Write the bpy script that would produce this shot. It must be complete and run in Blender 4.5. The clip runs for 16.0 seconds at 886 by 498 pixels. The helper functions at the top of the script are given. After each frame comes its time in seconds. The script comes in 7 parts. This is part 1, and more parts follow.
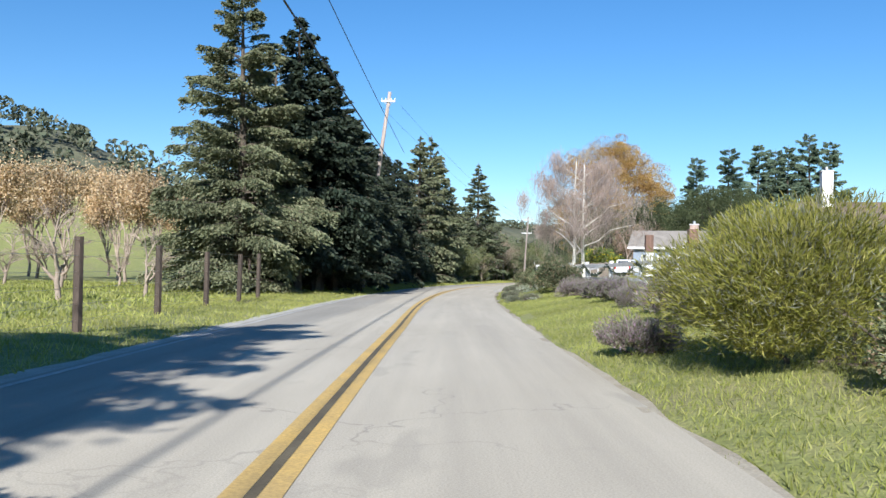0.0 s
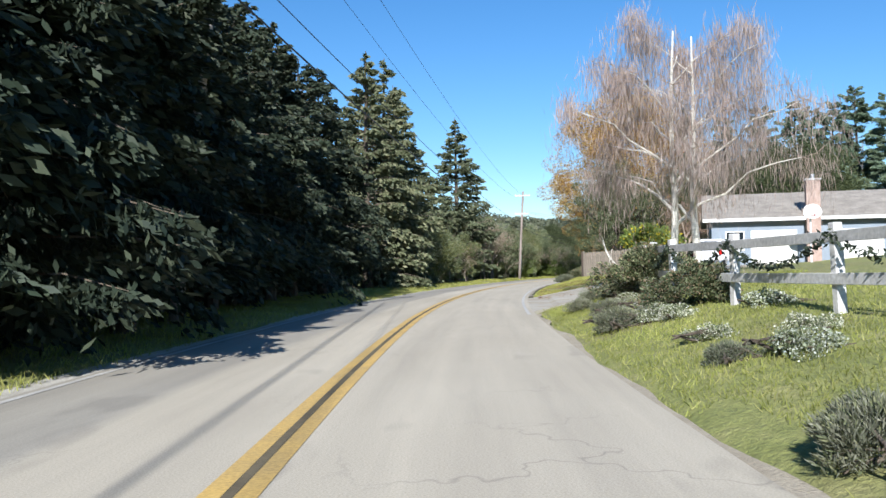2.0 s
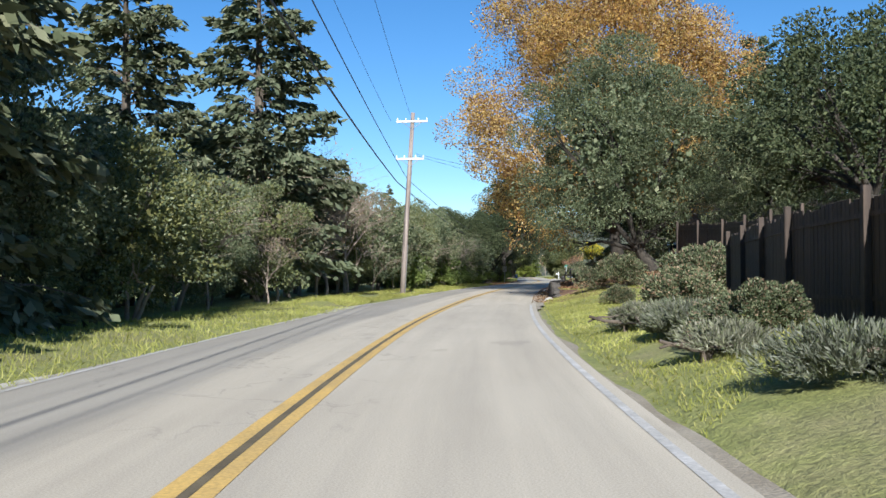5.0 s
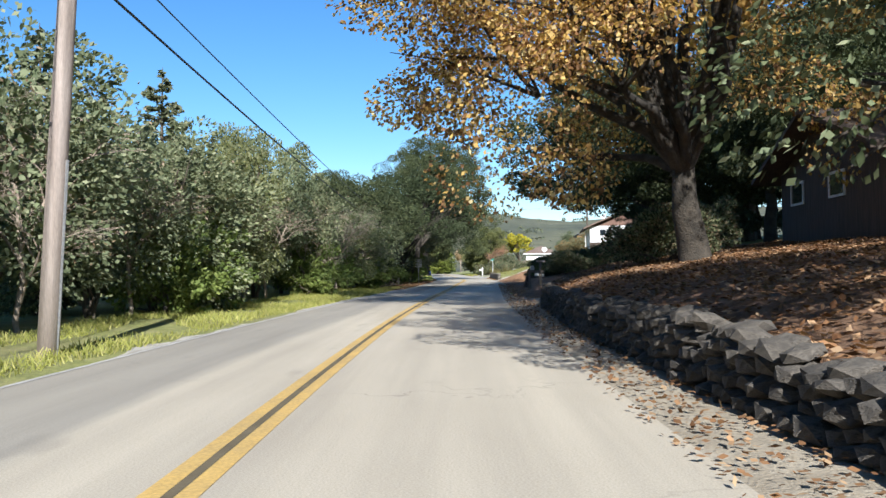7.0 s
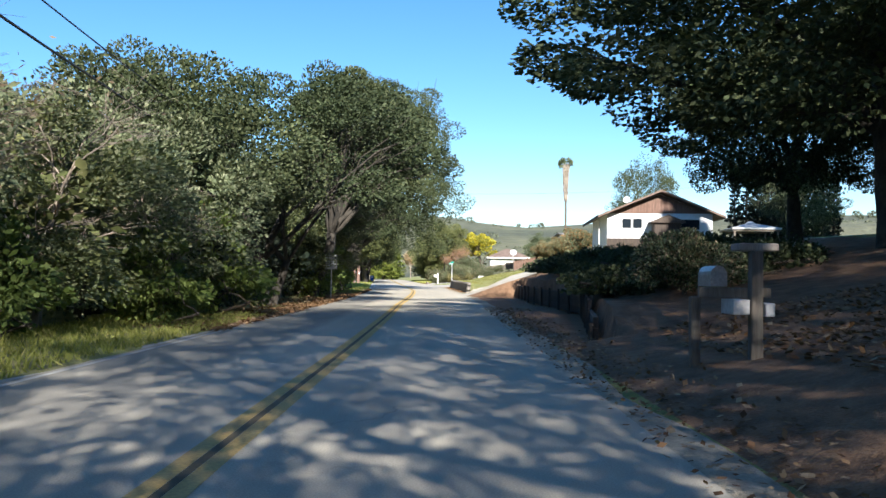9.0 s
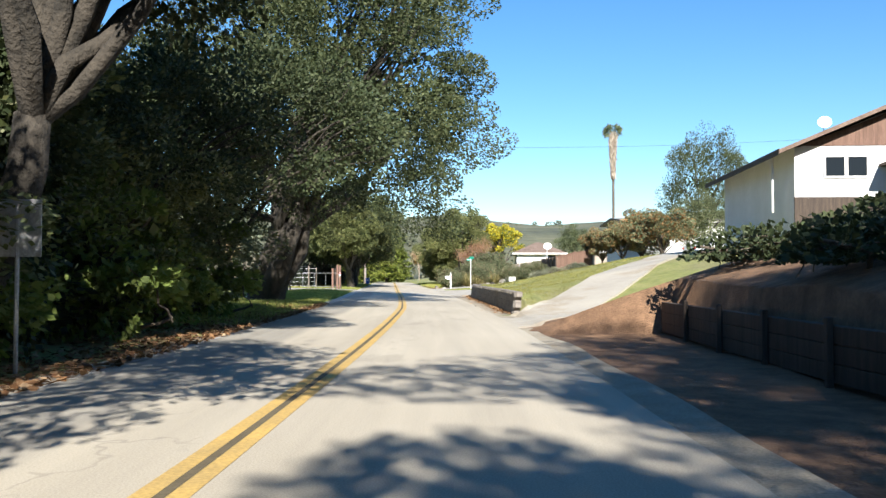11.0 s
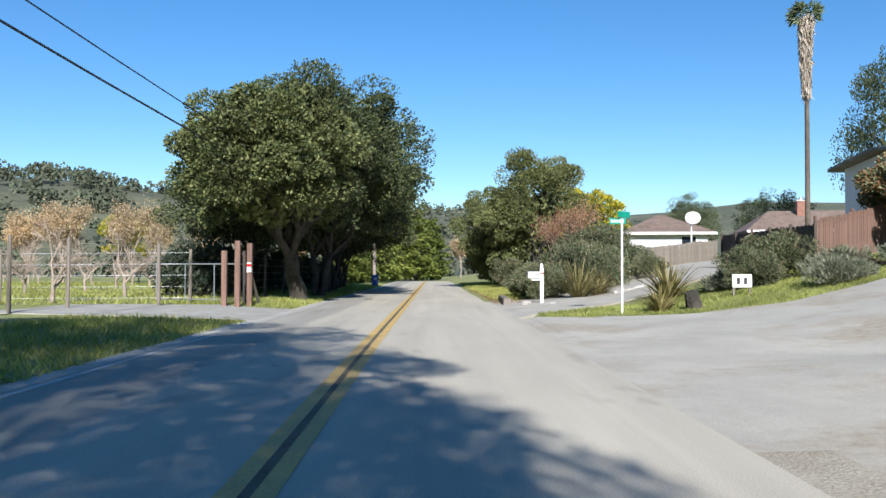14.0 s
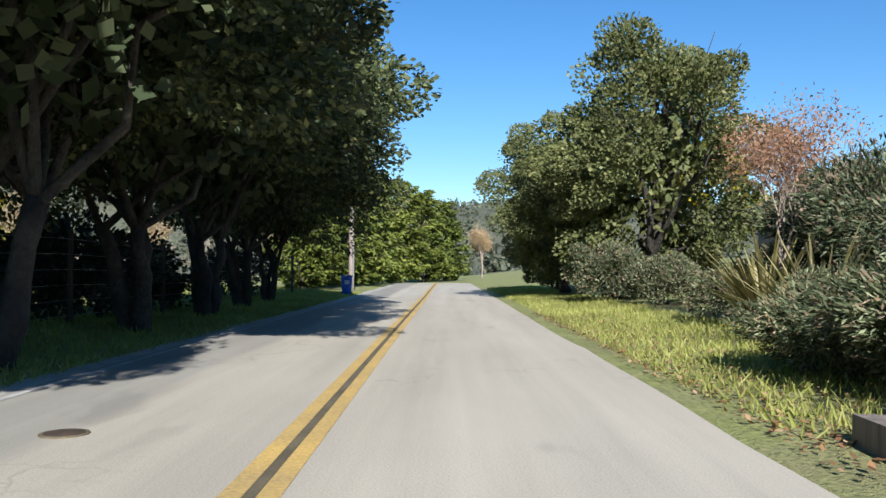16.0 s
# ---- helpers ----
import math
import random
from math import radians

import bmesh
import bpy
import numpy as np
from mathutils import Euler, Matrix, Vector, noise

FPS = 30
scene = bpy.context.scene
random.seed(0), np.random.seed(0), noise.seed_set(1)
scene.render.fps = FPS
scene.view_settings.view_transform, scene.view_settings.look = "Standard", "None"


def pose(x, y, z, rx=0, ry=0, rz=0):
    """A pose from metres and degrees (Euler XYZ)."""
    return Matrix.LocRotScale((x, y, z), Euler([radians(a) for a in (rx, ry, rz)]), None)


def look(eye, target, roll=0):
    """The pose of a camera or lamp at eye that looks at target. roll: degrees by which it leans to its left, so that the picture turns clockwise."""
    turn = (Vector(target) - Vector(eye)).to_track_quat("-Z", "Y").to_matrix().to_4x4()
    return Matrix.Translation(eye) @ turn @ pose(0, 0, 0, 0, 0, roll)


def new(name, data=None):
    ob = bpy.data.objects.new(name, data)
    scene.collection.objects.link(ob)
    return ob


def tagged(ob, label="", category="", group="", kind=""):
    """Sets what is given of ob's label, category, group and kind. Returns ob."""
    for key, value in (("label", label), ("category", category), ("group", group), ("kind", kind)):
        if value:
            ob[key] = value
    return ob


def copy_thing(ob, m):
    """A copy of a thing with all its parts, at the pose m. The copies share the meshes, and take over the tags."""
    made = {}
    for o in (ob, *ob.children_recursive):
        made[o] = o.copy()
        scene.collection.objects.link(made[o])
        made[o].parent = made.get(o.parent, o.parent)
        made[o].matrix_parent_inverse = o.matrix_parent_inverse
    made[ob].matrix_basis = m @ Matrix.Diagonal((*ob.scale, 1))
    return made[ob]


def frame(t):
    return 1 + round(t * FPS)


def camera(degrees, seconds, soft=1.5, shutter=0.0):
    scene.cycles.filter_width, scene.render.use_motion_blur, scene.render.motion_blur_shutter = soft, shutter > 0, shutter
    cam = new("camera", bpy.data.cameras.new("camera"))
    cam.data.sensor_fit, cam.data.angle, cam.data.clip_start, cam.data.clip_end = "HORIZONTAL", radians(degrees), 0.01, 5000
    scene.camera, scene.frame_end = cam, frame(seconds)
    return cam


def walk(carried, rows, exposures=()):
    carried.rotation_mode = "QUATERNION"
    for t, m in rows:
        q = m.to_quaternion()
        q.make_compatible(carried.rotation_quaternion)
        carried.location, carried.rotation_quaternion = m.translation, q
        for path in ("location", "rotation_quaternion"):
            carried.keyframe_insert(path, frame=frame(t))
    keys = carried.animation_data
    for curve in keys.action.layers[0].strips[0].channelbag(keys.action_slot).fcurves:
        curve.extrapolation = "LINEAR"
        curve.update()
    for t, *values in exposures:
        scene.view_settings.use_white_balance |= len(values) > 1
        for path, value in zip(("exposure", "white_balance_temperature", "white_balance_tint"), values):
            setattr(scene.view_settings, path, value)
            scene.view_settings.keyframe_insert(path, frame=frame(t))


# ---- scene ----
cam = camera(54.73, 16.0, soft=1.5)
PATH = [
    (0.0, pose(5.916, -1.679, 1.314, 91.59, -1.15, 0.62)),
    (0.5, pose(5.825, 7.710, 1.322, 91.50, -0.53, 0.18)),
    (1.0, pose(5.804, 16.987, 1.322, 91.45, 0.03, -0.26)),
    (1.5, pose(5.800, 26.152, 1.313, 91.41, 0.23, -0.70)),
    (2.0, pose(5.927, 35.208, 1.331, 91.43, 0.79, -1.31)),
    (2.5, pose(6.293, 44.198, 1.316, 91.56, 0.39, -2.22)),
    (3.0, pose(6.802, 53.287, 1.320, 91.64, 0.29, -3.48)),
    (3.5, pose(7.527, 62.479, 1.322, 91.75, 0.22, -4.99)),
    (4.0, pose(8.499, 71.737, 1.323, 91.73, -0.02, -6.60)),
    (4.5, pose(9.778, 80.965, 1.318, 91.63, 0.00, -8.32)),
    (5.0, pose(11.294, 90.178, 1.320, 91.64, 0.04, -9.99)),
    (5.5, pose(13.072, 99.366, 1.320, 91.65, 0.10, -11.60)),
    (6.0, pose(15.120, 108.521, 1.320, 91.66, 0.21, -13.19)),
    (6.5, pose(17.473, 117.628, 1.318, 91.46, 0.42, -14.81)),
    (7.0, pose(19.992, 126.686, 1.317, 91.38, 0.62, -16.06)),
    (7.5, pose(22.584, 135.582, 1.314, 91.45, 0.75, -17.20)),
    (8.0, pose(25.267, 144.251, 1.327, 91.72, 0.32, -18.29)),
    (8.5, pose(28.051, 152.752, 1.319, 91.69, -0.03, -19.05)),
    (9.0, pose(30.851, 161.061, 1.330, 91.74, -0.70, -19.39)),
    (9.5, pose(33.680, 169.132, 1.316, 91.72, -0.63, -19.37)),
    (10.0, pose(36.455, 177.111, 1.309, 91.56, -0.41, -19.18)),
    (10.5, pose(39.211, 185.096, 1.322, 91.91, -0.14, -18.88)),
    (11.0, pose(41.958, 193.158, 1.320, 91.82, -0.09, -18.52)),
    (11.5, pose(44.679, 201.315, 1.320, 91.82, -0.09, -18.10)),
    (12.0, pose(47.361, 209.581, 1.323, 91.91, -0.13, -17.62)),
    (12.5, pose(49.978, 217.975, 1.318, 91.69, -0.22, -17.10)),
    (13.0, pose(52.482, 226.489, 1.323, 91.68, -0.05, -16.60)),
    (13.5, pose(54.885, 234.974, 1.318, 91.55, 0.21, -16.14)),
    (14.0, pose(57.189, 243.323, 1.319, 91.54, -0.07, -15.73)),
    (14.5, pose(59.389, 251.493, 1.316, 91.70, -0.03, -15.33)),
    (15.0, pose(61.508, 259.520, 1.318, 91.56, 0.17, -14.92)),
    (15.5, pose(63.625, 267.473, 1.317, 91.45, 0.17, -14.72)),
    (16.0, pose(65.813, 275.359, 1.320, 91.43, -0.11, -14.79)),
]
walk(cam, PATH, exposures=[(0, 0.62, 5850, 10), (4.5, 0.58, 5800, 10), (6.8, 0.75, 5850, 10), (8.4, 1.05, 6000, 10), (10.2, 1.25, 6350, 10), (12.2, 0.62, 6000, 10), (16, 0.58, 5800, 10)])

# ---------- world, sun ----------
world = bpy.data.worlds.new("sky")
scene.world = world
world.use_nodes = True
wn = world.node_tree.nodes
sky = wn.new("ShaderNodeTexSky")
sky.sky_type = 'NISHITA'
sky.sun_disc = False
SUN_ELEV, SUN_YAW = 30.0, -9.5
sky.sun_elevation = radians(SUN_ELEV)
sky.sun_rotation = radians(180 - SUN_YAW)
sky.air_density, sky.dust_density, sky.ozone_density = 1.0, 0.0, 3.5
hsv = wn.new("ShaderNodeHueSaturation")
hsv.inputs["Saturation"].default_value = 1.22
world.node_tree.links.new(sky.outputs[0], hsv.inputs["Color"])
world.node_tree.links.new(hsv.outputs[0], wn["Background"].inputs[0])
wn["Background"].inputs[1].default_value = 0.088
sun = new("sun", bpy.data.lights.new("sun", 'SUN'))
sun.data.energy, sun.data.angle, sun.data.color = 6.4, radians(0.6), (1.0, 0.945, 0.86)
_a = radians(SUN_YAW)
_d = Vector((-math.sin(_a) * math.cos(radians(SUN_ELEV)), math.cos(_a) * math.cos(radians(SUN_ELEV)), -math.sin(radians(SUN_ELEV))))
sun.matrix_world = look((0, 0, 80), Vector((0, 0, 80)) + _d)

# ---------- materials ----------


def material(name, build):
    m = bpy.data.materials.new(name)
    m.use_nodes = True
    nt = m.node_tree
    build(nt, nt.nodes["Principled BSDF"])
    return m


def node(nt, kind, **inputs):
    n = nt.nodes.new(kind)
    for k, v in inputs.items():
        n.inputs[k].default_value = v
    return n


def coords(nt, kind="Object"):
    return nt.nodes.new("ShaderNodeTexCoord").outputs[kind]


def noise_tex(nt, vec, scale, detail=4.0, rough=0.6, stretch=None):
    if stretch:
        mp = nt.nodes.new("ShaderNodeMapping")
        mp.inputs["Scale"].default_value = stretch
        nt.links.new(vec, mp.inputs[0])
        vec = mp.outputs[0]
    n = node(nt, "ShaderNodeTexNoise", Scale=scale, Detail=detail, Roughness=rough)
    nt.links.new(vec, n.inputs["Vector"])
    return n.outputs["Fac"]


def ramp(nt, fac, stops):
    r = nt.nodes.new("ShaderNodeValToRGB")
    e = r.color_ramp.elements
    while len(e) < len(stops):
        e.new(0.5)
    for el, (p, c) in zip(e, stops):
        el.position = p
        el.color = (*c, 1) if len(c) == 3 else c
    nt.links.new(fac, r.inputs[0])
    return r.outputs[0]


def mixc(nt, fac, a, b, mode='MIX'):
    m = nt.nodes.new("ShaderNodeMix")
    m.data_type, m.blend_type = 'RGBA', mode
    for sock, v in ((m.inputs[0], fac), (m.inputs[6], a), (m.inputs[7], b)):
        if isinstance(v, (int, float)):
            sock.default_value = v
        elif isinstance(v, tuple):
            sock.default_value = (*v, 1)
        else:
            nt.links.new(v, sock)
    return m.outputs[2]


def bump(nt, p, fac, strength=0.4, dist=0.02):
    b = node(nt, "ShaderNodeBump", Strength=strength, Distance=dist)
    nt.links.new(fac, b.inputs["Height"])
    nt.links.new(b.outputs[0], p.inputs["Normal"])


def rough_mat(name, c0, c1, scale=3.0, fine=40.0, rough=0.8, bumpy=0.3, dist=0.01, stretch=None, spread=0.12, metal=0.0):
    """Two-scale mottled surface between two colours."""
    def build(nt, p):
        v = coords(nt)
        big = noise_tex(nt, v, scale, 4, 0.6, stretch)
        small = noise_tex(nt, v, fine, 3, 0.6, stretch)
        c = ramp(nt, big, [(0.3, c0), (0.7, c1)])
        oi = nt.nodes.new("ShaderNodeObjectInfo").outputs["Random"]
        dark = tuple(x * (1 - 2 * spread) for x in (1, 1, 1))
        c = mixc(nt, 1.0, c, ramp(nt, oi, [(0, dark), (1, (1, 1, 1))]), 'MULTIPLY')
        c = mixc(nt, 1.0, c, ramp(nt, small, [(0.3, (0.72, 0.72, 0.72)), (0.7, (1.1, 1.1, 1.1))]), 'MULTIPLY')
        nt.links.new(c, p.inputs["Base Color"])
        p.inputs["Roughness"].default_value = rough
        p.inputs["Metallic"].default_value = metal
        bump(nt, p, small, bumpy, dist)
    return material(name, build)


def leaf_mat(name, c0, c1, c2=None, trans=0.25, rough=0.65, clump=0.45):
    """Foliage: colour varies leaf by leaf and clump by clump, some light passes through."""
    def build(nt, p):
        rnd = nt.nodes.new("ShaderNodeNewGeometry").outputs["Random Per Island"]
        stops = [(0.0, c0), (1.0, c1)] if c2 is None else [(0.0, c0), (0.6, c1), (1.0, c2)]
        c = ramp(nt, rnd, stops)
        n = noise_tex(nt, coords(nt), clump, 3, 0.6)
        c = mixc(nt, 1.0, c, ramp(nt, n, [(0.3, (0.6, 0.6, 0.6)), (0.7, (1.25, 1.25, 1.25))]), 'MULTIPLY')
        oi = nt.nodes.new("ShaderNodeObjectInfo").outputs["Random"]
        c = mixc(nt, 1.0, c, ramp(nt, oi, [(0, (0.82, 0.85, 0.85)), (1, (1.1, 1.05, 1.0))]), 'MULTIPLY')
        nt.links.new(c, p.inputs["Base Color"])
        p.inputs["Roughness"].default_value = max(rough, 0.6)
        p.inputs["Specular IOR Level"].default_value = 0.2
        t = nt.nodes.new("ShaderNodeBsdfTranslucent")
        nt.links.new(mixc(nt, 1.0, c, (1.05, 1.1, 0.7), 'MULTIPLY'), t.inputs[0])
        mx = node(nt, "ShaderNodeMixShader", Fac=trans)
        nt.links.new(p.outputs[0], mx.inputs[1])
        nt.links.new(t.outputs[0], mx.inputs[2])
        nt.links.new(mx.outputs[0], nt.nodes["Material Output"].inputs[0])
    return material(name, build)


def road_build(nt, p):
    uv = coords(nt, "UV")
    sep = nt.nodes.new("ShaderNodeSeparateXYZ")
    nt.links.new(uv, sep.inputs[0])
    big = noise_tex(nt, uv, 0.35, 5, 0.6, (0.35, 1.0, 1))
    streak = noise_tex(nt, uv, 1.6, 4, 0.6, (0.04, 1.0, 1))
    fine = noise_tex(nt, uv, 60, 2, 0.7)
    c = ramp(nt, big, [(0.25, (0.395, 0.345, 0.265)), (0.75, (0.485, 0.43, 0.335))])
    c = mixc(nt, 1.0, c, ramp(nt, streak, [(0.3, (0.84, 0.84, 0.84)), (0.7, (1.06, 1.06, 1.05))]), 'MULTIPLY')
    # newer grey strip along the left lane's outer half
    wob = node(nt, "ShaderNodeMath")
    wob.operation = 'MULTIPLY_ADD'
    nt.links.new(noise_tex(nt, uv, 0.5, 4, 0.6, (0.12, 0.5, 1)), wob.inputs[0])
    wob.inputs[1].default_value = 0.9
    nt.links.new(sep.outputs[1], wob.inputs[2])
    mr = nt.nodes.new("ShaderNodeMapRange")
    for k, v in ((1, -2.75), (2, -2.45), (3, 1.0), (4, 0.0)):
        mr.inputs[k].default_value = v
    nt.links.new(wob.outputs[0], mr.inputs[0])
    c = mixc(nt, mr.outputs[0], c, mixc(nt, 1.0, c, (0.70, 0.72, 0.76), 'MULTIPLY'))
    # dark repair patches and oil in the right lane
    patch = noise_tex(nt, uv, 0.55, 3, 0.65, (0.45, 1.3, 1))
    c = mixc(nt, ramp(nt, patch, [(0.62, (0, 0, 0)), (0.68, (0.55, 0.55, 0.55))]), c, mixc(nt, 1.0, c, (0.72, 0.72, 0.73), 'MULTIPLY'))
    # cracks
    vo = nt.nodes.new("ShaderNodeTexVoronoi")
    vo.feature = 'DISTANCE_TO_EDGE'
    vo.inputs["Scale"].default_value = 0.45
    nm = nt.nodes.new("ShaderNodeTexNoise")
    nm.inputs["Scale"].default_value = 2.0
    nt.links.new(uv, nm.inputs["Vector"])
    av = nt.nodes.new("ShaderNodeVectorMath")
    nt.links.new(uv, av.inputs[0])
    nt.links.new(nm.outputs["Color"], av.inputs[1])
    nt.links.new(av.outputs[0], vo.inputs["Vector"])
    crack = ramp(nt, vo.outputs["Distance"], [(0.0, (1, 1, 1)), (0.012, (0, 0, 0))])
    where = ramp(nt, noise_tex(nt, uv, 0.2, 2), [(0.5, (0, 0, 0)), (0.62, (0.35, 0.35, 0.35))])
    c = mixc(nt, mixc(nt, 1.0, crack, where, 'MULTIPLY'), c, (0.07, 0.065, 0.06))
    c = mixc(nt, 1.0, c, ramp(nt, fine, [(0.3, (0.8, 0.8, 0.8)), (0.7, (1.12, 1.12, 1.12))]), 'MULTIPLY')
    nt.links.new(c, p.inputs["Base Color"])
    p.inputs["Roughness"].default_value = 0.85
    bump(nt, p, fine, 0.35, 0.006)


M_ROAD = material("asphalt_worn_pale", road_build)


def ground_build(nt, p):
    v = coords(nt)
    big = noise_tex(nt, v, 0.22, 5, 0.6)
    mid = noise_tex(nt, v, 1.6, 5, 0.65)
    fine = noise_tex(nt, v, 14, 4, 0.7)
    c = ramp(nt, mid, [(0.25, (0.15, 0.17, 0.04)), (0.5, (0.24, 0.25, 0.07)), (0.75, (0.33, 0.31, 0.12))])
    c = mixc(nt, ramp(nt, big, [(0.5, (0, 0, 0)), (0.68, (0.6, 0.6, 0.6))]), c, (0.22, 0.18, 0.10))
    c = mixc(nt, 1.0, c, ramp(nt, fine, [(0.3, (0.6, 0.6, 0.6)), (0.7, (1.2, 1.2, 1.2))]), 'MULTIPLY')
    nt.links.new(c, p.inputs["Base Color"])
    p.inputs["Roughness"].default_value = 0.95
    bump(nt, p, fine, 0.8, 0.06)


M_GROUND = material("meadow_soil", ground_build)
M_DIRT = rough_mat("dirt_shoulder", (0.30, 0.25, 0.175), (0.44, 0.385, 0.29), 1.2, 30, 0.95, 0.7, 0.03)
M_GRAVEL = rough_mat("pale_gravel_edge", (0.36, 0.33, 0.27), (0.52, 0.49, 0.42), 1.5, 35, 0.95, 0.7, 0.02)
M_MULCH = rough_mat("leaf_mulch", (0.13, 0.07, 0.035), (0.30, 0.17, 0.09), 2.5, 25, 0.95, 0.9, 0.05)


def drive_build(nt, p):
    v = coords(nt)
    mid = noise_tex(nt, v, 0.5, 5, 0.65)
    fine = noise_tex(nt, v, 50, 3, 0.7)
    c = ramp(nt, mid, [(0.3, (0.34, 0.305, 0.25)), (0.7, (0.44, 0.40, 0.325))])
    sand = ramp(nt, noise_tex(nt, v, 0.28, 6, 0.7), [(0.5, (0, 0, 0)), (0.6, (0.85, 0.85, 0.85))])
    c = mixc(nt, sand, c, ramp(nt, noise_tex(nt, v, 6, 4, 0.7), [(0.3, (0.25, 0.20, 0.135)), (0.7, (0.40, 0.345, 0.255))]))
    c = mixc(nt, 1.0, c, ramp(nt, fine, [(0.3, (0.78, 0.78, 0.78)), (0.7, (1.12, 1.12, 1.12))]), 'MULTIPLY')
    nt.links.new(c, p.inputs["Base Color"])
    p.inputs["Roughness"].default_value = 0.9
    bump(nt, p, fine, 0.35, 0.01)


M_DRIVE = material("driveway_asphalt", drive_build)
M_YELLOW = rough_mat("yellow_road_paint", (0.48, 0.33, 0.12), (0.66, 0.43, 0.12), 1.1, 30, 0.7, 0.2, 0.004)
M_TAR = rough_mat("dark_line_seam", (0.11, 0.085, 0.045), (0.2, 0.16, 0.09), 1.5, 40, 0.85, 0.2, 0.004)
M_WHITE_LINE = rough_mat("worn_white_paint", (0.37, 0.35, 0.31), (0.58, 0.56, 0.52), 1.4, 25, 0.7, 0.2, 0.004)
M_BARK = rough_mat("bark_grey_brown", (0.06, 0.045, 0.03), (0.17, 0.135, 0.10), 3, 18, 0.95, 0.9, 0.05, (1, 1, 0.35))
M_BARK_OAK = rough_mat("bark_oak_dark", (0.022, 0.019, 0.014), (0.085, 0.07, 0.052), 2.2, 14, 0.95, 1.0, 0.06)
M_BARK_PALE = rough_mat("bark_pale_twig", (0.26, 0.2, 0.15), (0.42, 0.34, 0.26), 3, 18, 0.9, 0.5, 0.02)
M_BIRCH = rough_mat("bark_birch_white", (0.5, 0.46, 0.38), (0.78, 0.74, 0.66), 3.5, 10, 0.8, 0.5, 0.02, (1, 1, 2.5), 0.05)
M_TWIG = rough_mat("twig_reddish", (0.2, 0.13, 0.1), (0.33, 0.22, 0.17), 3, 20, 0.9, 0.3, 0.01)
M_POLE = rough_mat("pole_wood_weathered", (0.24, 0.19, 0.155), (0.44, 0.37, 0.32), 1.5, 30, 0.9, 0.5, 0.01, (4, 4, 0.3))
M_WIRE = rough_mat("black_cable", (0.012, 0.012, 0.013), (0.03, 0.03, 0.032), 3, 30, 0.6, 0.1, 0.002)
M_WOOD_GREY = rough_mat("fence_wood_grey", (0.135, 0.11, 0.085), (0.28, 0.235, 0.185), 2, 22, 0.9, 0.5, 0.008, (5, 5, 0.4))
M_WOOD_DARK = rough_mat("wood_dark_stain_and_shade", (0.045, 0.032, 0.024), (0.11, 0.078, 0.055), 2, 22, 0.85, 0.5, 0.008, (5, 5, 0.4))
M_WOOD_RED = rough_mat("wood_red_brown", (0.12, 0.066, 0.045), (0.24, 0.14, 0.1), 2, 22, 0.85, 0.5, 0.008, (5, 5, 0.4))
M_WHITE = rough_mat("white_paint_weathered", (0.62, 0.6, 0.56), (0.8, 0.79, 0.76), 1.5, 20, 0.6, 0.2, 0.004, None, 0.05)
M_GREYWHITE = rough_mat("grey_white_rail", (0.5, 0.48, 0.45), (0.74, 0.72, 0.69), 1.5, 16, 0.8, 0.3, 0.006, None, 0.08)
M_STUCCO_WHITE = rough_mat("stucco_white", (0.72, 0.71, 0.68), (0.82, 0.81, 0.79), 0.8, 40, 0.9, 0.3, 0.006, None, 0.02)
M_SIDING_BLUE = rough_mat("siding_blue_grey", (0.2, 0.24, 0.29), (0.27, 0.31, 0.36), 0.6, 20, 0.75, 0.2, 0.006, None, 0.04)
M_SIDING_GREEN = rough_mat("siding_grey_green", (0.19, 0.225, 0.225), (0.26, 0.29, 0.285), 0.6, 20, 0.75, 0.2, 0.006, None, 0.04)
M_TAN = rough_mat("stucco_tan", (0.30, 0.24, 0.19), (0.4, 0.33, 0.27), 0.8, 30, 0.9, 0.3, 0.006, None, 0.03)
M_ROOF_BROWN = rough_mat("roof_shingle_brown", (0.14, 0.095, 0.07), (0.24, 0.17, 0.13), 1.5, 12, 0.95, 0.6, 0.02, None, 0.1)
M_ROOF_GREY = rough_mat("roof_shingle_greybrown", (0.2, 0.175, 0.145), (0.32, 0.285, 0.24), 1.5, 12, 0.95, 0.6, 0.02, None, 0.1)
M_CHIMNEY = rough_mat("brick_pale_pink", (0.36, 0.24, 0.19), (0.52, 0.4, 0.34), 2.5, 25, 0.9, 0.5, 0.01)
M_BRICK = rough_mat("brick_red", (0.25, 0.11, 0.075), (0.38, 0.2, 0.14), 2.5, 25, 0.9, 0.5, 0.01)
M_STONE = rough_mat("fieldstone_grey", (0.06, 0.052, 0.042), (0.17, 0.148, 0.12), 2.2, 18, 0.95, 0.8, 0.03, None, 0.2)
M_ROCK = rough_mat("pale_rock", (0.38, 0.34, 0.29), (0.6, 0.56, 0.5), 2.5, 18, 0.9, 0.7, 0.02, None, 0.15)
M_BLOCK = rough_mat("concrete_block_tan", (0.17, 0.15, 0.125), (0.3, 0.265, 0.225), 3, 22, 0.95, 0.8, 0.02, None, 0.14)
M_METAL = rough_mat("galvanised_metal", (0.45, 0.45, 0.45), (0.6, 0.6, 0.6), 3, 30, 0.45, 0.1, 0.002, None, 0.05, 0.8)
M_WHITE_METAL = rough_mat("white_coated_steel", (0.72, 0.71, 0.68), (0.82, 0.81, 0.78), 3, 30, 0.5, 0.1, 0.002, None, 0.03)
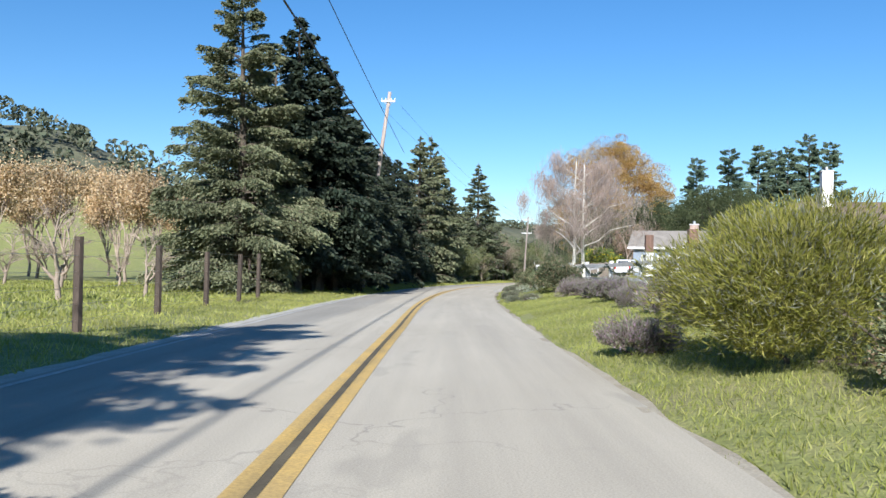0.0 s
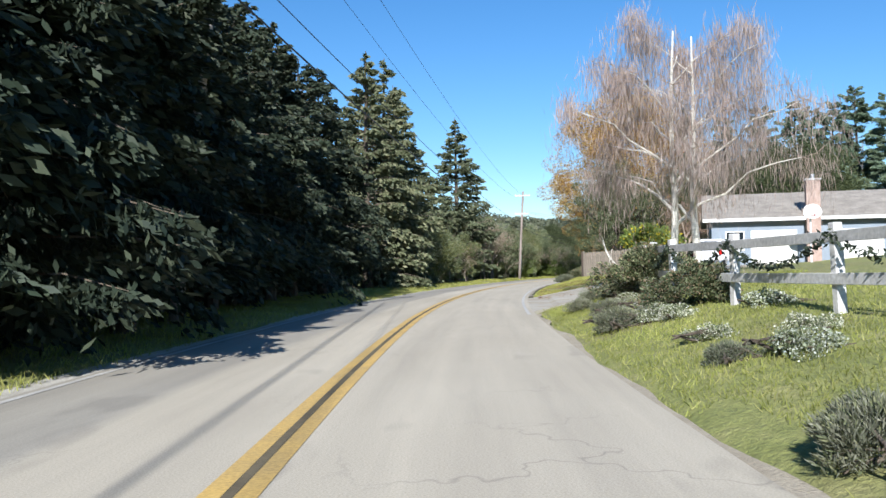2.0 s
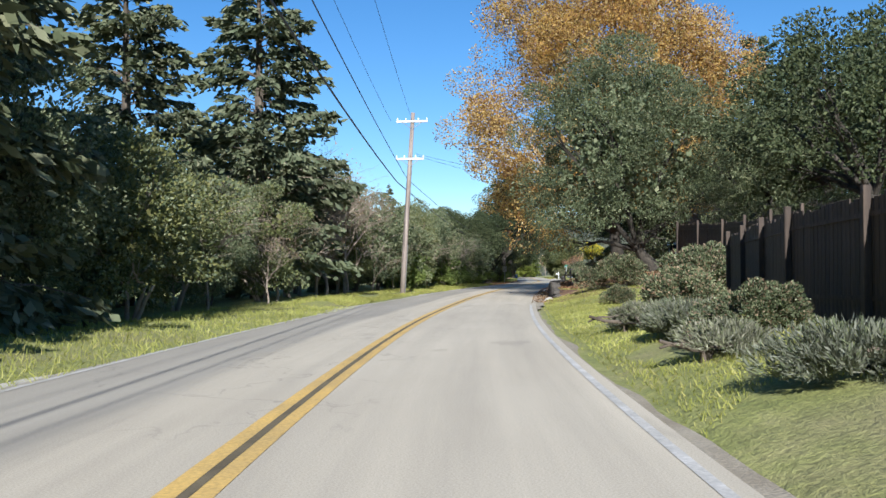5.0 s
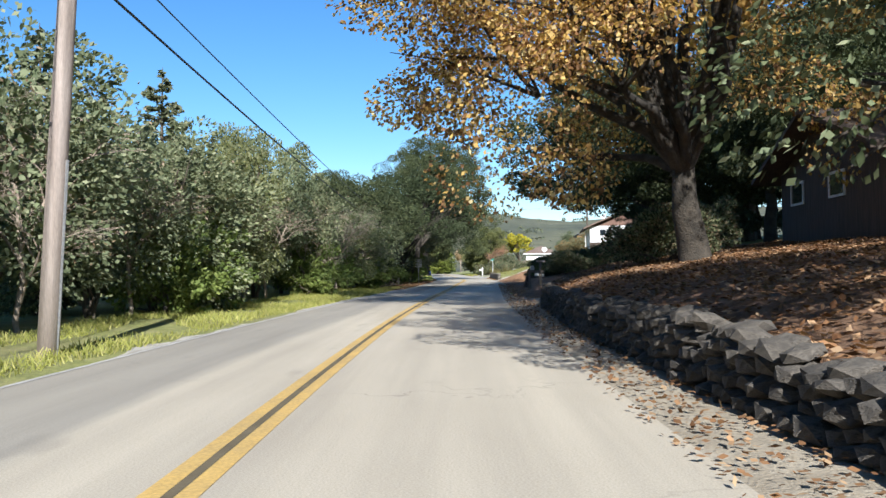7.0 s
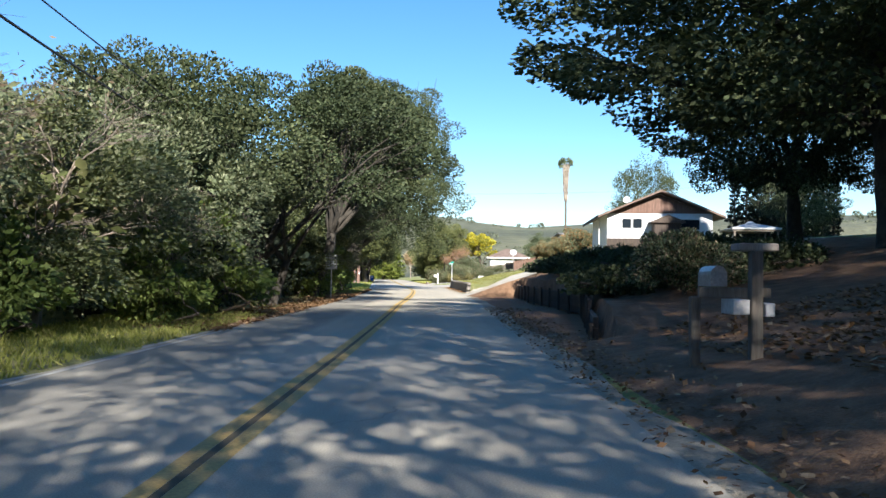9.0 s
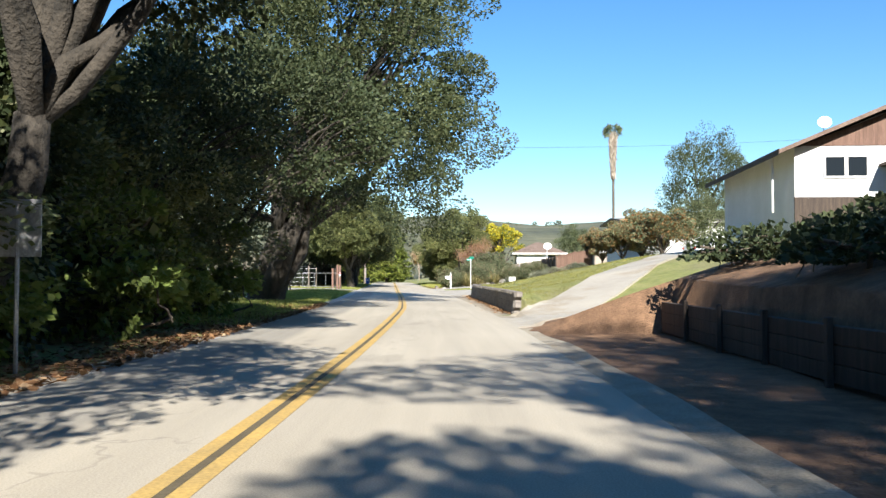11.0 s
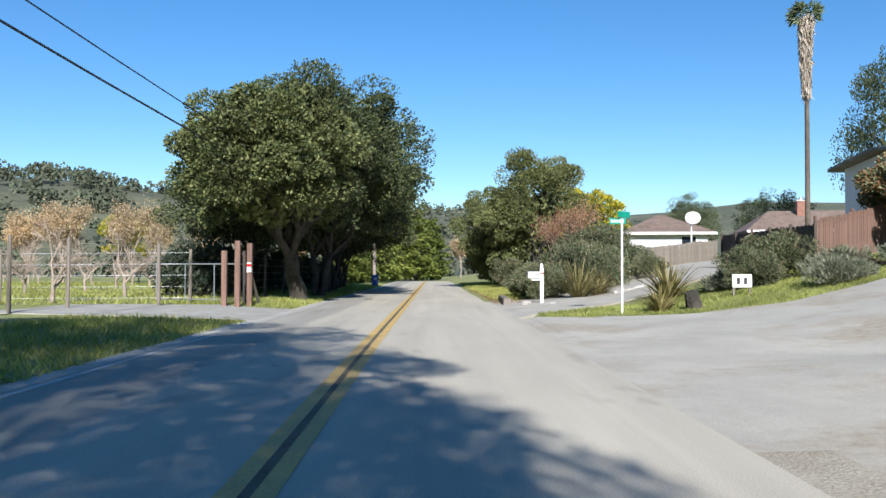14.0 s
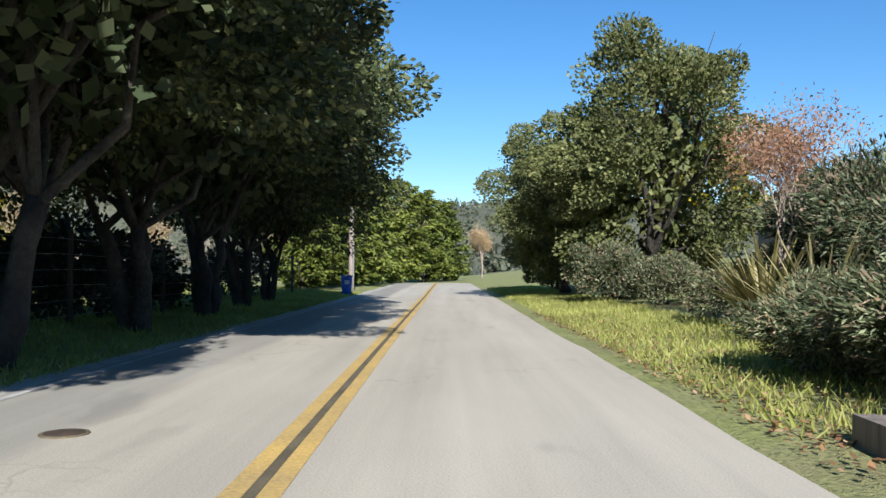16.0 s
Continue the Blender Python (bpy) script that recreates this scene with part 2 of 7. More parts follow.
M_BLACK = rough_mat("black_plastic", (0.015, 0.015, 0.016), (0.035, 0.035, 0.036), 4, 40, 0.5, 0.1, 0.002)
M_SIGN_GREEN = rough_mat("street_sign_green", (0.01, 0.2, 0.13), (0.015, 0.26, 0.17), 3, 20, 0.4, 0.05, 0.001, None, 0.02)
M_BIN_BLUE = rough_mat("bin_plastic_blue", (0.01, 0.07, 0.35), (0.015, 0.10, 0.45), 3, 30, 0.45, 0.1, 0.002, None, 0.03)
M_CAR_WHITE = rough_mat("car_paint_white", (0.74, 0.74, 0.74), (0.82, 0.82, 0.82), 1, 10, 0.25, 0.0, 0.001, None, 0.02)
M_CAR_SILVER = rough_mat("car_paint_silver", (0.45, 0.46, 0.48), (0.52, 0.53, 0.55), 1, 10, 0.25, 0.0, 0.001, None, 0.02, 0.4)
M_RUBBER = rough_mat("tyre_rubber", (0.015, 0.015, 0.015), (0.03, 0.03, 0.03), 3, 40, 0.9, 0.3, 0.004)
M_TAIL = rough_mat("tail_light_red", (0.45, 0.01, 0.01), (0.55, 0.02, 0.015), 3, 30, 0.2, 0.0, 0.001)
M_HILL = rough_mat("far_wooded_hill", (0.06, 0.07, 0.042), (0.16, 0.155, 0.085), 0.012, 0.12, 1.0, 1.0, 3.0)
M_IRON = rough_mat("rusty_iron", (0.06, 0.045, 0.035), (0.13, 0.09, 0.06), 4, 40, 0.8, 0.4, 0.004, None, 0.1, 0.5)


def glass_build(nt, p):
    p.inputs["Base Color"].default_value = (0.015, 0.02, 0.025, 1)
    p.inputs["Roughness"].default_value = 0.06
    bump(nt, p, noise_tex(nt, coords(nt), 1.2, 2), 0.03, 0.01)


M_GLASS = material("dark_window_glass", glass_build)

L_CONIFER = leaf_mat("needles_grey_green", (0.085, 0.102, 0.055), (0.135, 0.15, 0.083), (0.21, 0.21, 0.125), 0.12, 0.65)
# colour lowered to hold the shade of the close fir row
L_FIR_SHADE = leaf_mat("needles_shade_dark", (0.022, 0.033, 0.022), (0.037, 0.05, 0.032), (0.062, 0.074, 0.046), 0.12, 0.6)
L_PINE = leaf_mat("needles_blue_green", (0.093, 0.141, 0.1), (0.14, 0.194, 0.131), (0.193, 0.236, 0.142), 0.12, 0.6)
L_OAK = leaf_mat("leaves_live_oak", (0.036, 0.05, 0.022), (0.062, 0.08, 0.036), (0.11, 0.125, 0.06), 0.2, 0.58)
L_LAUREL = leaf_mat("leaves_laurel", (0.095, 0.112, 0.04), (0.15, 0.165, 0.06), (0.25, 0.245, 0.1), 0.22, 0.55)
L_SCRUB = leaf_mat("leaves_scrub", (0.12, 0.146, 0.078), (0.187, 0.215, 0.115), (0.33, 0.34, 0.205), 0.28, 0.55)
L_BRIGHT = leaf_mat("leaves_bright_green", (0.111, 0.153, 0.037), (0.167, 0.218, 0.055), (0.23, 0.266, 0.088), 0.3, 0.45)
L_BROOM = leaf_mat("leaves_yellow_green", (0.13, 0.145, 0.025), (0.26, 0.26, 0.05), (0.36, 0.33, 0.10), 0.28, 0.6)
L_GOLD = leaf_mat("leaves_golden", (0.43, 0.27, 0.085), (0.64, 0.44, 0.14), (0.72, 0.6, 0.33), 0.52, 0.6)
L_RUST = leaf_mat("leaves_rust_brown", (0.15, 0.075, 0.035), (0.32, 0.165, 0.07), (0.52, 0.32, 0.15), 0.4, 0.65)
L_YELLOW = leaf_mat("leaves_lemon", (0.34, 0.28, 0.02), (0.55, 0.46, 0.04), (0.4, 0.42, 0.08), 0.4, 0.6)
L_PURPLE = leaf_mat("flower_spikes_mauve", (0.15, 0.13, 0.09), (0.27, 0.2, 0.24), (0.36, 0.26, 0.36), 0.25, 0.7)
L_GREY = leaf_mat("leaves_grey_sage", (0.121, 0.132, 0.088), (0.22, 0.226, 0.165), (0.33, 0.33, 0.253), 0.2, 0.7)
L_WHITEFL = leaf_mat("flowers_white", (0.2, 0.25, 0.1), (0.55, 0.56, 0.45), (0.8, 0.8, 0.74), 0.2, 0.7)
L_FLAX = leaf_mat("blades_flax", (0.10, 0.085, 0.03), (0.22, 0.19, 0.07), (0.38, 0.31, 0.15), 0.2, 0.5)
L_GRASS = leaf_mat("grass_blades", (0.23, 0.255, 0.065), (0.36, 0.38, 0.10), (0.5, 0.47, 0.19), 0.45, 0.6, 0.35)
L_LAWN = leaf_mat("grass_lawn_short", (0.17, 0.17, 0.045), (0.26, 0.25, 0.075), (0.36, 0.32, 0.13), 0.35, 0.7, 0.35)
L_LITTER = leaf_mat("fallen_leaves", (0.12, 0.055, 0.025), (0.32, 0.17, 0.08), (0.5, 0.34, 0.2), 0.15, 0.8)
L_TAN = leaf_mat("dry_brush_tan", (0.17, 0.12, 0.07), (0.3, 0.22, 0.14), (0.4, 0.31, 0.22), 0.25, 0.8)
L_ORANGE = leaf_mat("dry_leaves_orange", (0.36, 0.25, 0.14), (0.5, 0.37, 0.22), (0.6, 0.5, 0.36), 0.3, 0.7)

# ---------- the road's line: s metres along it, d metres to its right ----------
LINE = [(6.60, -81.7), (6.26, -41.7), (5.92, -1.68), (5.80, 16.99), (5.93, 35.21), (6.80, 53.29), (8.50, 71.74), (11.29, 90.18), (15.12, 108.52),
        (19.99, 126.69), (25.27, 144.25), (30.85, 161.06), (36.46, 177.11), (41.96, 193.16), (47.36, 209.58), (52.48, 226.49),
        (57.19, 243.32), (61.51, 259.52), (65.81, 275.36), (71.04, 294.7), (76.3, 314.0), (81.5, 333.3), (92.0, 371.9)]


def spline(pts, step=1.0):
    pts = [Vector((*p, 0)) for p in pts]
    out = []
    for i in range(len(pts) - 1):
        a, b = pts[i], pts[i + 1]
        ta = (b - pts[i - 1]) / ((b - a).length + (a - pts[i - 1]).length) if i else (b - a).normalized()
        tb = (pts[i + 2] - a) / ((pts[i + 2] - b).length + (b - a).length) if i + 2 < len(pts) else (b - a).normalized()
        L = (b - a).length
        n = max(2, int(L / step))
        for k in range(n):
            u = k / n
            out.append((2 * u**3 - 3 * u**2 + 1) * a + (u**3 - 2 * u**2 + u) * L * ta + (3 * u**2 - 2 * u**3) * b + (u**3 - u**2) * L * tb)
    out.append(pts[-1])
    return np.array([p[:2] for p in out])


AXIS = spline(LINE)
AXIS_S = np.concatenate([[0], np.cumsum(np.linalg.norm(np.diff(AXIS, axis=0), axis=1))]) - 80.0


def at(s, d):
    """World x, y of the place s metres along the road and d metres to the right of the driving line."""
    i = int(np.clip(np.searchsorted(AXIS_S, s) - 1, 0, len(AXIS) - 2))
    i0, i1 = max(i - 2, 0), min(i + 3, len(AXIS) - 1)
    u = AXIS[i1] - AXIS[i0]
    u = u / np.linalg.norm(u)
    e = AXIS[i + 1] - AXIS[i]
    e = e / np.linalg.norm(e)
    p = AXIS[i] + e * (s - AXIS_S[i])
    return float(p[0] + d * u[1]), float(p[1] - d * u[0])


def head(s):
    """Heading of the road at s, in degrees about z (0: along +y)."""
    a, b = at(s - 2, 0), at(s + 2, 0)
    return math.degrees(math.atan2(-(b[0] - a[0]), b[1] - a[1]))


# heights of the ground to the right of the road: s, then at 4.5, 7, 12, 20 and 45 m
RISE_D = (2.2, 4.5, 7, 12, 20, 45)
RISE = [(-80, 0.2, 0.4, 0.8, 1.2, 2.0), (30, 0.4, 0.7, 1.2, 2.4, 3.5), (61.5, 0.7, 1.0, 1.4, 2.2, 4.0), (66, 0.2, 0.65, 1.3, 2.0, 4.0), (73, 0.12, 0.45, 1.2, 1.6, 4.0),
        (97, 0.7, 0.9, 1.3, 1.5, 4.0), (124, 0.25, 0.6, 1.4, 2.0, 4.0), (136, 0.9, 1.3, 1.9, 2.4, 5.0), (170, 0.9, 1.5, 2.2, 3.0, 5.0),
        (179, 0.35, 0.9, 1.8, 3.0, 5.0), (205, 0.9, 1.7, 2.8, 3.4, 5.0), (220.5, 0.8, 1.6, 2.9, 3.7, 5.5), (223.5, 0.1, 0.35, 1.7, 3.0, 5.2), (227.5, 0.1, 0.4, 1.6, 2.8, 5.0),
        (236, 0.8, 1.25, 2.2, 3.3, 4.6), (250, 0.75, 1.35, 2.35, 3.2, 4.8), (259, 0.6, 0.85, 1.7, 3.0, 4.5), (266, 0.02, 0.15, 1.0, 2.6, 4.6), (330, 0.15, 0.3, 0.9, 1.9, 3.5)]
_RS = np.array([r[0] for r in RISE])
_RH = np.array([(0.0,) + r[1:] for r in RISE])
STONE_WALL = ((132.5, 2.95), (147, 2.75), (158, 2.95), (169, 3.8))
BLOCK_WALL = ((228.8, 3.2), (241, 3.35), (251, 3.55), (256, 4.1), (259, 5.4), (261.5, 8.0), (264, 12.0), (267, 17.0))
TIMBER_WALL = ((184, 3.3), (196, 5.1), (210, 4.9), (220, 5.4))


def wall_d(line, s):
    if s < line[0][0] or s > line[-1][0]:
        return None
    return float(np.interp(s, [p[0] for p in line], [p[1] for p in line]))


def bumps(x, y, k):
    return noise.noise(Vector((x * k, y * k, 0.3)))


def far_rise(x, y):
    """Hills all round, seen over the trees."""
    r = math.hypot(x - 60, y - 200)
    h = max(0.0, min(1.0, (r - 280) / 560.0))
    h = h * h * (3 - 2 * h) * (44 + 20 * bumps(x, y, 0.0035) + 11 * bumps(x, y, 0.011))
    k = math.exp(-(((x + 150) / 85) ** 2 + ((y - 290) / 95) ** 2))
    k2 = math.exp(-(((x + 60) / 190) ** 2 + ((y - 740) / 150) ** 2))
    return h + max(0.0, 52 * k - 2.0) + max(0.0, 33 * k2 - 2.0)


def gz(s, d):
    """Height of the ground beside the road."""
    x, y = at(s, d)
    if d < -4.4:
        u = min(1.0, (-d - 4.4) / 3.0)
        z = -0.05 + 0.16 * u + (0.06 * bumps(x, y, 0.5) + 0.1 * bumps(x, y, 0.13)) * u
        return z + far_rise(x, y)
    if d < 1.7:
        return -0.07 + far_rise(x, y)
    row = [float(np.interp(s, _RS, _RH[:, k])) for k in range(6)]
    mouth = 65 < s < 78 or 220.5 < s < 228.5 or 256 < s < 288.5
    z = float(np.interp(d, RISE_D, row)) if d > (3.1 if mouth else 2.2) else -0.06
    for line, top in ((STONE_WALL, 0.58), (BLOCK_WALL, 0.72), (TIMBER_WALL, 0.7)):
        w = wall_d(line, s)
        if w is not None:
            if d < w + (0.3 if line is TIMBER_WALL else 0.0):
                z = min(z, -0.05 if line is not BLOCK_WALL else float(np.interp(d, (2.2, 4.5, 7, 12, 20), (-0.05, 0.0, 0.15, 1.0, 2.6))) if s > 257 else -0.05)
            else:
                z = max(z, top * min(1.0, max(0.0, (2.3 + (s - 226.8) * 0.555 - d) / 1.3)) if line is BLOCK_WALL else top)
    u = min(1.0, max(0.0, (d - 2.0) / 3.0))
    if d > 45:
        z = row[5] + (d - 45) * 0.015
    return z + 0.08 * bumps(x, y, 0.4) * u + far_rise(x, y)


# ---------- mesh helpers ----------


def part(name, bm, mat, parent=None, label="", smooth=False):
    """Link a bmesh as one mesh object under parent."""
    me = bpy.data.meshes.new(name)
    bm.to_mesh(me)
    bm.free()
    me.materials.append(mat)
    if smooth:
        me.polygons.foreach_set("use_smooth", [True] * len(me.polygons))
    ob = new(name, me)
    if parent is not None:
        ob.parent = parent
    if label:
        ob["label"] = label
    return ob


def thing(name, label, category, group="", m=None):
    ob = tagged(new(name), label, category, group)
    if m is not None:
        ob.matrix_basis = m
    return ob


def place(s, d, dz=0.0, turn=0.0, scale=1.0, sink=0.0):
    x, y = at(s, d)
    return pose(x, y, gz(s, d) + dz - sink, 0, 0, head(s) + turn) @ Matrix.Scale(scale, 4)


def box(bm, x0, y0, z0, x1, y1, z1, m=None, bevel=0.0):
    vs = [bm.verts.new((x, y, z)) for x in (x0, x1) for y in (y0, y1) for z in (z0, z1)]
    fs = [bm.faces.new([vs[i] for i in f]) for f in ((0, 1, 3, 2), (4, 6, 7, 5), (0, 4, 5, 1), (2, 3, 7, 6), (0, 2, 6, 4), (1, 5, 7, 3))]
    if bevel:
        es = list({e for f in fs for e in f.edges})
        r = bmesh.ops.bevel(bm, geom=es, offset=bevel, segments=1, affect='EDGES')
        vs = list({v for f in r["faces"] for v in f.verts} | {v for v in vs if v.is_valid})
    if m is not None:
        bmesh.ops.transform(bm, matrix=m, verts=[v for v in vs if v.is_valid])
    return bm


def boxed(*args, **kw):
    return box(bmesh.new(), *args, **kw)


def tube(bm, pts, radii, n=6, cap=True):
    """A tapered tube through pts."""
    pts = [Vector(p) for p in pts]
    rings = []
    for i, p in enumerate(pts):
        t = (pts[min(i + 1, len(pts) - 1)] - pts[max(i - 1, 0)]).normalized()
        a = t.orthogonal().normalized() if i == 0 else (prev - t * prev.dot(t)).normalized()
        prev = a
        b = t.cross(a)
        r = radii[i]
        rings.append([bm.verts.new(p + r * (math.cos(2 * math.pi * k / n) * a + math.sin(2 * math.pi * k / n) * b)) for k in range(n)])
    for r0, r1 in zip(rings, rings[1:]):
        for k in range(n):
            bm.faces.new((r0[k], r0[(k + 1) % n], r1[(k + 1) % n], r1[k]))
    if cap:
        bm.faces.new(rings[0][::-1])
        bm.faces.new(rings[-1])
    return bm


def quads(name, V, mat, parent=None, label=""):
    """One mesh from an array of four-cornered blades, shape (n, 4, 3)."""
    V = np.asarray(V, np.float32)
    n = len(V)
    me = bpy.data.meshes.new(name)
    me.vertices.add(4 * n)
    me.vertices.foreach_set("co", V.ravel())
    me.loops.add(4 * n)
    me.loops.foreach_set("vertex_index", np.arange(4 * n, dtype=np.int32))
    me.polygons.add(n)
    me.polygons.foreach_set("loop_start", np.arange(0, 4 * n, 4, dtype=np.int32))
    me.update(calc_edges=True)
    me.materials.append(mat)
    ob = new(name, me)
    if parent is not None:
        ob.parent = parent
    if label:
        ob["label"] = label
    return ob


def unit(v):
    return v / (np.linalg.norm(v, axis=-1, keepdims=True) + 1e-9)


def sprays(rng, pos, along, length, width, flat=0.5):
    """Leaf-shaped blades at pos, pointing along, turned at random about their length."""
    n = len(pos)
    a = unit(along + rng.normal(0, flat, (n, 3)))
    side = unit(np.cross(a, rng.normal(0, 1, (n, 3))))
    L = (length * rng.uniform(0.6, 1.4, n))[:, None]
    W = (width * rng.uniform(0.6, 1.4, n))[:, None]
    return np.stack([pos - a * L * 0.5, pos + side * W * 0.5 + a * L * 0.05, pos + a * L * 0.5, pos - side * W * 0.5 + a * L * 0.05], 1)

# ---------- ground, road ----------
_ds = [-1600, -1100, -800, -600, -450, -340, -260, -190, -140, -100, -75, -55, -42, -32, -24, -18, -14, -11, -9, -7.5, -6.5, -5.8, -5.2, -4.8, -4.4,
       -2, 0, 1.7, 1.95] + [2.1 + 0.15 * k for k in range(28)] + [6.6, 7.1, 7.6, 8.2, 8.8, 9.4, 10, 10.7, 11.4, 12, 12.7, 13.5, 14.3, 15.2, 16.2, 17.2, 18.5, 20, 24, 30, 38, 48, 65, 90, 130, 190, 260, 340, 450, 600, 800, 1100, 1600]
_ss = [-1500, -1000, -700, -500, -350, -250, -180, -130, -105] + sorted({*np.arange(-90.0, 400.0, 2.0).tolist(), *np.arange(220.0, 230.0, 0.5).tolist(), *np.arange(254.0, 270.0, 0.5).tolist()}) + [410, 425, 450, 480, 520, 570, 640, 720, 820, 950, 1150, 1500, 1900]
verts = [(*at(s, d), gz(s, d)) for s in _ss for d in _ds]
nd = len(_ds)
faces = [(i * nd + j, i * nd + j + 1, (i + 1) * nd + j + 1, (i + 1) * nd + j) for i in range(len(_ss) - 1) for j in range(nd - 1)]
me = bpy.data.meshes.new("ground")
me.from_pydata(verts, [], faces)
me.polygons.foreach_set("use_smooth", [True] * len(me.polygons))
for m_ in (M_GROUND, M_HILL, M_MULCH):
    me.materials.append(m_)
for poly in me.polygons:
    i, j = divmod(poly.index, nd - 1)
    s, d = _ss[i], _ds[j]
    if abs(d) > 180 or s > 470 or s < -180:
        poly.material_index = 1
    elif 126 < s < 228 and 2.1 < d < 20 + 14 * bumps(s, d, 0.07):
        poly.material_index = 2
ground = tagged(new("ground", me), "grassy verge, orchard ground and wooded hills beyond", "ground", kind="structure")

ROAD_S = (-80, 20, 60, 125, 190, 204, 234, 275, 400)
YELLOW_D = (-0.9, -1.1, -1.5, -1.58, -1.62, -1.66, -1.05, -1.1, -1.28)
LEFT_D = (-4.4, -4.75, -4.85, -5.3, -4.95, -4.8, -4.55, -4.5, -4.75)
RIGHT_D = (1.95, 1.9, 1.72, 1.65, 1.65, 1.85, 2.05, 2.3, 2.5)


def along(name, s0, s1, d0, d1, z, mat, step=2.0, cols=1, thick=0.0, parent=None):
    """A strip laid along the road between two offsets (numbers or functions of s)."""
    f0 = d0 if callable(d0) else (lambda s: d0)
    f1 = d1 if callable(d1) else (lambda s: d1)
    fz = z if callable(z) else (lambda s, d: z)
    n = max(1, int((s1 - s0) / step))
    bm = bmesh.new()
    uv = bm.loops.layers.uv.new("UVMap")
    rows, info = [], {}
    for i in range(n + 1):
        s = s0 + (s1 - s0) * i / n
        row = []
        for j in range(cols + 1):
            d = f0(s) + (f1(s) - f0(s)) * j / cols
            v = bm.verts.new((*at(s, d), fz(s, d)))
            info[v] = (s, d)
            row.append(v)
        rows.append(row)
    for a, b in zip(rows, rows[1:]):
        for j in range(cols):
            f = bm.faces.new((a[j], a[j + 1], b[j + 1], b[j]))
            for lp in f.loops:
                lp[uv].uv = info[lp.vert]
    if thick:
        r = bmesh.ops.extrude_face_region(bm, geom=bm.faces[:])
        bmesh.ops.translate(bm, vec=(0, 0, -thick), verts=[e for e in r["geom"] if isinstance(e, bmesh.types.BMVert)])
    return part(name, bm, mat, parent)


def lane(table):
    return lambda s: float(np.interp(s, ROAD_S, table))


yd, ld, rd = lane(YELLOW_D), lane(LEFT_D), lane(RIGHT_D)
crown_z = lambda s, d: 0.035 - 0.0045 * (d + 1.5) ** 2 * 0.5
road = along("road", -80, 372, lambda s: ld(s) - 0.12, lambda s: rd(s) + 0.15, crown_z, M_ROAD, cols=10, thick=0.15)
tagged(road, "pale worn two-lane asphalt road with patches", "road", kind="structure")
for nm, lo, hi, mt in (("yellow_line", -0.18, -0.04, M_YELLOW), ("yellow_line", 0.04, 0.18, M_YELLOW), ("dark_seam", -0.037, 0.037, M_TAR)):
    o = along(nm, -80, 372, lambda s, lo=lo: yd(s) + lo, lambda s, hi=hi: yd(s) + hi, lambda s, d: crown_z(s, d) + 0.005, mt, parent=road)
along("edge_line", -80, 372, ld, lambda s: ld(s) + 0.1, lambda s, d: crown_z(s, d) + 0.005, M_WHITE_LINE, parent=road)

along("edge_line", 62, 128, lambda s: rd(s) - 0.1, rd, lambda s, d: crown_z(s, d) + 0.005, M_WHITE_LINE, parent=road)


def shoulder_d(s):
    for line in (STONE_WALL, BLOCK_WALL):
        w = wall_d(line, s)
        if w is not None and w < 6:
            return w + 0.05
    return rd(s) + 0.55 + 0.25 * bumps(s, 3.0, 0.3)


for a_, b_ in ((127, 221.5), (227, 258.5), (287.5, 300)):
    sh = along("dirt_shoulder", a_, b_, lambda s: rd(s) - 0.12, shoulder_d, lambda s, d: crown_z(s, d) - 0.006 + (0.02 + 0.03 * max(0.0, bumps(s, d, 1.1))) * min(1.0, max(0.0, d - rd(s) - 0.16) * 2), M_DIRT, 1.0, 8)
    tagged(sh, "dirt and gravel shoulder with fallen leaves", "shoulder", kind="structure")


for a_, b_ in ((-80, 62.5), (79, 127)):
    sh2 = along("dirt_shoulder", a_, b_, lambda s: rd(s) + 0.02, lambda s: rd(s) + 0.27 + 0.2 * bumps(s, 7.0, 0.6), lambda s, d: 0.0 + 0.015 * max(0.0, bumps(s, d, 1.3)), M_DIRT, 0.5, 4)
    tagged(sh2, "narrow worn dirt edge beside the asphalt", "shoulder", kind="structure")
sh3 = along("dirt_shoulder", -80, 372, lambda s: ld(s) - 0.5 - 0.15 * bumps(s, 1.0, 0.3), lambda s: ld(s) - 0.05, lambda s, d: 0.0 + 0.02 * max(0.0, bumps(s, d, 1.3)), M_GRAVEL, 1.0, 3)
tagged(sh3, "pale gravel edge along the far lane", "shoulder", kind="structure")


_GS, _GD = np.array(_ss), np.array(_ds)
_GZ = np.array([v[2] for v in verts]).reshape(len(_ss), nd)


def sheet_z(s, d):
    """Height of the ground sheet's own faces."""
    i = int(np.clip(np.searchsorted(_GS, s) - 1, 0, len(_GS) - 2))
    j = int(np.clip(np.searchsorted(_GD, d) - 1, 0, len(_GD) - 2))
    u, v = (s - _GS[i]) / (_GS[i + 1] - _GS[i]), (d - _GD[j]) / (_GD[j + 1] - _GD[j])
    return float((_GZ[i, j] * (1 - u) + _GZ[i + 1, j] * u) * (1 - v) + (_GZ[i, j + 1] * (1 - u) + _GZ[i + 1, j + 1] * u) * v)


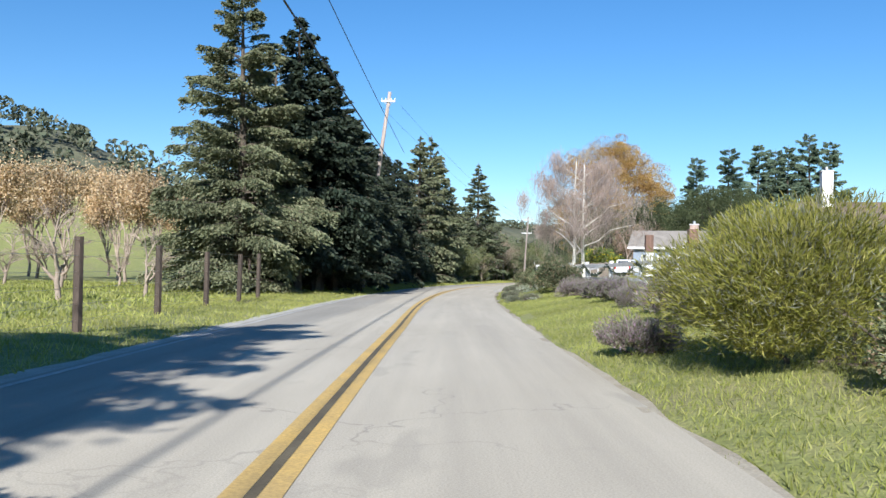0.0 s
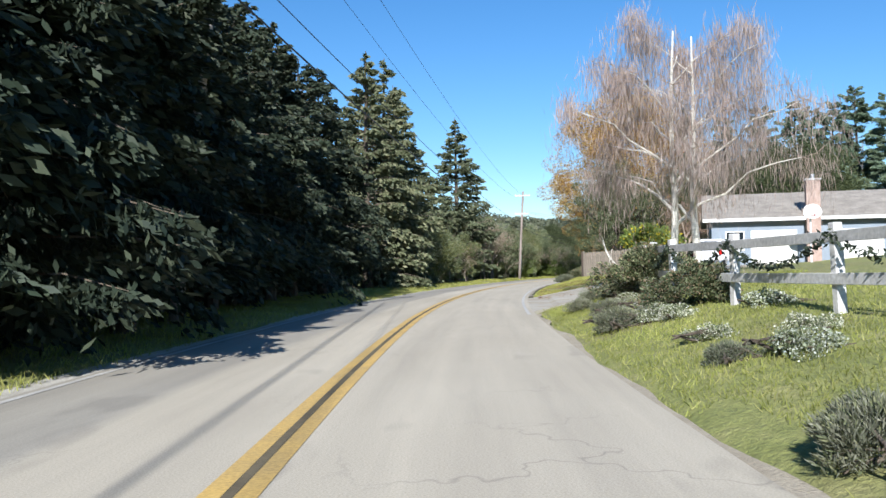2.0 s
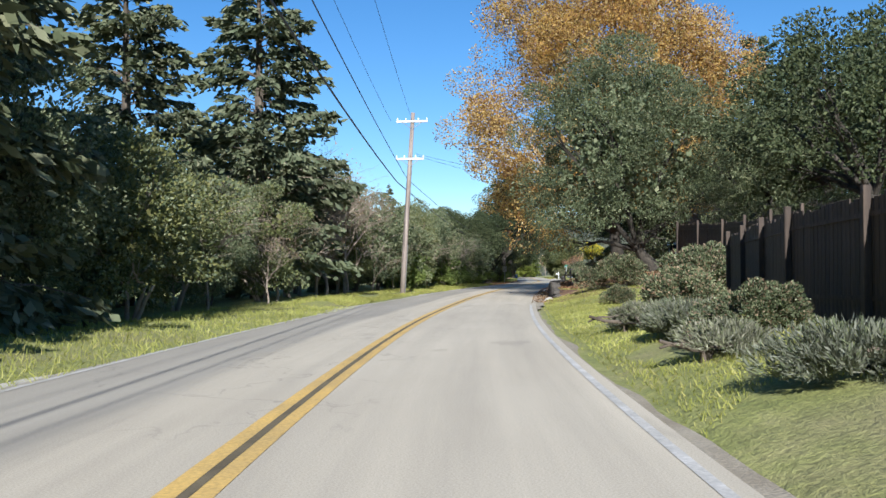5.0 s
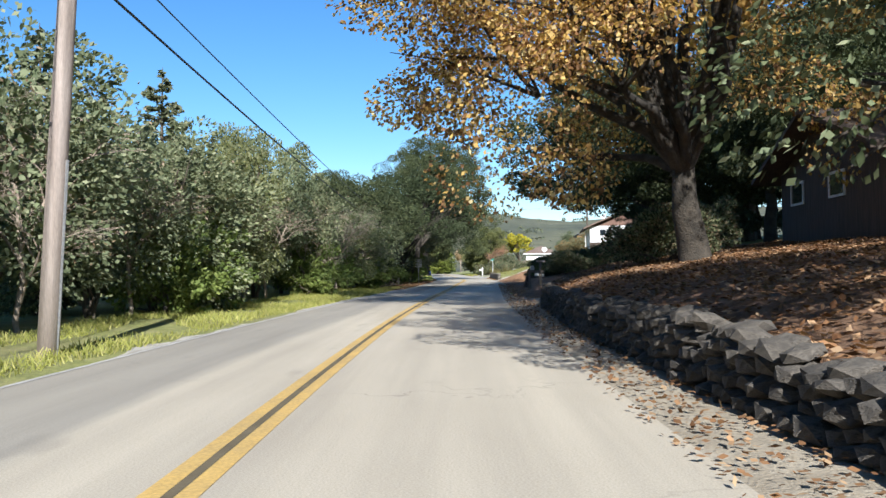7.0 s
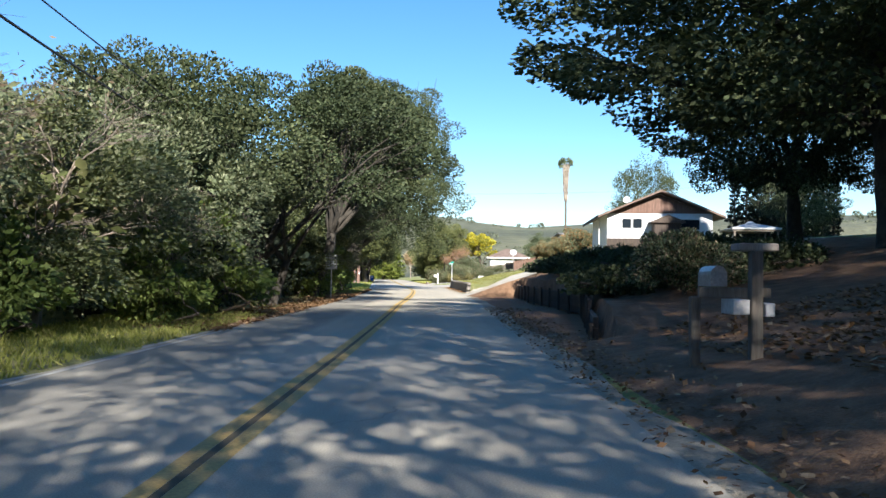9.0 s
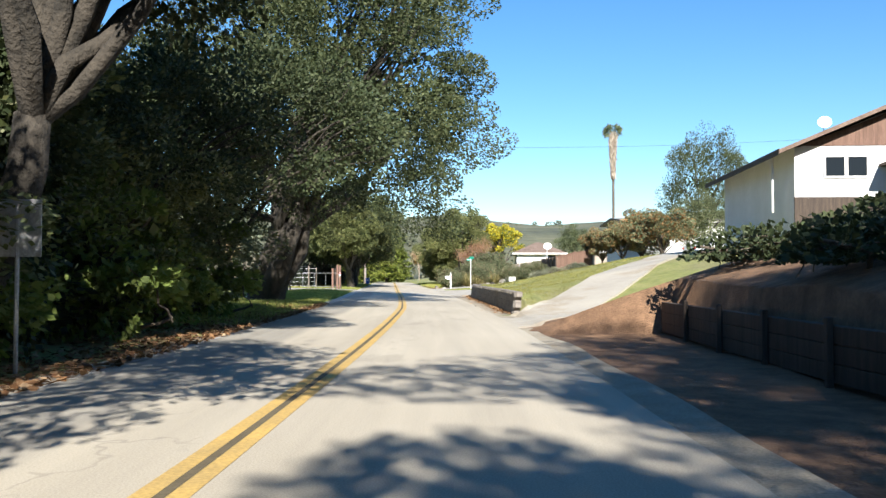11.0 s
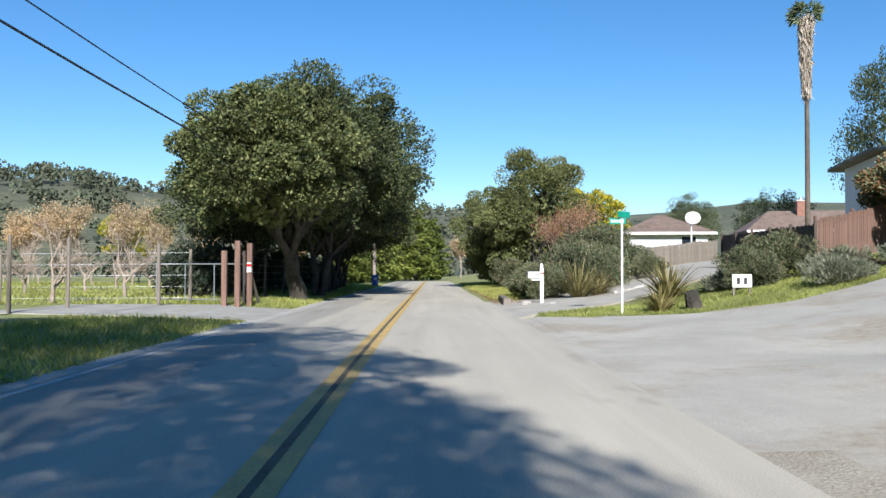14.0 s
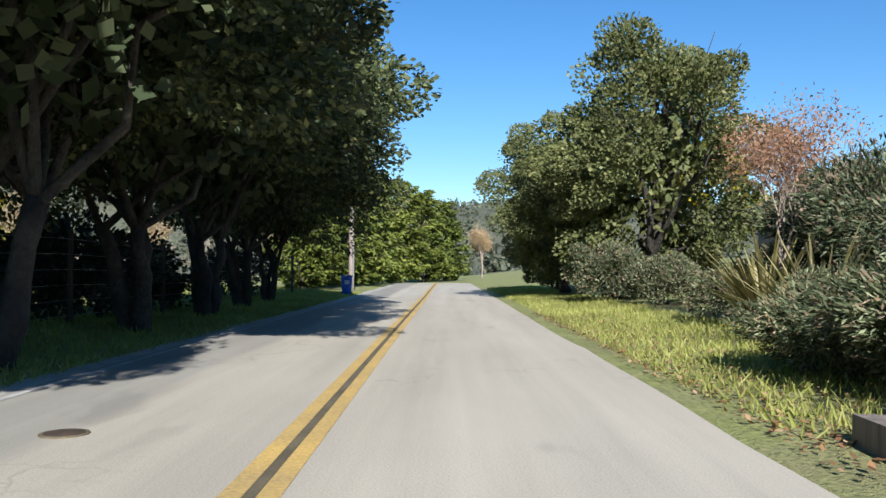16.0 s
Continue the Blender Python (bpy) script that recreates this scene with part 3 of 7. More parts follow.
def slab(name, label, quad, mat, lift=0.07, n=72):
    """A paved area between four corners (s, d), laid over the ground."""
    bm = bmesh.new()
    rows = []
    for i in range(n + 1):
        row = []
        for j in range(n + 1):
            u, v = i / n, j / n
            s = (quad[0][0] * (1 - u) + quad[1][0] * u) * (1 - v) + (quad[3][0] * (1 - u) + quad[2][0] * u) * v
            d = (quad[0][1] * (1 - u) + quad[1][1] * u) * (1 - v) + (quad[3][1] * (1 - u) + quad[2][1] * u) * v
            w = min(1.0, max(0.0, (abs(d) - 2.6) / 2.2))
            z = (max(sheet_z(s, d), -0.045) + lift) * w + (crown_z(s, d) - 0.004) * (1 - w)
            row.append(bm.verts.new((*at(s, d), z if abs(d) < rd(s) + 0.15 else max(z, sheet_z(s, d) + 0.03, sheet_z(s, d + 0.25) + 0.03))))
        rows.append(row)
    for a, b in zip(rows, rows[1:]):
        for j in range(n):
            bm.faces.new((a[j], b[j], b[j + 1], a[j + 1]))
    r = bmesh.ops.extrude_face_region(bm, geom=bm.faces[:])
    bmesh.ops.translate(bm, vec=(0, 0, -0.2), verts=[e for e in r["geom"] if isinstance(e, bmesh.types.BMVert)])
    bmesh.ops.recalc_face_normals(bm, faces=bm.faces[:])
    return tagged(part(name, bm, mat), label, "driveway", kind="structure")


slab("driveway", "sunlit asphalt driveway climbing to a garage", [(63.5, 1.8), (76.6, 1.8), (97, 15), (85.5, 15)], M_DRIVE)
slab("driveway", "steep asphalt driveway beside a bank", [(221.5, 1.8), (226.8, 1.8), (252, 16), (248, 16.6)], M_DRIVE)
slab("side_street", "pale asphalt side street mouth with sandy edges", [(256.8, 2.1), (276.7, 2.1), (274.0, 9), (263.3, 9)], M_DRIVE)
slab("side_street", "pale asphalt side street climbing a slope", [(263.3, 9), (274.0, 9), (286, 34), (277, 34)], M_DRIVE)
slab("driveway", "pale asphalt driveway between planted beds", [(276.6, 2.1), (287.3, 2.1), (318, 19), (304, 22)], M_DRIVE)
slab("orchard_track", "pale gravel entry to the orchard gate", [(275.5, -4.4), (282.5, -4.4), (283, -13), (277, -13)], M_GRAVEL, 0.03)

# ---------- plants ----------


def limb(rng, a, b, sag, n=5, wob=0.12):
    """Points of a bent limb from a to b."""
    a, b = np.array(a, float), np.array(b, float)
    L = np.linalg.norm(b - a)
    pts = []
    for i in range(n):
        u = i / (n - 1)
        p = a + (b - a) * u + np.array([0, 0, sag * L * 4 * u * (1 - u)])
        if 0 < i < n - 1:
            p = p + rng.normal(0, wob * L * 0.25, 3)
        pts.append(p)
    return pts


def taper(r0, r1, n):
    return [r0 + (r1 - r0) * (i / (n - 1)) ** 0.8 for i in range(n)]


def conifer(name, label, seed, h, r, leaf, count=7000, low=0.10, spray=(0.62, 0.17), droop=-0.25, point=1.0, bark=None, ragged=0.25):
    """Tapered trunk, whorls of drooping boughs, each hung with needle sprays."""
    rng = np.random.default_rng(seed)
    t = thing(name, label, "tree")
    bm = bmesh.new()
    lean = rng.normal(0, 0.012 * h, 2)
    spine = [(lean[0] * u * u, lean[1] * u * u, h * u - (0.3 if u == 0 else 0)) for u in np.linspace(0, 1, 7)]
    tube(bm, spine, taper(0.022 * h + 0.04, 0.02, 7), 8)
    boughs, bw_ = [], bmesh.new()
    z = low * h
    while z < 0.985 * h:
        u = (z / h - low) / (1 - low)
        prof = (1 - u) ** (0.75 * point) * (0.55 + 0.45 * min(1, (u + 0.1) / 0.22))
        for k in range(rng.integers(4, 7)):
            if rng.random() < 0.08:
                continue
            az = rng.uniform(0, 2 * math.pi)
            L = max(0.25, r * prof * rng.uniform(1 - 1.6 * ragged, 1 + ragged))
            rise = 0.35 * u + droop * (1 - u) + rng.normal(0, 0.10)
            zz = z + rng.uniform(-0.15, 0.15)
            x0, y0 = lean * (zz / h) ** 2
            a = np.array([x0, y0, zz])
            b = a + L * np.array([math.cos(az), math.sin(az), rise])
            boughs.append((a, b, L))
            if L > 0.8:
                tube(bw_, limb(rng, a, b, 0.06, 4, 0.05), taper(0.012 * L + 0.012, 0.008, 4), 4, False)
        z += h * 0.024 * rng.uniform(0.8, 1.2)
    part("trunk", bm, bark or M_BARK, t)
    tagged(part("bough_work", bw_, bark or M_BARK, t), kind="stuff")
    W = np.array([bb[2] ** 1.35 + 0.15 for bb in boughs])
    idx = rng.choice(len(boughs), count, p=W / W.sum())
    A, B, L = np.array([bb[0] for bb in boughs])[idx], np.array([bb[1] for bb in boughs])[idx], np.array([bb[2] for bb in boughs])[idx]
    u = rng.uniform(0.22, 1.04, count) ** 0.75
    side = unit(np.cross(B - A, [0, 0, 1.0]))
    off = rng.normal(0, 1, count) * 0.17 * L * (1.15 - u * 0.75)
    pos = A + (B - A) * u[:, None] + side * off[:, None]
    pos[:, 2] += 0.06 * L * 4 * u * (1 - u) - np.abs(off) * 0.35 - rng.exponential(0.10, count) * (0.5 + L * 0.25)
    direc = unit(B - A) * 0.75 + side * np.sign(off)[:, None] * 0.55 + np.array([0, 0, -0.45])
    quads("crown", sprays(rng, pos, direc, spray[0] * 1.1, spray[1] * 1.25, 0.35), leaf, t)
    return t


def crown_points(rng, n, rad, hollow=0.55, floor=-0.35):
    """Clump centres in an uneven ellipsoid, most of them near its outside."""
    v = unit(rng.normal(0, 1, (n, 3)))
    v[:, 2] = np.where(v[:, 2] < floor, -v[:, 2] * 0.6, v[:, 2])
    v = unit(v)
    k = rng.uniform(hollow, 1.0, n) ** 0.7
    return v * k[:, None] * np.array(rad)


def broadleaf(name, label, seed, h, rad, leaf, count=9000, clumps=60, trunk_h=0.3, trunk_r=0.25, leafsize=(0.2, 0.1), bark=None, clump_r=0.2,
              lean=(0, 0), category="tree", stems=1, hollow=0.55, limbs=14, up=0.0, extra=(), bite=0.0, floor=-0.35, core=0, high=0):
    """Trunk, bent limbs to the clumps, and a crown of leaf clumps with gaps. extra: (material, share) of other leaves."""
    rng = np.random.default_rng(seed)
    t = thing(name, label, category)
    cz = h - rad[2]
    C = crown_points(rng, clumps, rad, hollow, floor) + np.array([lean[0], lean[1], cz])
    C += rng.normal(0, 0.06 * rad[0], C.shape)
    if bite:
        C = C[[noise.noise(Vector(c) * (1.1 / rad[0])) > -bite for c in C]]
    if high:
        C = C[np.argsort(-C[:, 2] + rng.uniform(0, high, len(C)))]
    forks = []
    for k in range(stems):
        o = rng.normal(0, 0.35 if stems > 1 else 0.0, 2)
        f = np.array([lean[0] * 0.45 + o[0] * 1.8, lean[1] * 0.45 + o[1] * 1.8, max(h * trunk_h, 0.3)])
        r = trunk_r * (1 if stems == 1 else 0.7)
        if trunk_h > 0.02:
            bm = tube(bmesh.new(), [(o[0] * 0.6, o[1] * 0.6, -0.4)] + [tuple(p) for p in limb(rng, (o[0] * 0.6, o[1] * 0.6, 0.15), f, 0.0, 5, 0.12)],
                      [r * 1.7] + taper(r * 1.25, r * 0.8, 5), 9)
            part("trunk" if stems == 1 else "stem", bm, bark or M_BARK, t, smooth=True)
        forks.append((f, r))
    twigs = bmesh.new()
    for c in C[:limbs]:
        f, r = forks[rng.integers(len(forks))]
        lm = tube(bmesh.new(), limb(rng, f - np.array([0, 0, 0.1]), f + (c - f) * 0.93, 0.05, 6, 0.11), taper(r * 0.55, 0.02 + r * 0.05, 6), 6, False)
        part("limb", lm, bark or M_BARK, t, smooth=True)
        for _ in range(3):
            e = c + rng.normal(0, 0.10 * rad[0], 3)
            tube(twigs, limb(rng, f + (c - f) * 0.6 + np.array([0, 0, 0.04]), e, 0.05, 4, 0.2), taper(r * 0.2, 0.012, 4), 4, False)
    if limbs:
        tagged(part("twig_work", twigs, bark or M_BARK, t), kind="stuff")
    else:
        twigs.free()
    n = count
    idx = rng.integers(0, len(C), n)
    cr = clump_r * rad[0] * rng.uniform(0.65, 1.45, len(C))
    v = unit(rng.normal(0, 1, (n, 3))) * (rng.uniform(0.35, 1, n) ** 0.5)[:, None]
    v[:, 2] *= 0.72
    pos = C[idx] + v * cr[idx][:, None]
    if cz < h * 0.55:
        pos[:, 2] = np.maximum(pos[:, 2], 0.04 + rng.uniform(0, 0.1, n))
    out = unit(pos - np.array([lean[0], lean[1], cz * 0.8]))
    direc = out * 0.8 + unit(v) * 0.5 + np.array([0, 0, up - 0.15])
    S = sprays(rng, pos, direc, leafsize[0] * 1.15, leafsize[1] * 1.3, 0.55)
    if core:
        q = unit(rng.normal(0, 1, (core, 3))) * (rng.uniform(0, 0.6, core) ** 0.7)[:, None] * np.array(rad) + np.array([lean[0], lean[1], cz])
        q[:, 2] = np.maximum(q[:, 2], 0.4)
        S = np.concatenate([sprays(rng, q, rng.normal(0, 1, (core, 3)), min(0.34, 0.07 * rad[0] + 0.15), min(0.26, 0.05 * rad[0] + 0.1), 0.3), S])
        n += core
    cut = n
    for mat, share in extra:
        k = int(n * share)
        quads("crown", S[cut - k:cut], mat, t)
        cut -= k
    quads("crown", S[:cut], leaf, t)
    return t


def bare_tree(name, label, seed, h, spread, bark, depth=5, trunk_r=0.12, fork=0.28, droop=0.0, twig=None, leaf=None, leaves=0, lean=(0, 0), kids=(3, 5), ls=(0.12, 0.07), n_tip=3):
    """Trunk and forking limbs down to hanging twigs."""
    rng = np.random.default_rng(seed)
    t = thing(name, label, "tree")
    big, fine, tips = [], bmesh.new(), []

    def grow(p, v, L, r, lev):
        q = p + v * L
        pts = limb(rng, p, q, 0.02 if lev < 3 else -droop * 0.25, 4 if lev < 3 else 3, 0.16)
        if lev < 3:
            big.append(tube(bmesh.new(), pts, taper(r, r * 0.62, len(pts)), 7 if lev == 0 else 5, False))
        else:
            tube(fine, pts, taper(r, r * 0.62, len(pts)), 3, False)
        if lev >= depth - 2:
            tips.append(np.array(q))
            tips.extend(np.array(x) for x in pts[1:])
        if lev + 1 >= depth:
            return
        for k in range(rng.integers(kids[0], kids[1])):
            az = rng.uniform(0, 2 * math.pi)
            w = v * rng.uniform(0.5, 1.0) + np.array([math.cos(az), math.sin(az), 0]) * rng.uniform(0.45, 0.95) * spread
            w[2] += 0.16 if lev < 2 else -droop * rng.uniform(0.2, 1.0)
            w = w / np.linalg.norm(w)
            start = p + (q - p) * rng.uniform(0.45, 1.0)
            grow(start, w, L * rng.uniform(0.58, 0.86), r * rng.uniform(0.42, 0.6), lev + 1)

    v0 = np.array([lean[0], lean[1], 1.0])
    grow(np.array([0, 0, -0.25]), v0 / np.linalg.norm(v0), h * fork + 0.25, trunk_r, 0)
    zmax = max(tp[2] for tp in tips)
    for bm in (*big, fine):
        bmesh.ops.scale(bm, vec=(1, 1, h / zmax), verts=bm.verts)
    for i, bm in enumerate(big):
        part("trunk" if i == 0 else "limb", bm, bark, t, smooth=True)
    tagged(part("twig_work", fine, twig or M_TWIG, t), kind="stuff")
    if leaves:
        T = np.array(tips) * np.array([1, 1, h / zmax])
        pos = T[rng.integers(0, len(T), leaves)] + rng.normal(0, 0.08 + 0.03 * h, (leaves, 3))
        quads("crown", sprays(rng, pos, np.tile([0, 0, -0.5], (leaves, 1)), ls[0], ls[1], 0.9), leaf, t)
    return t


def shrub(name, label, seed, h, rad, leaf, count=3500, leafsize=(0.22, 0.05), up=0.5, clumps=26, extra=(), category="shrub"):
    return broadleaf(name, label, seed, h, (rad, rad, h * 0.62), leaf, count, clumps, 0.12, 0.05, leafsize, None, 0.32, (0, 0), category, 3, 0.3, 4, up, extra)


def sword_plant(name, label, seed, h, n, leaf):
    """A clump of long stiff arching blades, each folded out of several faces."""
    rng = np.random.default_rng(seed)
    t = thing(name, label, "plant")
    V = []
    for _ in range(n):
        az, tilt = rng.uniform(0, 6.283), rng.uniform(0.1, 0.95)
        L, w = h * rng.uniform(0.65, 1.15), rng.uniform(0.035, 0.06)
        o = np.array([math.cos(az), math.sin(az), 0])
        sd_ = np.array([-o[1], o[0], 0])
        prev = None
        for i in range(5):
            u = i / 4
            p = o * (0.12 + L * (math.sin(tilt) * u + 0.22 * u * u)) + np.array([0, 0, L * (math.cos(tilt) * u - 0.25 * tilt * u * u)])
            ww = w * (1 - u ** 2 * 0.92)
            cur = (p - sd_ * ww, p + sd_ * ww)
            if prev:
                V.append([prev[0], prev[1], cur[1], cur[0]])
            prev = cur
    quads("foliage", V, leaf, t)
    return t


def palm(name, label, seed, h, crown=2.2, skirt=0.45):
    """Slim trunk with a hanging thatch of dead fronds and a small green head."""
    rng = np.random.default_rng(seed)
    t = thing(name, label, "palm tree")
    bm = bmesh.new()
    tube(bm, [(0.05 * math.sin(u * 3), 0, h * u - (0.3 if u == 0 else 0)) for u in np.linspace(0, 1, 8)], taper(0.22, 0.16, 8), 9)
    part("trunk", bm, M_BARK, t, smooth=True)
    n = 1500
    z = h * (1 - skirt * rng.uniform(0.02, 1, n))
    az = rng.uniform(0, 6.283, n)
    rr = rng.uniform(0.15, 0.72, n) * (0.45 + 0.55 * (z / h - (1 - skirt)) / skirt)
    pos = np.stack([rr * np.cos(az), rr * np.sin(az), z], 1)
    quads("thatch", sprays(rng, pos, np.tile([0, 0, -1.0], (n, 1)), 0.9, 0.10, 0.25), leaf_mat("thatch_straw_grey", (0.27, 0.22, 0.17), (0.44, 0.38, 0.31), (0.56, 0.5, 0.43), 0.1), t, "hanging dry straw-coloured fronds")
    V = []
    for _ in range(34):
        az, el = rng.uniform(0, 6.283), rng.uniform(-0.5, 1.2)
        o = np.array([math.cos(az) * math.cos(el), math.sin(az) * math.cos(el), math.sin(el)])
        c = np.array([0, 0, h]) + o * crown * 0.55
        m = 16
        fan = unit(np.tile(o, (m, 1)) + rng.normal(0, 0.55, (m, 3)))
        V.append(sprays(rng, c + fan * crown * 0.33, fan + np.array([0, 0, -0.25]), crown * 0.6, 0.12, 0.08))
    quads("fronds", np.concatenate(V), L_SCRUB, t)
    return t


def plant_at(proto, s, d, scale=1.0, turn=0.0, label="", sink=0.08, first=[None], sz=None):
    """Stand the prototype, or a copy of it, at a place on the ground."""
    m = place(s, d, 0, turn, 1.0, sink) @ Matrix.Diagonal((scale, scale, sz or scale, 1))
    if proto.name not in USED:
        USED.add(proto.name)
        proto.matrix_basis = m
        ob = proto
    else:
        base = proto.matrix_basis.copy()
        proto.matrix_basis = Matrix()
        ob = copy_thing(proto, m)
        proto.matrix_basis = base
    if label:
        ob["label"] = label
    return ob


USED = set()
RT = random.Random(7)

# the row of firs along the left verge
fir_a = conifer("fir_tree", "tall grey-green fir with drooping boughs", 11, 15.8, 4.5, L_CONIFER, 110000, 0.05, (0.19, 0.058), -0.18, 0.9, None, 0.3)
fir_b = conifer("fir_tree", "dense fir with shade-darkened needles and bare lower trunk", 12, 13.5, 3.9, L_FIR_SHADE, 34000, 0.17, (0.27, 0.09), -0.25, 1.0)
fir_c = conifer("fir_tree", "fir with shade-darkened needles and ragged boughs", 13, 12.5, 4.2, L_FIR_SHADE, 34000, 0.13, (0.27, 0.09), -0.2, 0.85, None, 0.4)
for s, d, p, k in [(42.3, -10.8, fir_a, 1.0), (47.0, -9.1, fir_b, 1.15), (48.2, -8.2, fir_b, 1.0), (49.5, -11.5, fir_c, 1.1), (51.0, -8.6, fir_c, 0.95), (-1.5, -7.7, fir_c, 1.0), (-6.5, -8.3, fir_c, 1.05), (54.0, -8.4, fir_b, 0.98), (57.0, -8.6, fir_c, 0.95), (60, -9.0, fir_b, 0.92), (62, -9.4, fir_b, 0.95), (65.5, -9.0, fir_c, 0.85),
                   (69, -9.4, fir_c, 0.95), (73, -9.2, fir_b, 0.9), (77, -9.4, fir_c, 0.92), (81, -9.0, fir_b, 0.9), 
                   (84, -12.6, fir_c, 1.05), (78, -12.4, fir_b, 1.05), (74.5, -12.8, fir_c, 1.05), (88.5, -13.6, fir_b, 1.0), (80.5, -12.2, fir_c, 0.95), (54.4, -7.1, fir_b, 0.82), (49.0, -7.3, fir_c, 0.8), (53, -14.5, fir_b, 0.9), (61, -15, fir_c, 1.0), (70, -15.5, fir_b, 0.9), (80, -15.5, fir_c, 0.9)]:
    tagged(plant_at(p, s, d, k, RT.uniform(0, 360)), group="firs along the verge")
under = broadleaf("understory_shrub", "dark understory shrub added to deepen the shade beneath trees", 29, 3.4, (2.6, 2.6, 1.8), L_FIR_SHADE, 3200, 40, 0.15, 0.06, (0.22, 0.12), None, 0.3, category="shrub", stems=3, hollow=0.3, floor=-0.9, limbs=3, core=150)
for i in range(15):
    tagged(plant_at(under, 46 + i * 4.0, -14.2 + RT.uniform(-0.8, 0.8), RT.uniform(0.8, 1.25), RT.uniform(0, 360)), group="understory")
# copies added below the laurels, standing in for the deep shade there
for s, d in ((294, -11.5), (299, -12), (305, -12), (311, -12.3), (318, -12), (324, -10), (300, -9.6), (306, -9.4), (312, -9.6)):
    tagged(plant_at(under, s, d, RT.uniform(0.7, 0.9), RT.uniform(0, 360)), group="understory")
fir_d = conifer("fir_tree", "tall pointed fir, sunlit grey-green", 14, 17.0, 4.3, L_CONIFER, 17000, 0.04, (0.38, 0.14), -0.1, 0.95, None, 0.3)
for s, d, k in [(107, -10.8, 1.0), (131, -11.0, 1.08), (113, -13, 0.85), (123, -13.5, 0.9), (101.5, -10.4, 1.05), (96, -10.2, 1.0), (159, -10.4, 0.5), (155, -12.5, 0.52), (168, -11.5, 0.44), (147, -12, 0.5)]:
    tagged(plant_at(fir_d, s, d, k, RT.uniform(0, 360)), group="firs along the verge")

# scrub and oaks that close the left side
scrub_a = broadleaf("scrub_oak", "grey-green scrub oak thick to the ground", 21, 7.0, (3.2, 3.2, 3.4), L_SCRUB, 18000, 62, 0.2, 0.1, (0.125, 0.06), None, 0.25, stems=3, hollow=0.5, floor=-0.9, limbs=4, core=500)
scrub_b = broadleaf("scrub_oak", "dark evergreen scrub tree with pale twigs", 22, 6.4, (3.0, 3.0, 3.1), L_LAUREL, 17000, 56, 0.2, 0.1, (0.125, 0.06), M_BARK_PALE, 0.26, stems=3, hollow=0.5, floor=-0.9, limbs=4, core=450, extra=((L_SCRUB, 0.4),))
scrub_far = broadleaf("scrub_oak", "grey-green scrub oak behind the front row", 28, 7.4, (3.4, 3.4, 3.6), L_SCRUB, 4200, 80, 0.2, 0.12, (0.26, 0.14), None, 0.24, stems=2, hollow=0.5, floor=-0.9, limbs=3, core=250)
scrub_c = broadleaf("roadside_shrub", "bright green roadside shrub", 23, 3.2, (1.9, 1.9, 1.6), L_BRIGHT, 3800, 34, 0.15, 0.06, (0.17, 0.09), None, 0.3, category="shrub", stems=3, hollow=0.3, floor=-0.9, limbs=5)
brush = bare_tree("brush", "leafless grey-brown brush with dead stems", 24, 4.5, 1.1, M_BARK_PALE, 6, 0.06, 0.3, 0.1, M_BARK_PALE, L_TAN, 350, ls=(0.09, 0.035), kids=(3, 5))
s = 110.0
while s < 226:
    if 131 < s < 143 or 192 < s < 209:
        s += 4
        continue
    k = 0.8 if s < 136 else 1.0 if s < 165 else 0.98 if s < 182 else 0.88 if s < 192 else 0.95
    tagged(plant_at(RT.choice((scrub_a, scrub_b)), s, RT.uniform(-10.6, -9.2) + (1.2 if s > 180 else 0), k * RT.uniform(0.68, 1.16), RT.uniform(0, 360), sz=k * RT.uniform(0.75, 1.2)), group="scrub along the verge")
    if RT.random() < 0.75:
        tagged(plant_at(scrub_far, s + 2, RT.uniform(-15.5, -13), k * RT.uniform(0.9, 1.15), RT.uniform(0, 360)), group="scrub along the verge")
    if s > 146 and RT.random() < 0.75:
        tagged(plant_at(scrub_c, s + RT.uniform(-1, 2), -8.0 + (1.1 if s > 180 else 0), RT.uniform(0.6, 1.0), RT.uniform(0, 360)), group="scrub along the verge")
    s += RT.uniform(3.6, 5.0)
for s, d, k in [(120, -9.2, 1.0), (126, -9, 0.8), (131.5, -9.6, 1.5), (134, -9.0, 1.6), (137, -9.4, 1.8), (140, -9.0, 1.75), (142.5, -9.6, 1.7), (135.5, -11, 1.9), (139, -11.5, 1.9), (128.5, -9.4, 1.2), (172, -8.2, 1.2), (188, -7.2, 1.0), (160, -8.4, 1.15), (166, -8.6, 1.3), (178, -7.8, 1.25), (152, -8.6, 1.2), (147, -8.8, 1.3), (183, -8.0, 1.3)]:
    tagged(plant_at(brush, s, d, k, RT.uniform(0, 360)), group="dead brush")
oak_open = broadleaf("live_oak", "dark live oak with bare twisting limbs", 25, 9.2, (5.4, 5.6, 3.4), L_OAK, 36000, 120, 0.2, 0.24, (0.125, 0.07), M_BARK_OAK, 0.19, stems=2, limbs=13, bite=0.3, lean=(0.7, 1.0), floor=-0.6)
plant_at(oak_open, 199.8, -6.6, 1.0, 0)
plant_at(oak_open, 220.5, -8.6, 0.8, 20)
plant_at(oak_open, 195, -10.2, 0.9, 280)
plant_at(oak_open, 203, -13, 1.05, 90)
plant_at(oak_open, 228, -7.4, 0.95, -10)
oak_tall = broadleaf("live_oak", "tall dark evergreen oak leaning over the verge", 26, 11.8, (3.5, 3.6, 3.5), L_OAK, 52000, 90, 0.3, 0.3, (0.12, 0.07), M_BARK_OAK, 0.24, hollow=0.4, floor=-0.75, core=2600, lean=(2.2, 0))
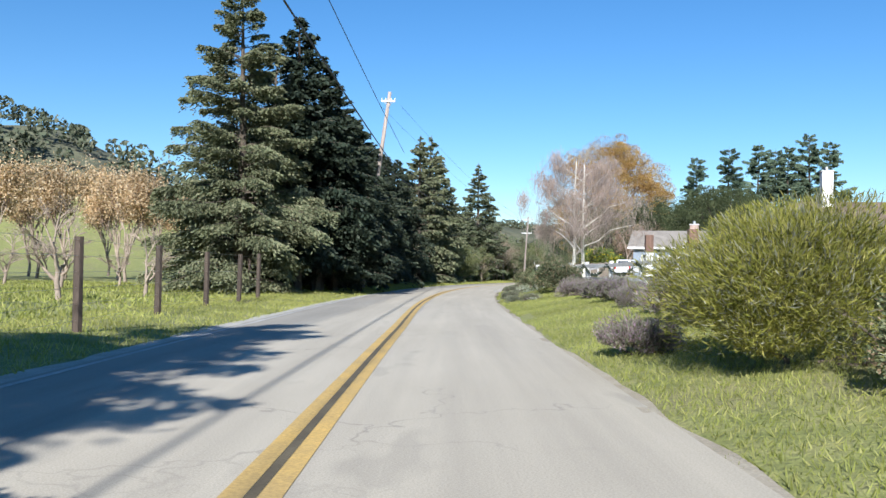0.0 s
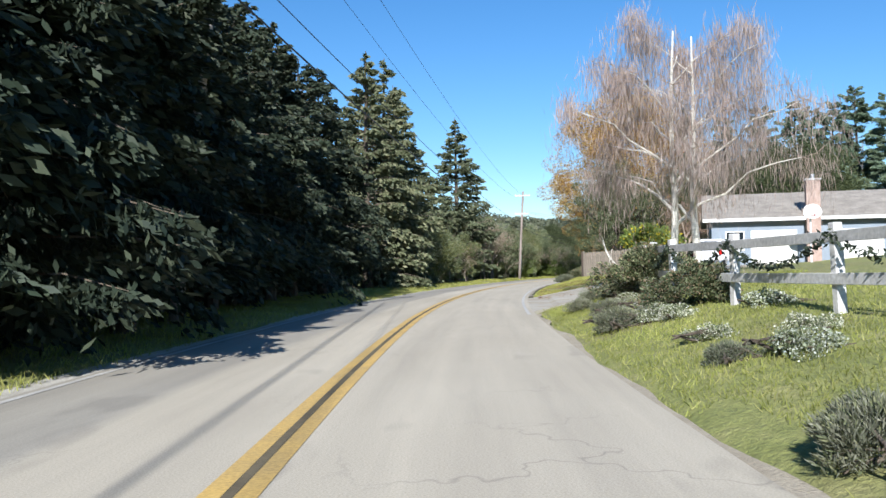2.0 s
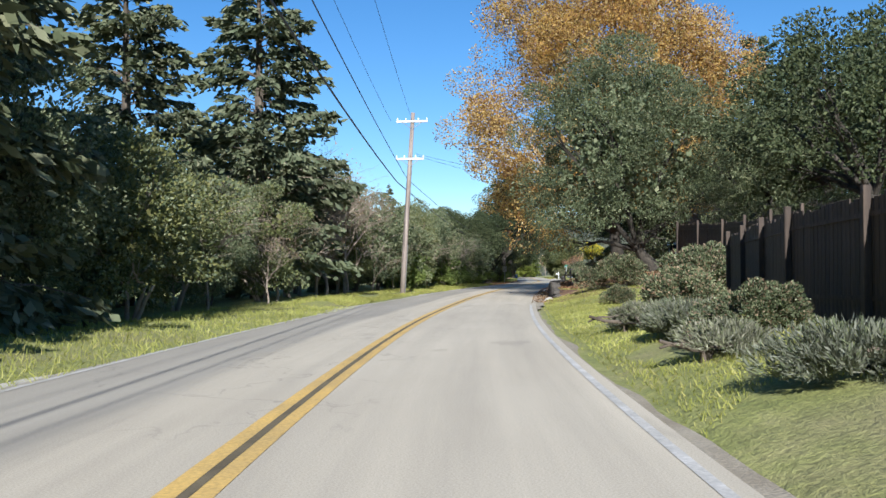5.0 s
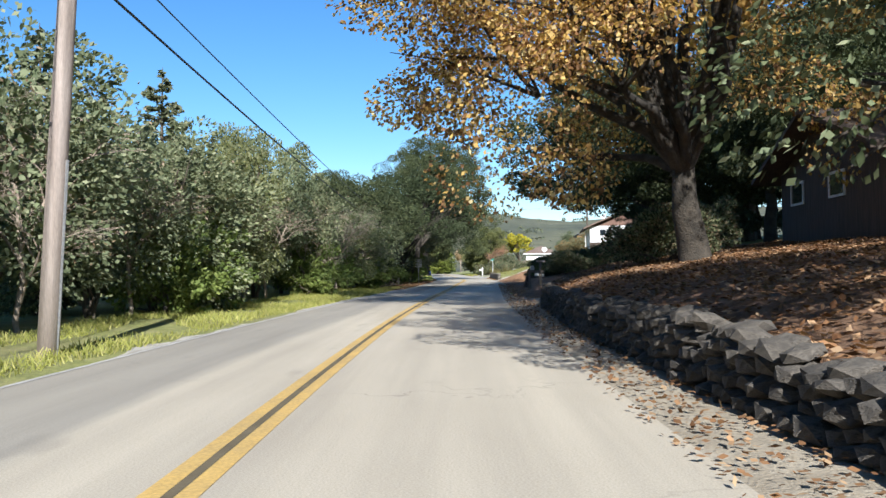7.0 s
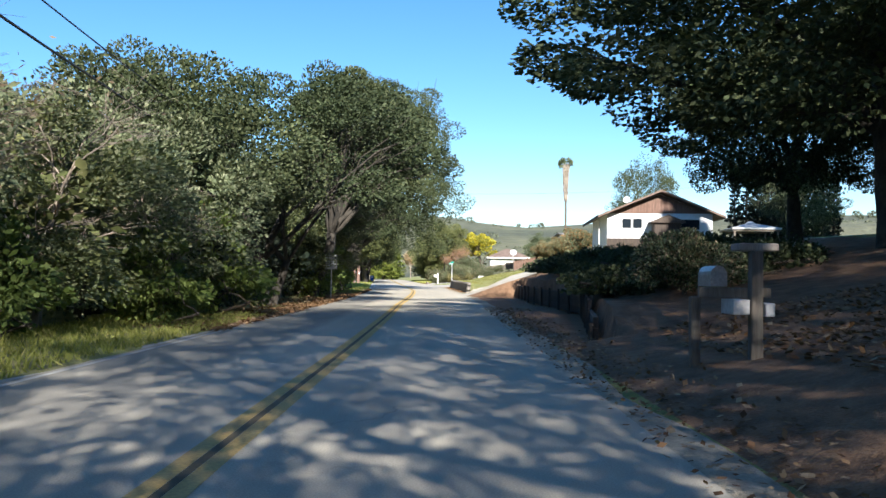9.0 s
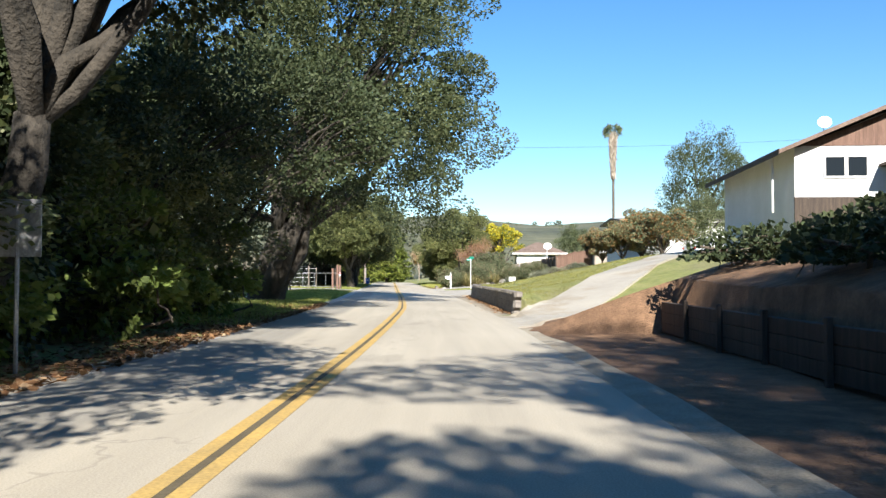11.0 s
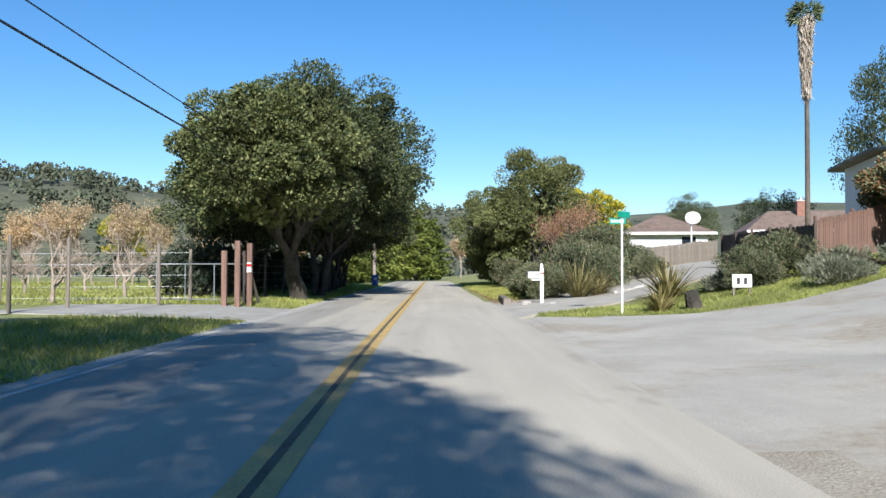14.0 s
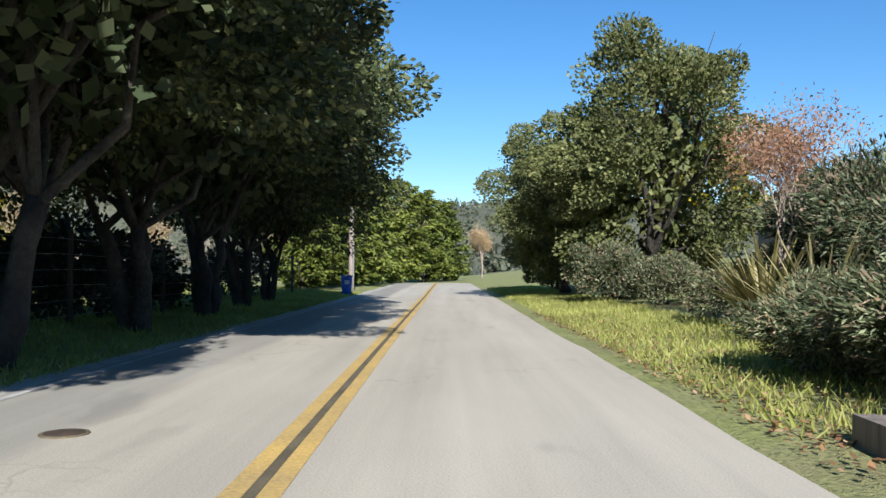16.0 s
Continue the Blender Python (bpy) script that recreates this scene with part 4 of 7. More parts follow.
plant_at(oak_tall, 211.5, -6.6, 1.0, 0)
ivy_oak = broadleaf("ivy_column", "dark ivy-clad trunk standing at the verge", 126, 7.6, (1.3, 1.3, 3.7), L_OAK, 16000, 60, 0.5, 0.25, (0.11, 0.08), M_BARK_OAK, 0.4, hollow=0.3, floor=-1.0, core=1200, limbs=3)
plant_at(ivy_oak, 212.6, -6.9, 1.0, 0)
plant_at(ivy_oak, 207.5, -8.6, 0.85, 90)
plant_at(oak_open, 222, -10.5, 0.85, 200)

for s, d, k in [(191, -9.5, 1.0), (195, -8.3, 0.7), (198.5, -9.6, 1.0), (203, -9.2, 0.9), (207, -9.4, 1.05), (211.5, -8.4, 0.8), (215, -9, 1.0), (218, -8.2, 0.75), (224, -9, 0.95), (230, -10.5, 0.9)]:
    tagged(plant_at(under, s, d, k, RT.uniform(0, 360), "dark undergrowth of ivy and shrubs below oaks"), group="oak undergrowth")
for s, d, k in [(190, -14, 0.9), (196, -13.5, 0.85), (201, -16, 1.0), (207, -14, 0.9), (213, -13.2, 0.85), (219, -14, 0.9), (225, -13.5, 0.75)]:
    tagged(plant_at(scrub_far, s, d, k, RT.uniform(0, 360)), group="scrub along the verge")

for s, d, k in [(133, -13, 1.3), (138, -13.5, 1.35), (143.5, -13, 1.25)]:
    tagged(plant_at(scrub_a, s, d, k, RT.uniform(0, 360)), group="scrub along the verge")

# great leaning oak whose limbs reach over the road
oak_big = broadleaf("live_oak", "great leaning live oak reaching over the road", 27, 18.5, (8.0, 9.0, 8.3), L_OAK, 150000, 330, 0.2, 0.8, (0.12, 0.07), M_BARK_OAK, 0.13, lean=(2.9, -2.6), limbs=20, floor=-0.78, core=3500, stems=4)
plant_at(oak_big, 242.3, -7.7, 1.0, 0, sink=0.2)

# sycamore over the leaf-covered bank
plane = broadleaf("sycamore_tree", "large sycamore with golden and rust-brown leaves", 31, 24.0, (10.2, 10.0, 11.6), L_GOLD, 185000, 480, 0.13, 0.45, (0.125, 0.088), M_BARK_OAK, 0.15, lean=(-1.4, -2.6), limbs=20, core=2600, hollow=0.4, extra=((L_RUST, 0.46),), bite=0.3, floor=-0.82)
plant_at(plane, 158.4, 7.8, 1.0, 0, sink=0.2)
oak_round = broadleaf("evergreen_oak", "rounded grey-green evergreen oak", 32, 12.0, (5.4, 5.4, 5.4), L_SCRUB, 80000, 120, 0.12, 0.32, (0.095, 0.052), M_BARK_OAK, 0.2, hollow=0.5, limbs=10, floor=-0.9, core=3500, lean=(-1.9, 0), extra=((L_OAK, 0.5),))
plant_at(oak_round, 137.4, 7.9, 0.98, 10, sink=0.2)
plant_at(oak_round, 146.5, 17.5, 0.85, -15, sink=0.2)
oak_bank = broadleaf("live_oak", "spreading dark live oak on a shaded bank", 33, 11.0, (6.2, 6.2, 4.5), L_OAK, 22000, 95, 0.26, 0.3, (0.15, 0.085), M_BARK_OAK, 0.2, hollow=0.5, limbs=12, floor=-0.6, core=900)
for s, d, k in [(136, 25, 1.1), (182, 21, 1.0), (170, 25, 1.2), (190, 24, 1.25), (181, 17.5, 1.15), (198, 22.0, 1.2), (206, 26, 1.2), (150, 26, 1.2), (130, 16, 1.0)]:
    tagged(plant_at(oak_bank, s, d, k, RT.uniform(0, 360), sink=0.2), group="oaks on the bank")

oak_shade = broadleaf("live_oak", "huge dark live oak shading the road and bank", 34, 13.5, (7.2, 7.2, 5.6), L_OAK, 110000, 190, 0.25, 0.42, (0.14, 0.08), M_BARK_OAK, 0.17, hollow=0.4, limbs=12, floor=-0.85, core=2200, lean=(-0.6, 0))
for s, d, k, a in [(189, 12.6, 1.34, 0), (205, 16.5, 0.75, 25), (173, 19, 0.85, -20)]:
    tagged(plant_at(oak_shade, s, d, k, a, sink=0.2, sz=1.0 if s == 189 else None), group="oaks on the bank")

# tall pines behind the houses
pine = conifer("pine_tree", "tall blue-green pine with layered boughs", 41, 28.0, 5.2, L_PINE, 60000, 0.06, (0.46, 0.14), 0.02, 0.6, None, 0.4)
for s, d, k in [(190, 19, 0.85), (197, 25, 0.93), (203, 31, 0.97), (200, 37, 0.92), (206, 42, 1.03), (212, 35, 0.95), (195, 45, 0.9)]:
    tagged(plant_at(pine, s, d, k, RT.uniform(0, 360)), group="pines behind the houses")
spire = conifer("cypress_tree", "slim dark cypress in a row", 42, 9.0, 0.9, L_FIR_SHADE, 9000, 0.03, (0.2, 0.07), 0.5, 0.5)
for k in range(10):
    tagged(plant_at(spire, 236 + k * 0.35, 25.8 + k * 1.15, 0.8 + 0.05 * (k % 3), k * 50), group="row of cypresses")

# trees beyond the crossing
# mostly dark oak leaves: shade behind the front laurel, put into colour
laurel = broadleaf("bay_laurel", "broad dense bay laurel with shade-darkened leaves and bare stems below", 51, 11.5, (5.2, 5.2, 5.0), L_OAK, 80000, 125, 0.2, 0.24, (0.13, 0.075), M_BARK_OAK, 0.2, stems=3, hollow=0.5, limbs=12, floor=-0.6, core=6500, extra=((L_LAUREL, 0.22),))
for s, d, k, a in [(296.3, -6.0, 1.0, 140), (298.5, -10.0, 0.8, 70), (302.8, -6.2, 0.97, 250), (308.8, -6.6, 0.95, 210), (314.5, -6.9, 0.88, 290), (319.8, -7.3, 0.76, 30)]:
    tagged(plant_at(laurel, s, d, k, a), group="laurels along the fence")
laurel_low = broadleaf("bay_laurel", "low spreading bay laurel leaning out over the gate", 57, 8.7, (3.6, 4.7, 3.3), L_LAUREL, 95000, 125, 0.24, 0.34, (0.13, 0.075), M_BARK_OAK, 0.2, hollow=0.5, limbs=12, floor=-0.5, core=4500, lean=(-0.4, -3.0), extra=((L_OAK, 0.2),))
tagged(plant_at(laurel_low, 290.0, -5.9, 1.0, 0), group="laurels along the fence")
yew_hedge = conifer("hedge_conifer", "yellow-green bushy conifer in a hedge row", 52, 8.0, 2.6, leaf_mat("needles_yellow_green", (0.06, 0.085, 0.015), (0.14, 0.17, 0.03), (0.22, 0.24, 0.05), 0.2), 7000, 0.02, (0.4, 0.13), 0.25, 0.6)
for s, d, k in [(336, -8.6, 0.85), (341, -9.0, 0.95), (346.5, -9.2, 1.05), (352, -8.4, 1.3), (358, -8.0, 1.4), (365, -8.0, 1.3), (373, -7.0, 1.4), (381, -5.2, 1.45), (389, -3.0, 1.4), (397, -0.5, 1.3)]:
    tagged(plant_at(yew_hedge, s, d, k, RT.uniform(0, 360)), group="conifer hedge")
right_oak = broadleaf("evergreen_oak", "tall evergreen oak leaning towards the road", 53, 10.8, (4.2, 4.4, 5.3), L_LAUREL, 46000, 95, 0.15, 0.3, (0.15, 0.08), M_BARK_OAK, 0.22, hollow=0.5, lean=(0.6, 0), limbs=10, floor=-1.0, core=2200)
plant_at(right_oak, 319, 7.6, 1.0, 0)
plant_at(right_oak, 325, 5.4, 0.8, 100)
plant_at(right_oak, 333, 6.2, 0.72, 200)
gold_small = broadleaf("golden_tree", "small tree with lemon-yellow leaves", 54, 7.0, (2.9, 2.9, 3.0), L_YELLOW, 8000, 50, 0.2, 0.15, (0.22, 0.15), None, 0.24, extra=((L_BRIGHT, 0.25),))
plant_at(gold_small, 342, 17.0, 1.25, 0)
red_tree = bare_tree("maple_tree", "small tree with thinning rust-red leaves", 55, 6.0, 0.75, M_BARK_PALE, 6, 0.09, 0.25, 0.0, M_TWIG, leaf_mat("leaves_rust_red", (0.27, 0.12, 0.07), (0.4, 0.22, 0.13), (0.48, 0.32, 0.2), 0.35), 2600, ls=(0.1, 0.06), kids=(3, 4))
plant_at(red_tree, 304, 7.2, 0.8, 0)
plant_at(red_tree, 310.5, 9.6, 1.0, 120)
palm_a = palm("fan_palm", "very tall fan palm with a skirt of dead fronds", 61, 19.4, 1.35, 0.34)
plant_at(palm_a, 320.4, 29.9, 1.0, 0)
palm_b = palm("fan_palm", "fan palm with a full green head", 62, 20.0, 3.4, 0.1)
for s, d, k in [(160, 82, 1.0), (165, 90, 0.95)]:
    plant_at(palm_b, s, d, k, 30)

# birches by the driveway
def birch_tree(name, label, seed, h):
    """White trunk to the top, rising side limbs, and curtains of hanging twigs."""
    rng = np.random.default_rng(seed)
    t = thing(name, label, "tree")
    spine = [np.array([0.25 * math.sin(2.2 * u) + 0.1 * math.sin(7 * u), 0.15 * math.sin(3 * u), h * u * 0.93 - (0.3 if u == 0 else 0)]) for u in np.linspace(0, 1, 9)]
    part("trunk", tube(bmesh.new(), spine, taper(0.19, 0.03, 9), 10), M_BIRCH, t, smooth=True)
    tw, tips = bmesh.new(), []
    for k in range(13):
        u = 0.24 + 0.66 * k / 12
        p = np.array([np.interp(u, np.linspace(0, 1, 9), [q[i] for q in spine]) for i in range(3)])
        az = k * 2.4 + rng.uniform(-0.4, 0.4)
        L = h * (0.58 - 0.38 * u) * rng.uniform(0.85, 1.2)
        e = p + L * np.array([math.cos(az) * 0.85, math.sin(az) * 0.85, 0.45])
        pts = limb(rng, p, e, 0.08, 6, 0.1)
        part("limb", tube(bmesh.new(), pts, taper(0.085 * (1.1 - u), 0.014, 6), 6, False), M_BIRCH, t, smooth=True)
        for j in range(7):
            q = np.array(pts[rng.integers(2, 6)])
            w = rng.normal(0, 1, 3)
            f = q + np.array([w[0] * 0.6, w[1] * 0.6, rng.uniform(-0.3, 0.6)]) * L * 0.35
            sub = limb(rng, q, f, -0.04, 4, 0.15)
            tube(tw, sub, taper(0.018, 0.006, 4), 4, False)
            tips += [np.array(x) for x in sub[1:]]
        tips += [np.array(x) for x in pts[2:]]
    tagged(part("twig_work", tw, M_BARK_PALE, t), kind="stuff")
    T = np.array(tips)
    n = 15000
    pos = T[rng.integers(0, len(T), n)] + rng.normal(0, 0.22, (n, 3))
    pos[:, 2] -= rng.exponential(0.55, n)
    quads("twig_curtain", sprays(rng, pos, np.tile([0, 0, -1.0], (n, 1)), 0.5, 0.016, 0.22), leaf_mat("catkins_brown", (0.28, 0.21, 0.19), (0.4, 0.32, 0.29), (0.52, 0.43, 0.4), 0.3), t, "curtain of fine reddish twigs")["kind"] = "stuff"
    return t


birch = birch_tree("birch_tree", "leafless white birch with hanging reddish twigs", 71, 10.5)
plant_at(birch, 71.6, 7.5, 1.05, 0)
plant_at(birch, 71.0, 8.6, 1.0, 130)
willow = bare_tree("willow_tree", "leafless brown weeping tree behind the drive", 72, 7.5, 0.8, M_BARK_PALE, 6, 0.14, 0.2, 0.7, M_TWIG, leaf_mat("dry_catkins", (0.16, 0.11, 0.07), (0.28, 0.2, 0.13), (0.36, 0.27, 0.18), 0.3), 5000, kids=(3, 5), ls=(0.2, 0.03))
for s, d, k in [(112, 13.0, 0.9), (118, 16, 0.95)]:
    if k:
        plant_at(willow, s, d, k, 0)

# ---------- built things ----------


def local(parts_parent, bm, name, mat, label="", smooth=False):
    return part(name, bm, mat, parts_parent, label, smooth)


def cyl(r0, r1, z0, z1, n=10, x=0.0, y=0.0):
    return tube(bmesh.new(), [(x, y, z0), (x, y, z1)], [r0, r1], n)


def utility_pole(s, d, h, arms, lean=0.0, turn=0.0, label="weathered wooden utility pole with crossarms"):
    t = thing("utility_pole", label, "utility pole", "poles along the road", place(s, d, 0, turn))
    bm = bmesh.new()
    tube(bm, [(lean * u * h, 0, h * u - (0.5 if u == 0 else 0)) for u in (0, 0.3, 0.6, 1)], [0.17, 0.155, 0.14, 0.115], 10)
    part("shaft", bm, M_POLE, t, smooth=True)
    for z, w in arms:
        x = lean * z
        part("crossarm", boxed(x - w / 2, -0.17, z - 0.06, x + w / 2, -0.05, z + 0.07, bevel=0.01), M_GREYWHITE, t)
        for k in (-0.47, -0.2, 0.2, 0.47):
            bm = tube(bmesh.new(), [(x + k * w, -0.11, z + 0.07), (x + k * w, -0.11, z + 0.13), (x + k * w, -0.11, z + 0.22)], [0.02, 0.05, 0.03], 7)
            part("insulator", bm, M_WHITE, t)
        for k in (-1, 1):
            bm = tube(bmesh.new(), [(x, -0.12, z - 0.45), (x + k * w * 0.3, -0.12, z - 0.06)], [0.018, 0.018], 5)
            part("brace", bm, M_METAL, t)
    part("conduit", tube(bmesh.new(), [(0.17, -0.02, 0), (0.16 + lean * 3, -0.02, 3.0)], [0.03, 0.03], 6), M_METAL, t)
    return t


utility_pole(57.6, -7.25, 13.4, [(12.75, 0.95)], 0.125)
utility_pole(142.8, -6.2, 10.9, [(10.35, 1.9), (8.1, 1.7)], 0.06)
utility_pole(256.0, -9.05, 10.6, [(9.9, 1.8)], 0.09)
utility_pole(338.0, -6.0, 9.3, [(9.0, 1.6)], 0.008)


def cable(a, b, sag, r, label="black overhead cable between poles"):
    pa, pb = (Vector((*at(p[0], p[1]), p[2])) for p in (a, b))
    pts = [pa.lerp(pb, u) - Vector((0, 0, sag * 4 * u * (1 - u))) for u in np.linspace(0, 1, 15)]
    tagged(part("cable", tube(bmesh.new(), pts, [r] * 15, 5), M_WIRE), label, "cable", "overhead cables")


for a, b, sag, r in [((-75, -4.9, 8.6), (57.6, -5.1, 8.4), 1.0, 0.028), ((57.6, -5.9, 8.4), (142.8, -6.5, 6.8), 0.9, 0.03), ((142.8, -6.5, 6.8), (256, -9.1, 6.7), 1.0, 0.03),
                     ((256, -9.1, 6.7), (338, -5.7, 6.3), 0.7, 0.03), ((-75, -4.4, 9.6), (57.6, -4.5, 9.4), 1.0, 0.014), ((57.6, -5.5, 9.0), (142.8, -5.9, 7.0), 0.7, 0.016), ((142.8, -5.9, 7.0), (256, -8.8, 7.2), 0.8, 0.018),
                     ((256, -8.8, 7.2), (338, -5.5, 6.8), 0.6, 0.02)]:
    cable(a, b, sag, r)
for a, b, sag in [((142.8, -5.4, 8.5), (165, 16, 7.0), 0.5), ((142.8, -5.4, 8.4), (158, 9.5, 6.5), 0.4), ((256, -8.6, 9.95), (262, 40, 12.5), 0.7), ((57.6, -4.8, 12.6), (142.8, -5.6, 10.5), 1.2), ((57.6, -6.2, 12.6), (142.8, -6.9, 10.5), 1.2)]:
    cable(a, b, sag, 0.009, "thin overhead service wire")

# ---- fences ----


def post_wire_fence(places, h, label, mat, wires=5, w=0.055):
    t = thing("wire_fence", label, "fence")
    tops = []
    for s, d in places:
        x, y = at(s, d)
        z = gz(s, d)
        hh = h * RT.uniform(0.95, 1.06)
        ln = RT.uniform(-0.03, 0.03)
        part("post", tube(bmesh.new(), [(x, y, z - 0.4), (x + ln, y, z + hh)], [w * 1.1, w], 7), mat, t)
        tops.append(Vector((x, y, z)))
    for k in range(wires):
        zz = h * (0.12 + 0.83 * k / (wires - 1))
        part("wire", tube(bmesh.new(), [p + Vector((0, 0, zz)) for p in tops], [0.004] * len(tops), 3), M_METAL, t)
    return t


post_wire_fence([(3, -6.2), (9.3, -6.4), (15.6, -6.7), (21.6, -7.3), (27.2, -7.7), (31.2, -7.7), (36, -8.2), (41, -10)], 1.78, "dark wooden posts strung with field wire", M_WOOD_DARK, 6, 0.085)
post_wire_fence([(250, -9.3), (256, -9.5), (260, -9.6), (263.2, -9.5), (265.5, -9.6), (268, -9.8), (271.4, -10.0)], 2.4, "tall dark deer-fence posts with wire", M_WOOD_DARK, 6, 0.07)
post_wire_fence([(271.4, -11.2), (274, -11.8), (277, -12.2), (280, -11.8), (282, -9.5)], 2.2, "weathered deer-fence posts with wire", M_WOOD_GREY, 6, 0.06)
post_wire_fence([(285, -7.2), (291, -7.6), (297, -7.8), (303, -7.8), (309, -7.9), (315, -8.0), (322, -8.0), (329, -8.0)], 1.9, "dark fence posts with wire under the laurels", M_WOOD_DARK, 6, 0.06)
post_wire_fence([(284, -9), (284, -16), (284, -24), (284, -34), (284, -48)], 2.0, "weathered orchard fence posts with wire", M_WOOD_GREY, 5, 0.06)

# gate of red-brown posts at the orchard
g = thing("orchard_gate", "red-brown timber gate posts with a wire gate", "gate", "", place(282.6, -6.7))
for x, y, h in ((-0.1, -0.5, 2.35), (0.05, 0.75, 2.3), (-0.55, -0.55, 2.0)):
    part("post", boxed(x - 0.09, y - 0.09, -0.4, x + 0.09, y + 0.09, h, bevel=0.012), M_WOOD_RED, g)
part("sign", boxed(-0.03, 0.62, 1.25, 0.13, 0.655, 1.6), M_WHITE, g, "small white notice")
part("sign_band", boxed(-0.03, 0.61, 1.45, 0.13, 0.619, 1.55), M_TAIL, g, "red band on the notice")
part("brace", tube(bmesh.new(), [(0.05, 0.8, 1.3), (0.1, 2.2, 0.05)], [0.06, 0.06], 6), M_WOOD_GREY, g)
for z in (0.25, 1.55):
    part("gate_rail", tube(bmesh.new(), [(-0.2, 0.9, z), (-3.6, 1.6, z)], [0.025, 0.025], 6), M_METAL, g)
for k in range(4):
    part("gate_bar", tube(bmesh.new(), [(-0.2 - 3.4 * k / 3, 0.9 + 0.7 * k / 3, 0.25), (-0.2 - 3.4 * k / 3, 0.9 + 0.7 * k / 3, 1.55)], [0.02, 0.02], 6), M_METAL, g)


def rail_fence(places, h, label):
    """Split posts with two flat rails between them and a garland line."""
    t = thing("rail_fence", label, "fence")
    P = []
    for s, d in places:
        x, y = at(s, d)
        P.append(Vector((x, y, gz(s, d))))
    for p in P:
        part("post", boxed(-0.07, -0.07, -0.4, 0.07, 0.07, h + 0.12, m=Matrix.Translation(p) @ pose(0, 0, 0, RT.uniform(-2, 2), RT.uniform(-2, 2), RT.uniform(0, 30)), bevel=0.012), M_GREYWHITE, t)
    for a, b in zip(P, P[1:]):
        for zz in (h * 0.42, h * 0.93):
            v = b - a
            m = Matrix.Translation(a + Vector((0, 0, zz))) @ v.to_track_quat('Y', 'Z').to_matrix().to_4x4()
            part("rail", boxed(-0.11, -0.05, -0.08, -0.07, v.length + 0.05, 0.08, m=m, bevel=0.006), M_GREYWHITE, t)
    return t


rail_fence([(8, 9.5), (13, 8.9), (18, 8.3), (22.5, 7.8), (27, 7.4), (31.5, 7.0), (36, 6.6), (40.5, 6.2), (45, 5.8), (49, 5.3), (52.5, 4.9), (56, 4.6), (59, 4.7), (62, 5.0)], 1.15, "weathered white rail fence draped with garland")
for (s, d) in ((31.5, 7.0), (27, 7.4)):
    t = thing("fence_post", "tall white post with a red-brown top beside the rail fence", "pillar", "pillars", place(s + 0.4, d + 0.35))
    part("shaft", boxed(-0.13, -0.13, -0.3, 0.13, 0.13, 1.45, bevel=0.01), M_WHITE, t)
    part("cap", boxed(-0.14, -0.14, 1.45, 0.14, 0.14, 2.1, bevel=0.012), M_WOOD_RED, t, "red-brown upper part")
for i in range(3, 12):
    fp = [(8, 9.5), (13, 8.9), (18, 8.3), (22.5, 7.8), (27, 7.4), (31.5, 7.0), (36, 6.6), (40.5, 6.2), (45, 5.8), (49, 5.3), (52.5, 4.9), (56, 4.6), (59, 4.7)]
    (s0, d0), (s1, d1) = fp[i], fp[i + 1]
    a, b = Vector((*at(s0, d0 - 0.16), gz(s0, d0) + 1.12)), Vector((*at(s1, d1 - 0.16), gz(s1, d1) + 1.12))
    rng = np.random.default_rng(i)
    u = rng.uniform(0, 1, 260)
    pos = np.array(a)[None] * (1 - u[:, None]) + np.array(b)[None] * u[:, None]
    pos[:, 2] -= 0.45 * 4 * u * (1 - u)
    pos += rng.normal(0, 0.035, pos.shape)
    tagged(quads("garland", sprays(rng, pos, rng.normal(0, 1, pos.shape), 0.1, 0.05), L_FIR_SHADE), "dark green garland looped along the rail fence", "garland", "garlands", "stuff")


def board_fence(places, h, label, mat, board=0.145, cap=True):
    """Upright boards, each its own piece, on posts and rails."""
    t = thing("board_fence", label, "fence")
    meshes = []
    for k in range(6):
        rr = random.Random(k + 31)
        bm = boxed(0.004, -0.011, 0.0, board - 0.006, 0.011, h + rr.uniform(-0.05, 0.05), bevel=0.003)
        me = bpy.data.meshes.new("board")
        bm.to_mesh(me)
        bm.free()
        me.materials.append(mat)
        meshes.append(me)
    for (s0, d0), (s1, d1) in zip(places, places[1:]):
        a, b = Vector((*at(s0, d0), 0)), Vector((*at(s1, d1), 0))
        L = (b - a).length
        n = max(1, int(L / board))
        ang = math.degrees(math.atan2(b.y - a.y, b.x - a.x))
        for i in range(n):
            u = i / n
            p = a.lerp(b, u)
            z = gz(s0 + (s1 - s0) * u, d0 + (d1 - d0) * u)
            o = new("board", RT.choice(meshes))
            o.parent = t
            o.matrix_basis = pose(p.x, p.y, z - 0.05, 0, RT.uniform(-0.6, 0.6), ang)
        z0, z1 = gz(s0, d0), gz(s1, d1)
        for zz in (0.35, h - 0.3):
            part("rail", tube(bmesh.new(), [(a.x, a.y, z0 + zz), (b.x, b.y, z1 + zz)], [0.04, 0.04], 4), mat, t)
        m = max(1, int(L / 2.4))
        for i in range(m + 1):
            p = a.lerp(b, i / m)
            z = z0 + (z1 - z0) * i / m
            part("post", boxed(-0.05, 0.012, -0.3, 0.05, 0.11, h + 0.06, m=pose(p.x, p.y, z, 0, 0, ang), bevel=0.008), mat, t)
    return t


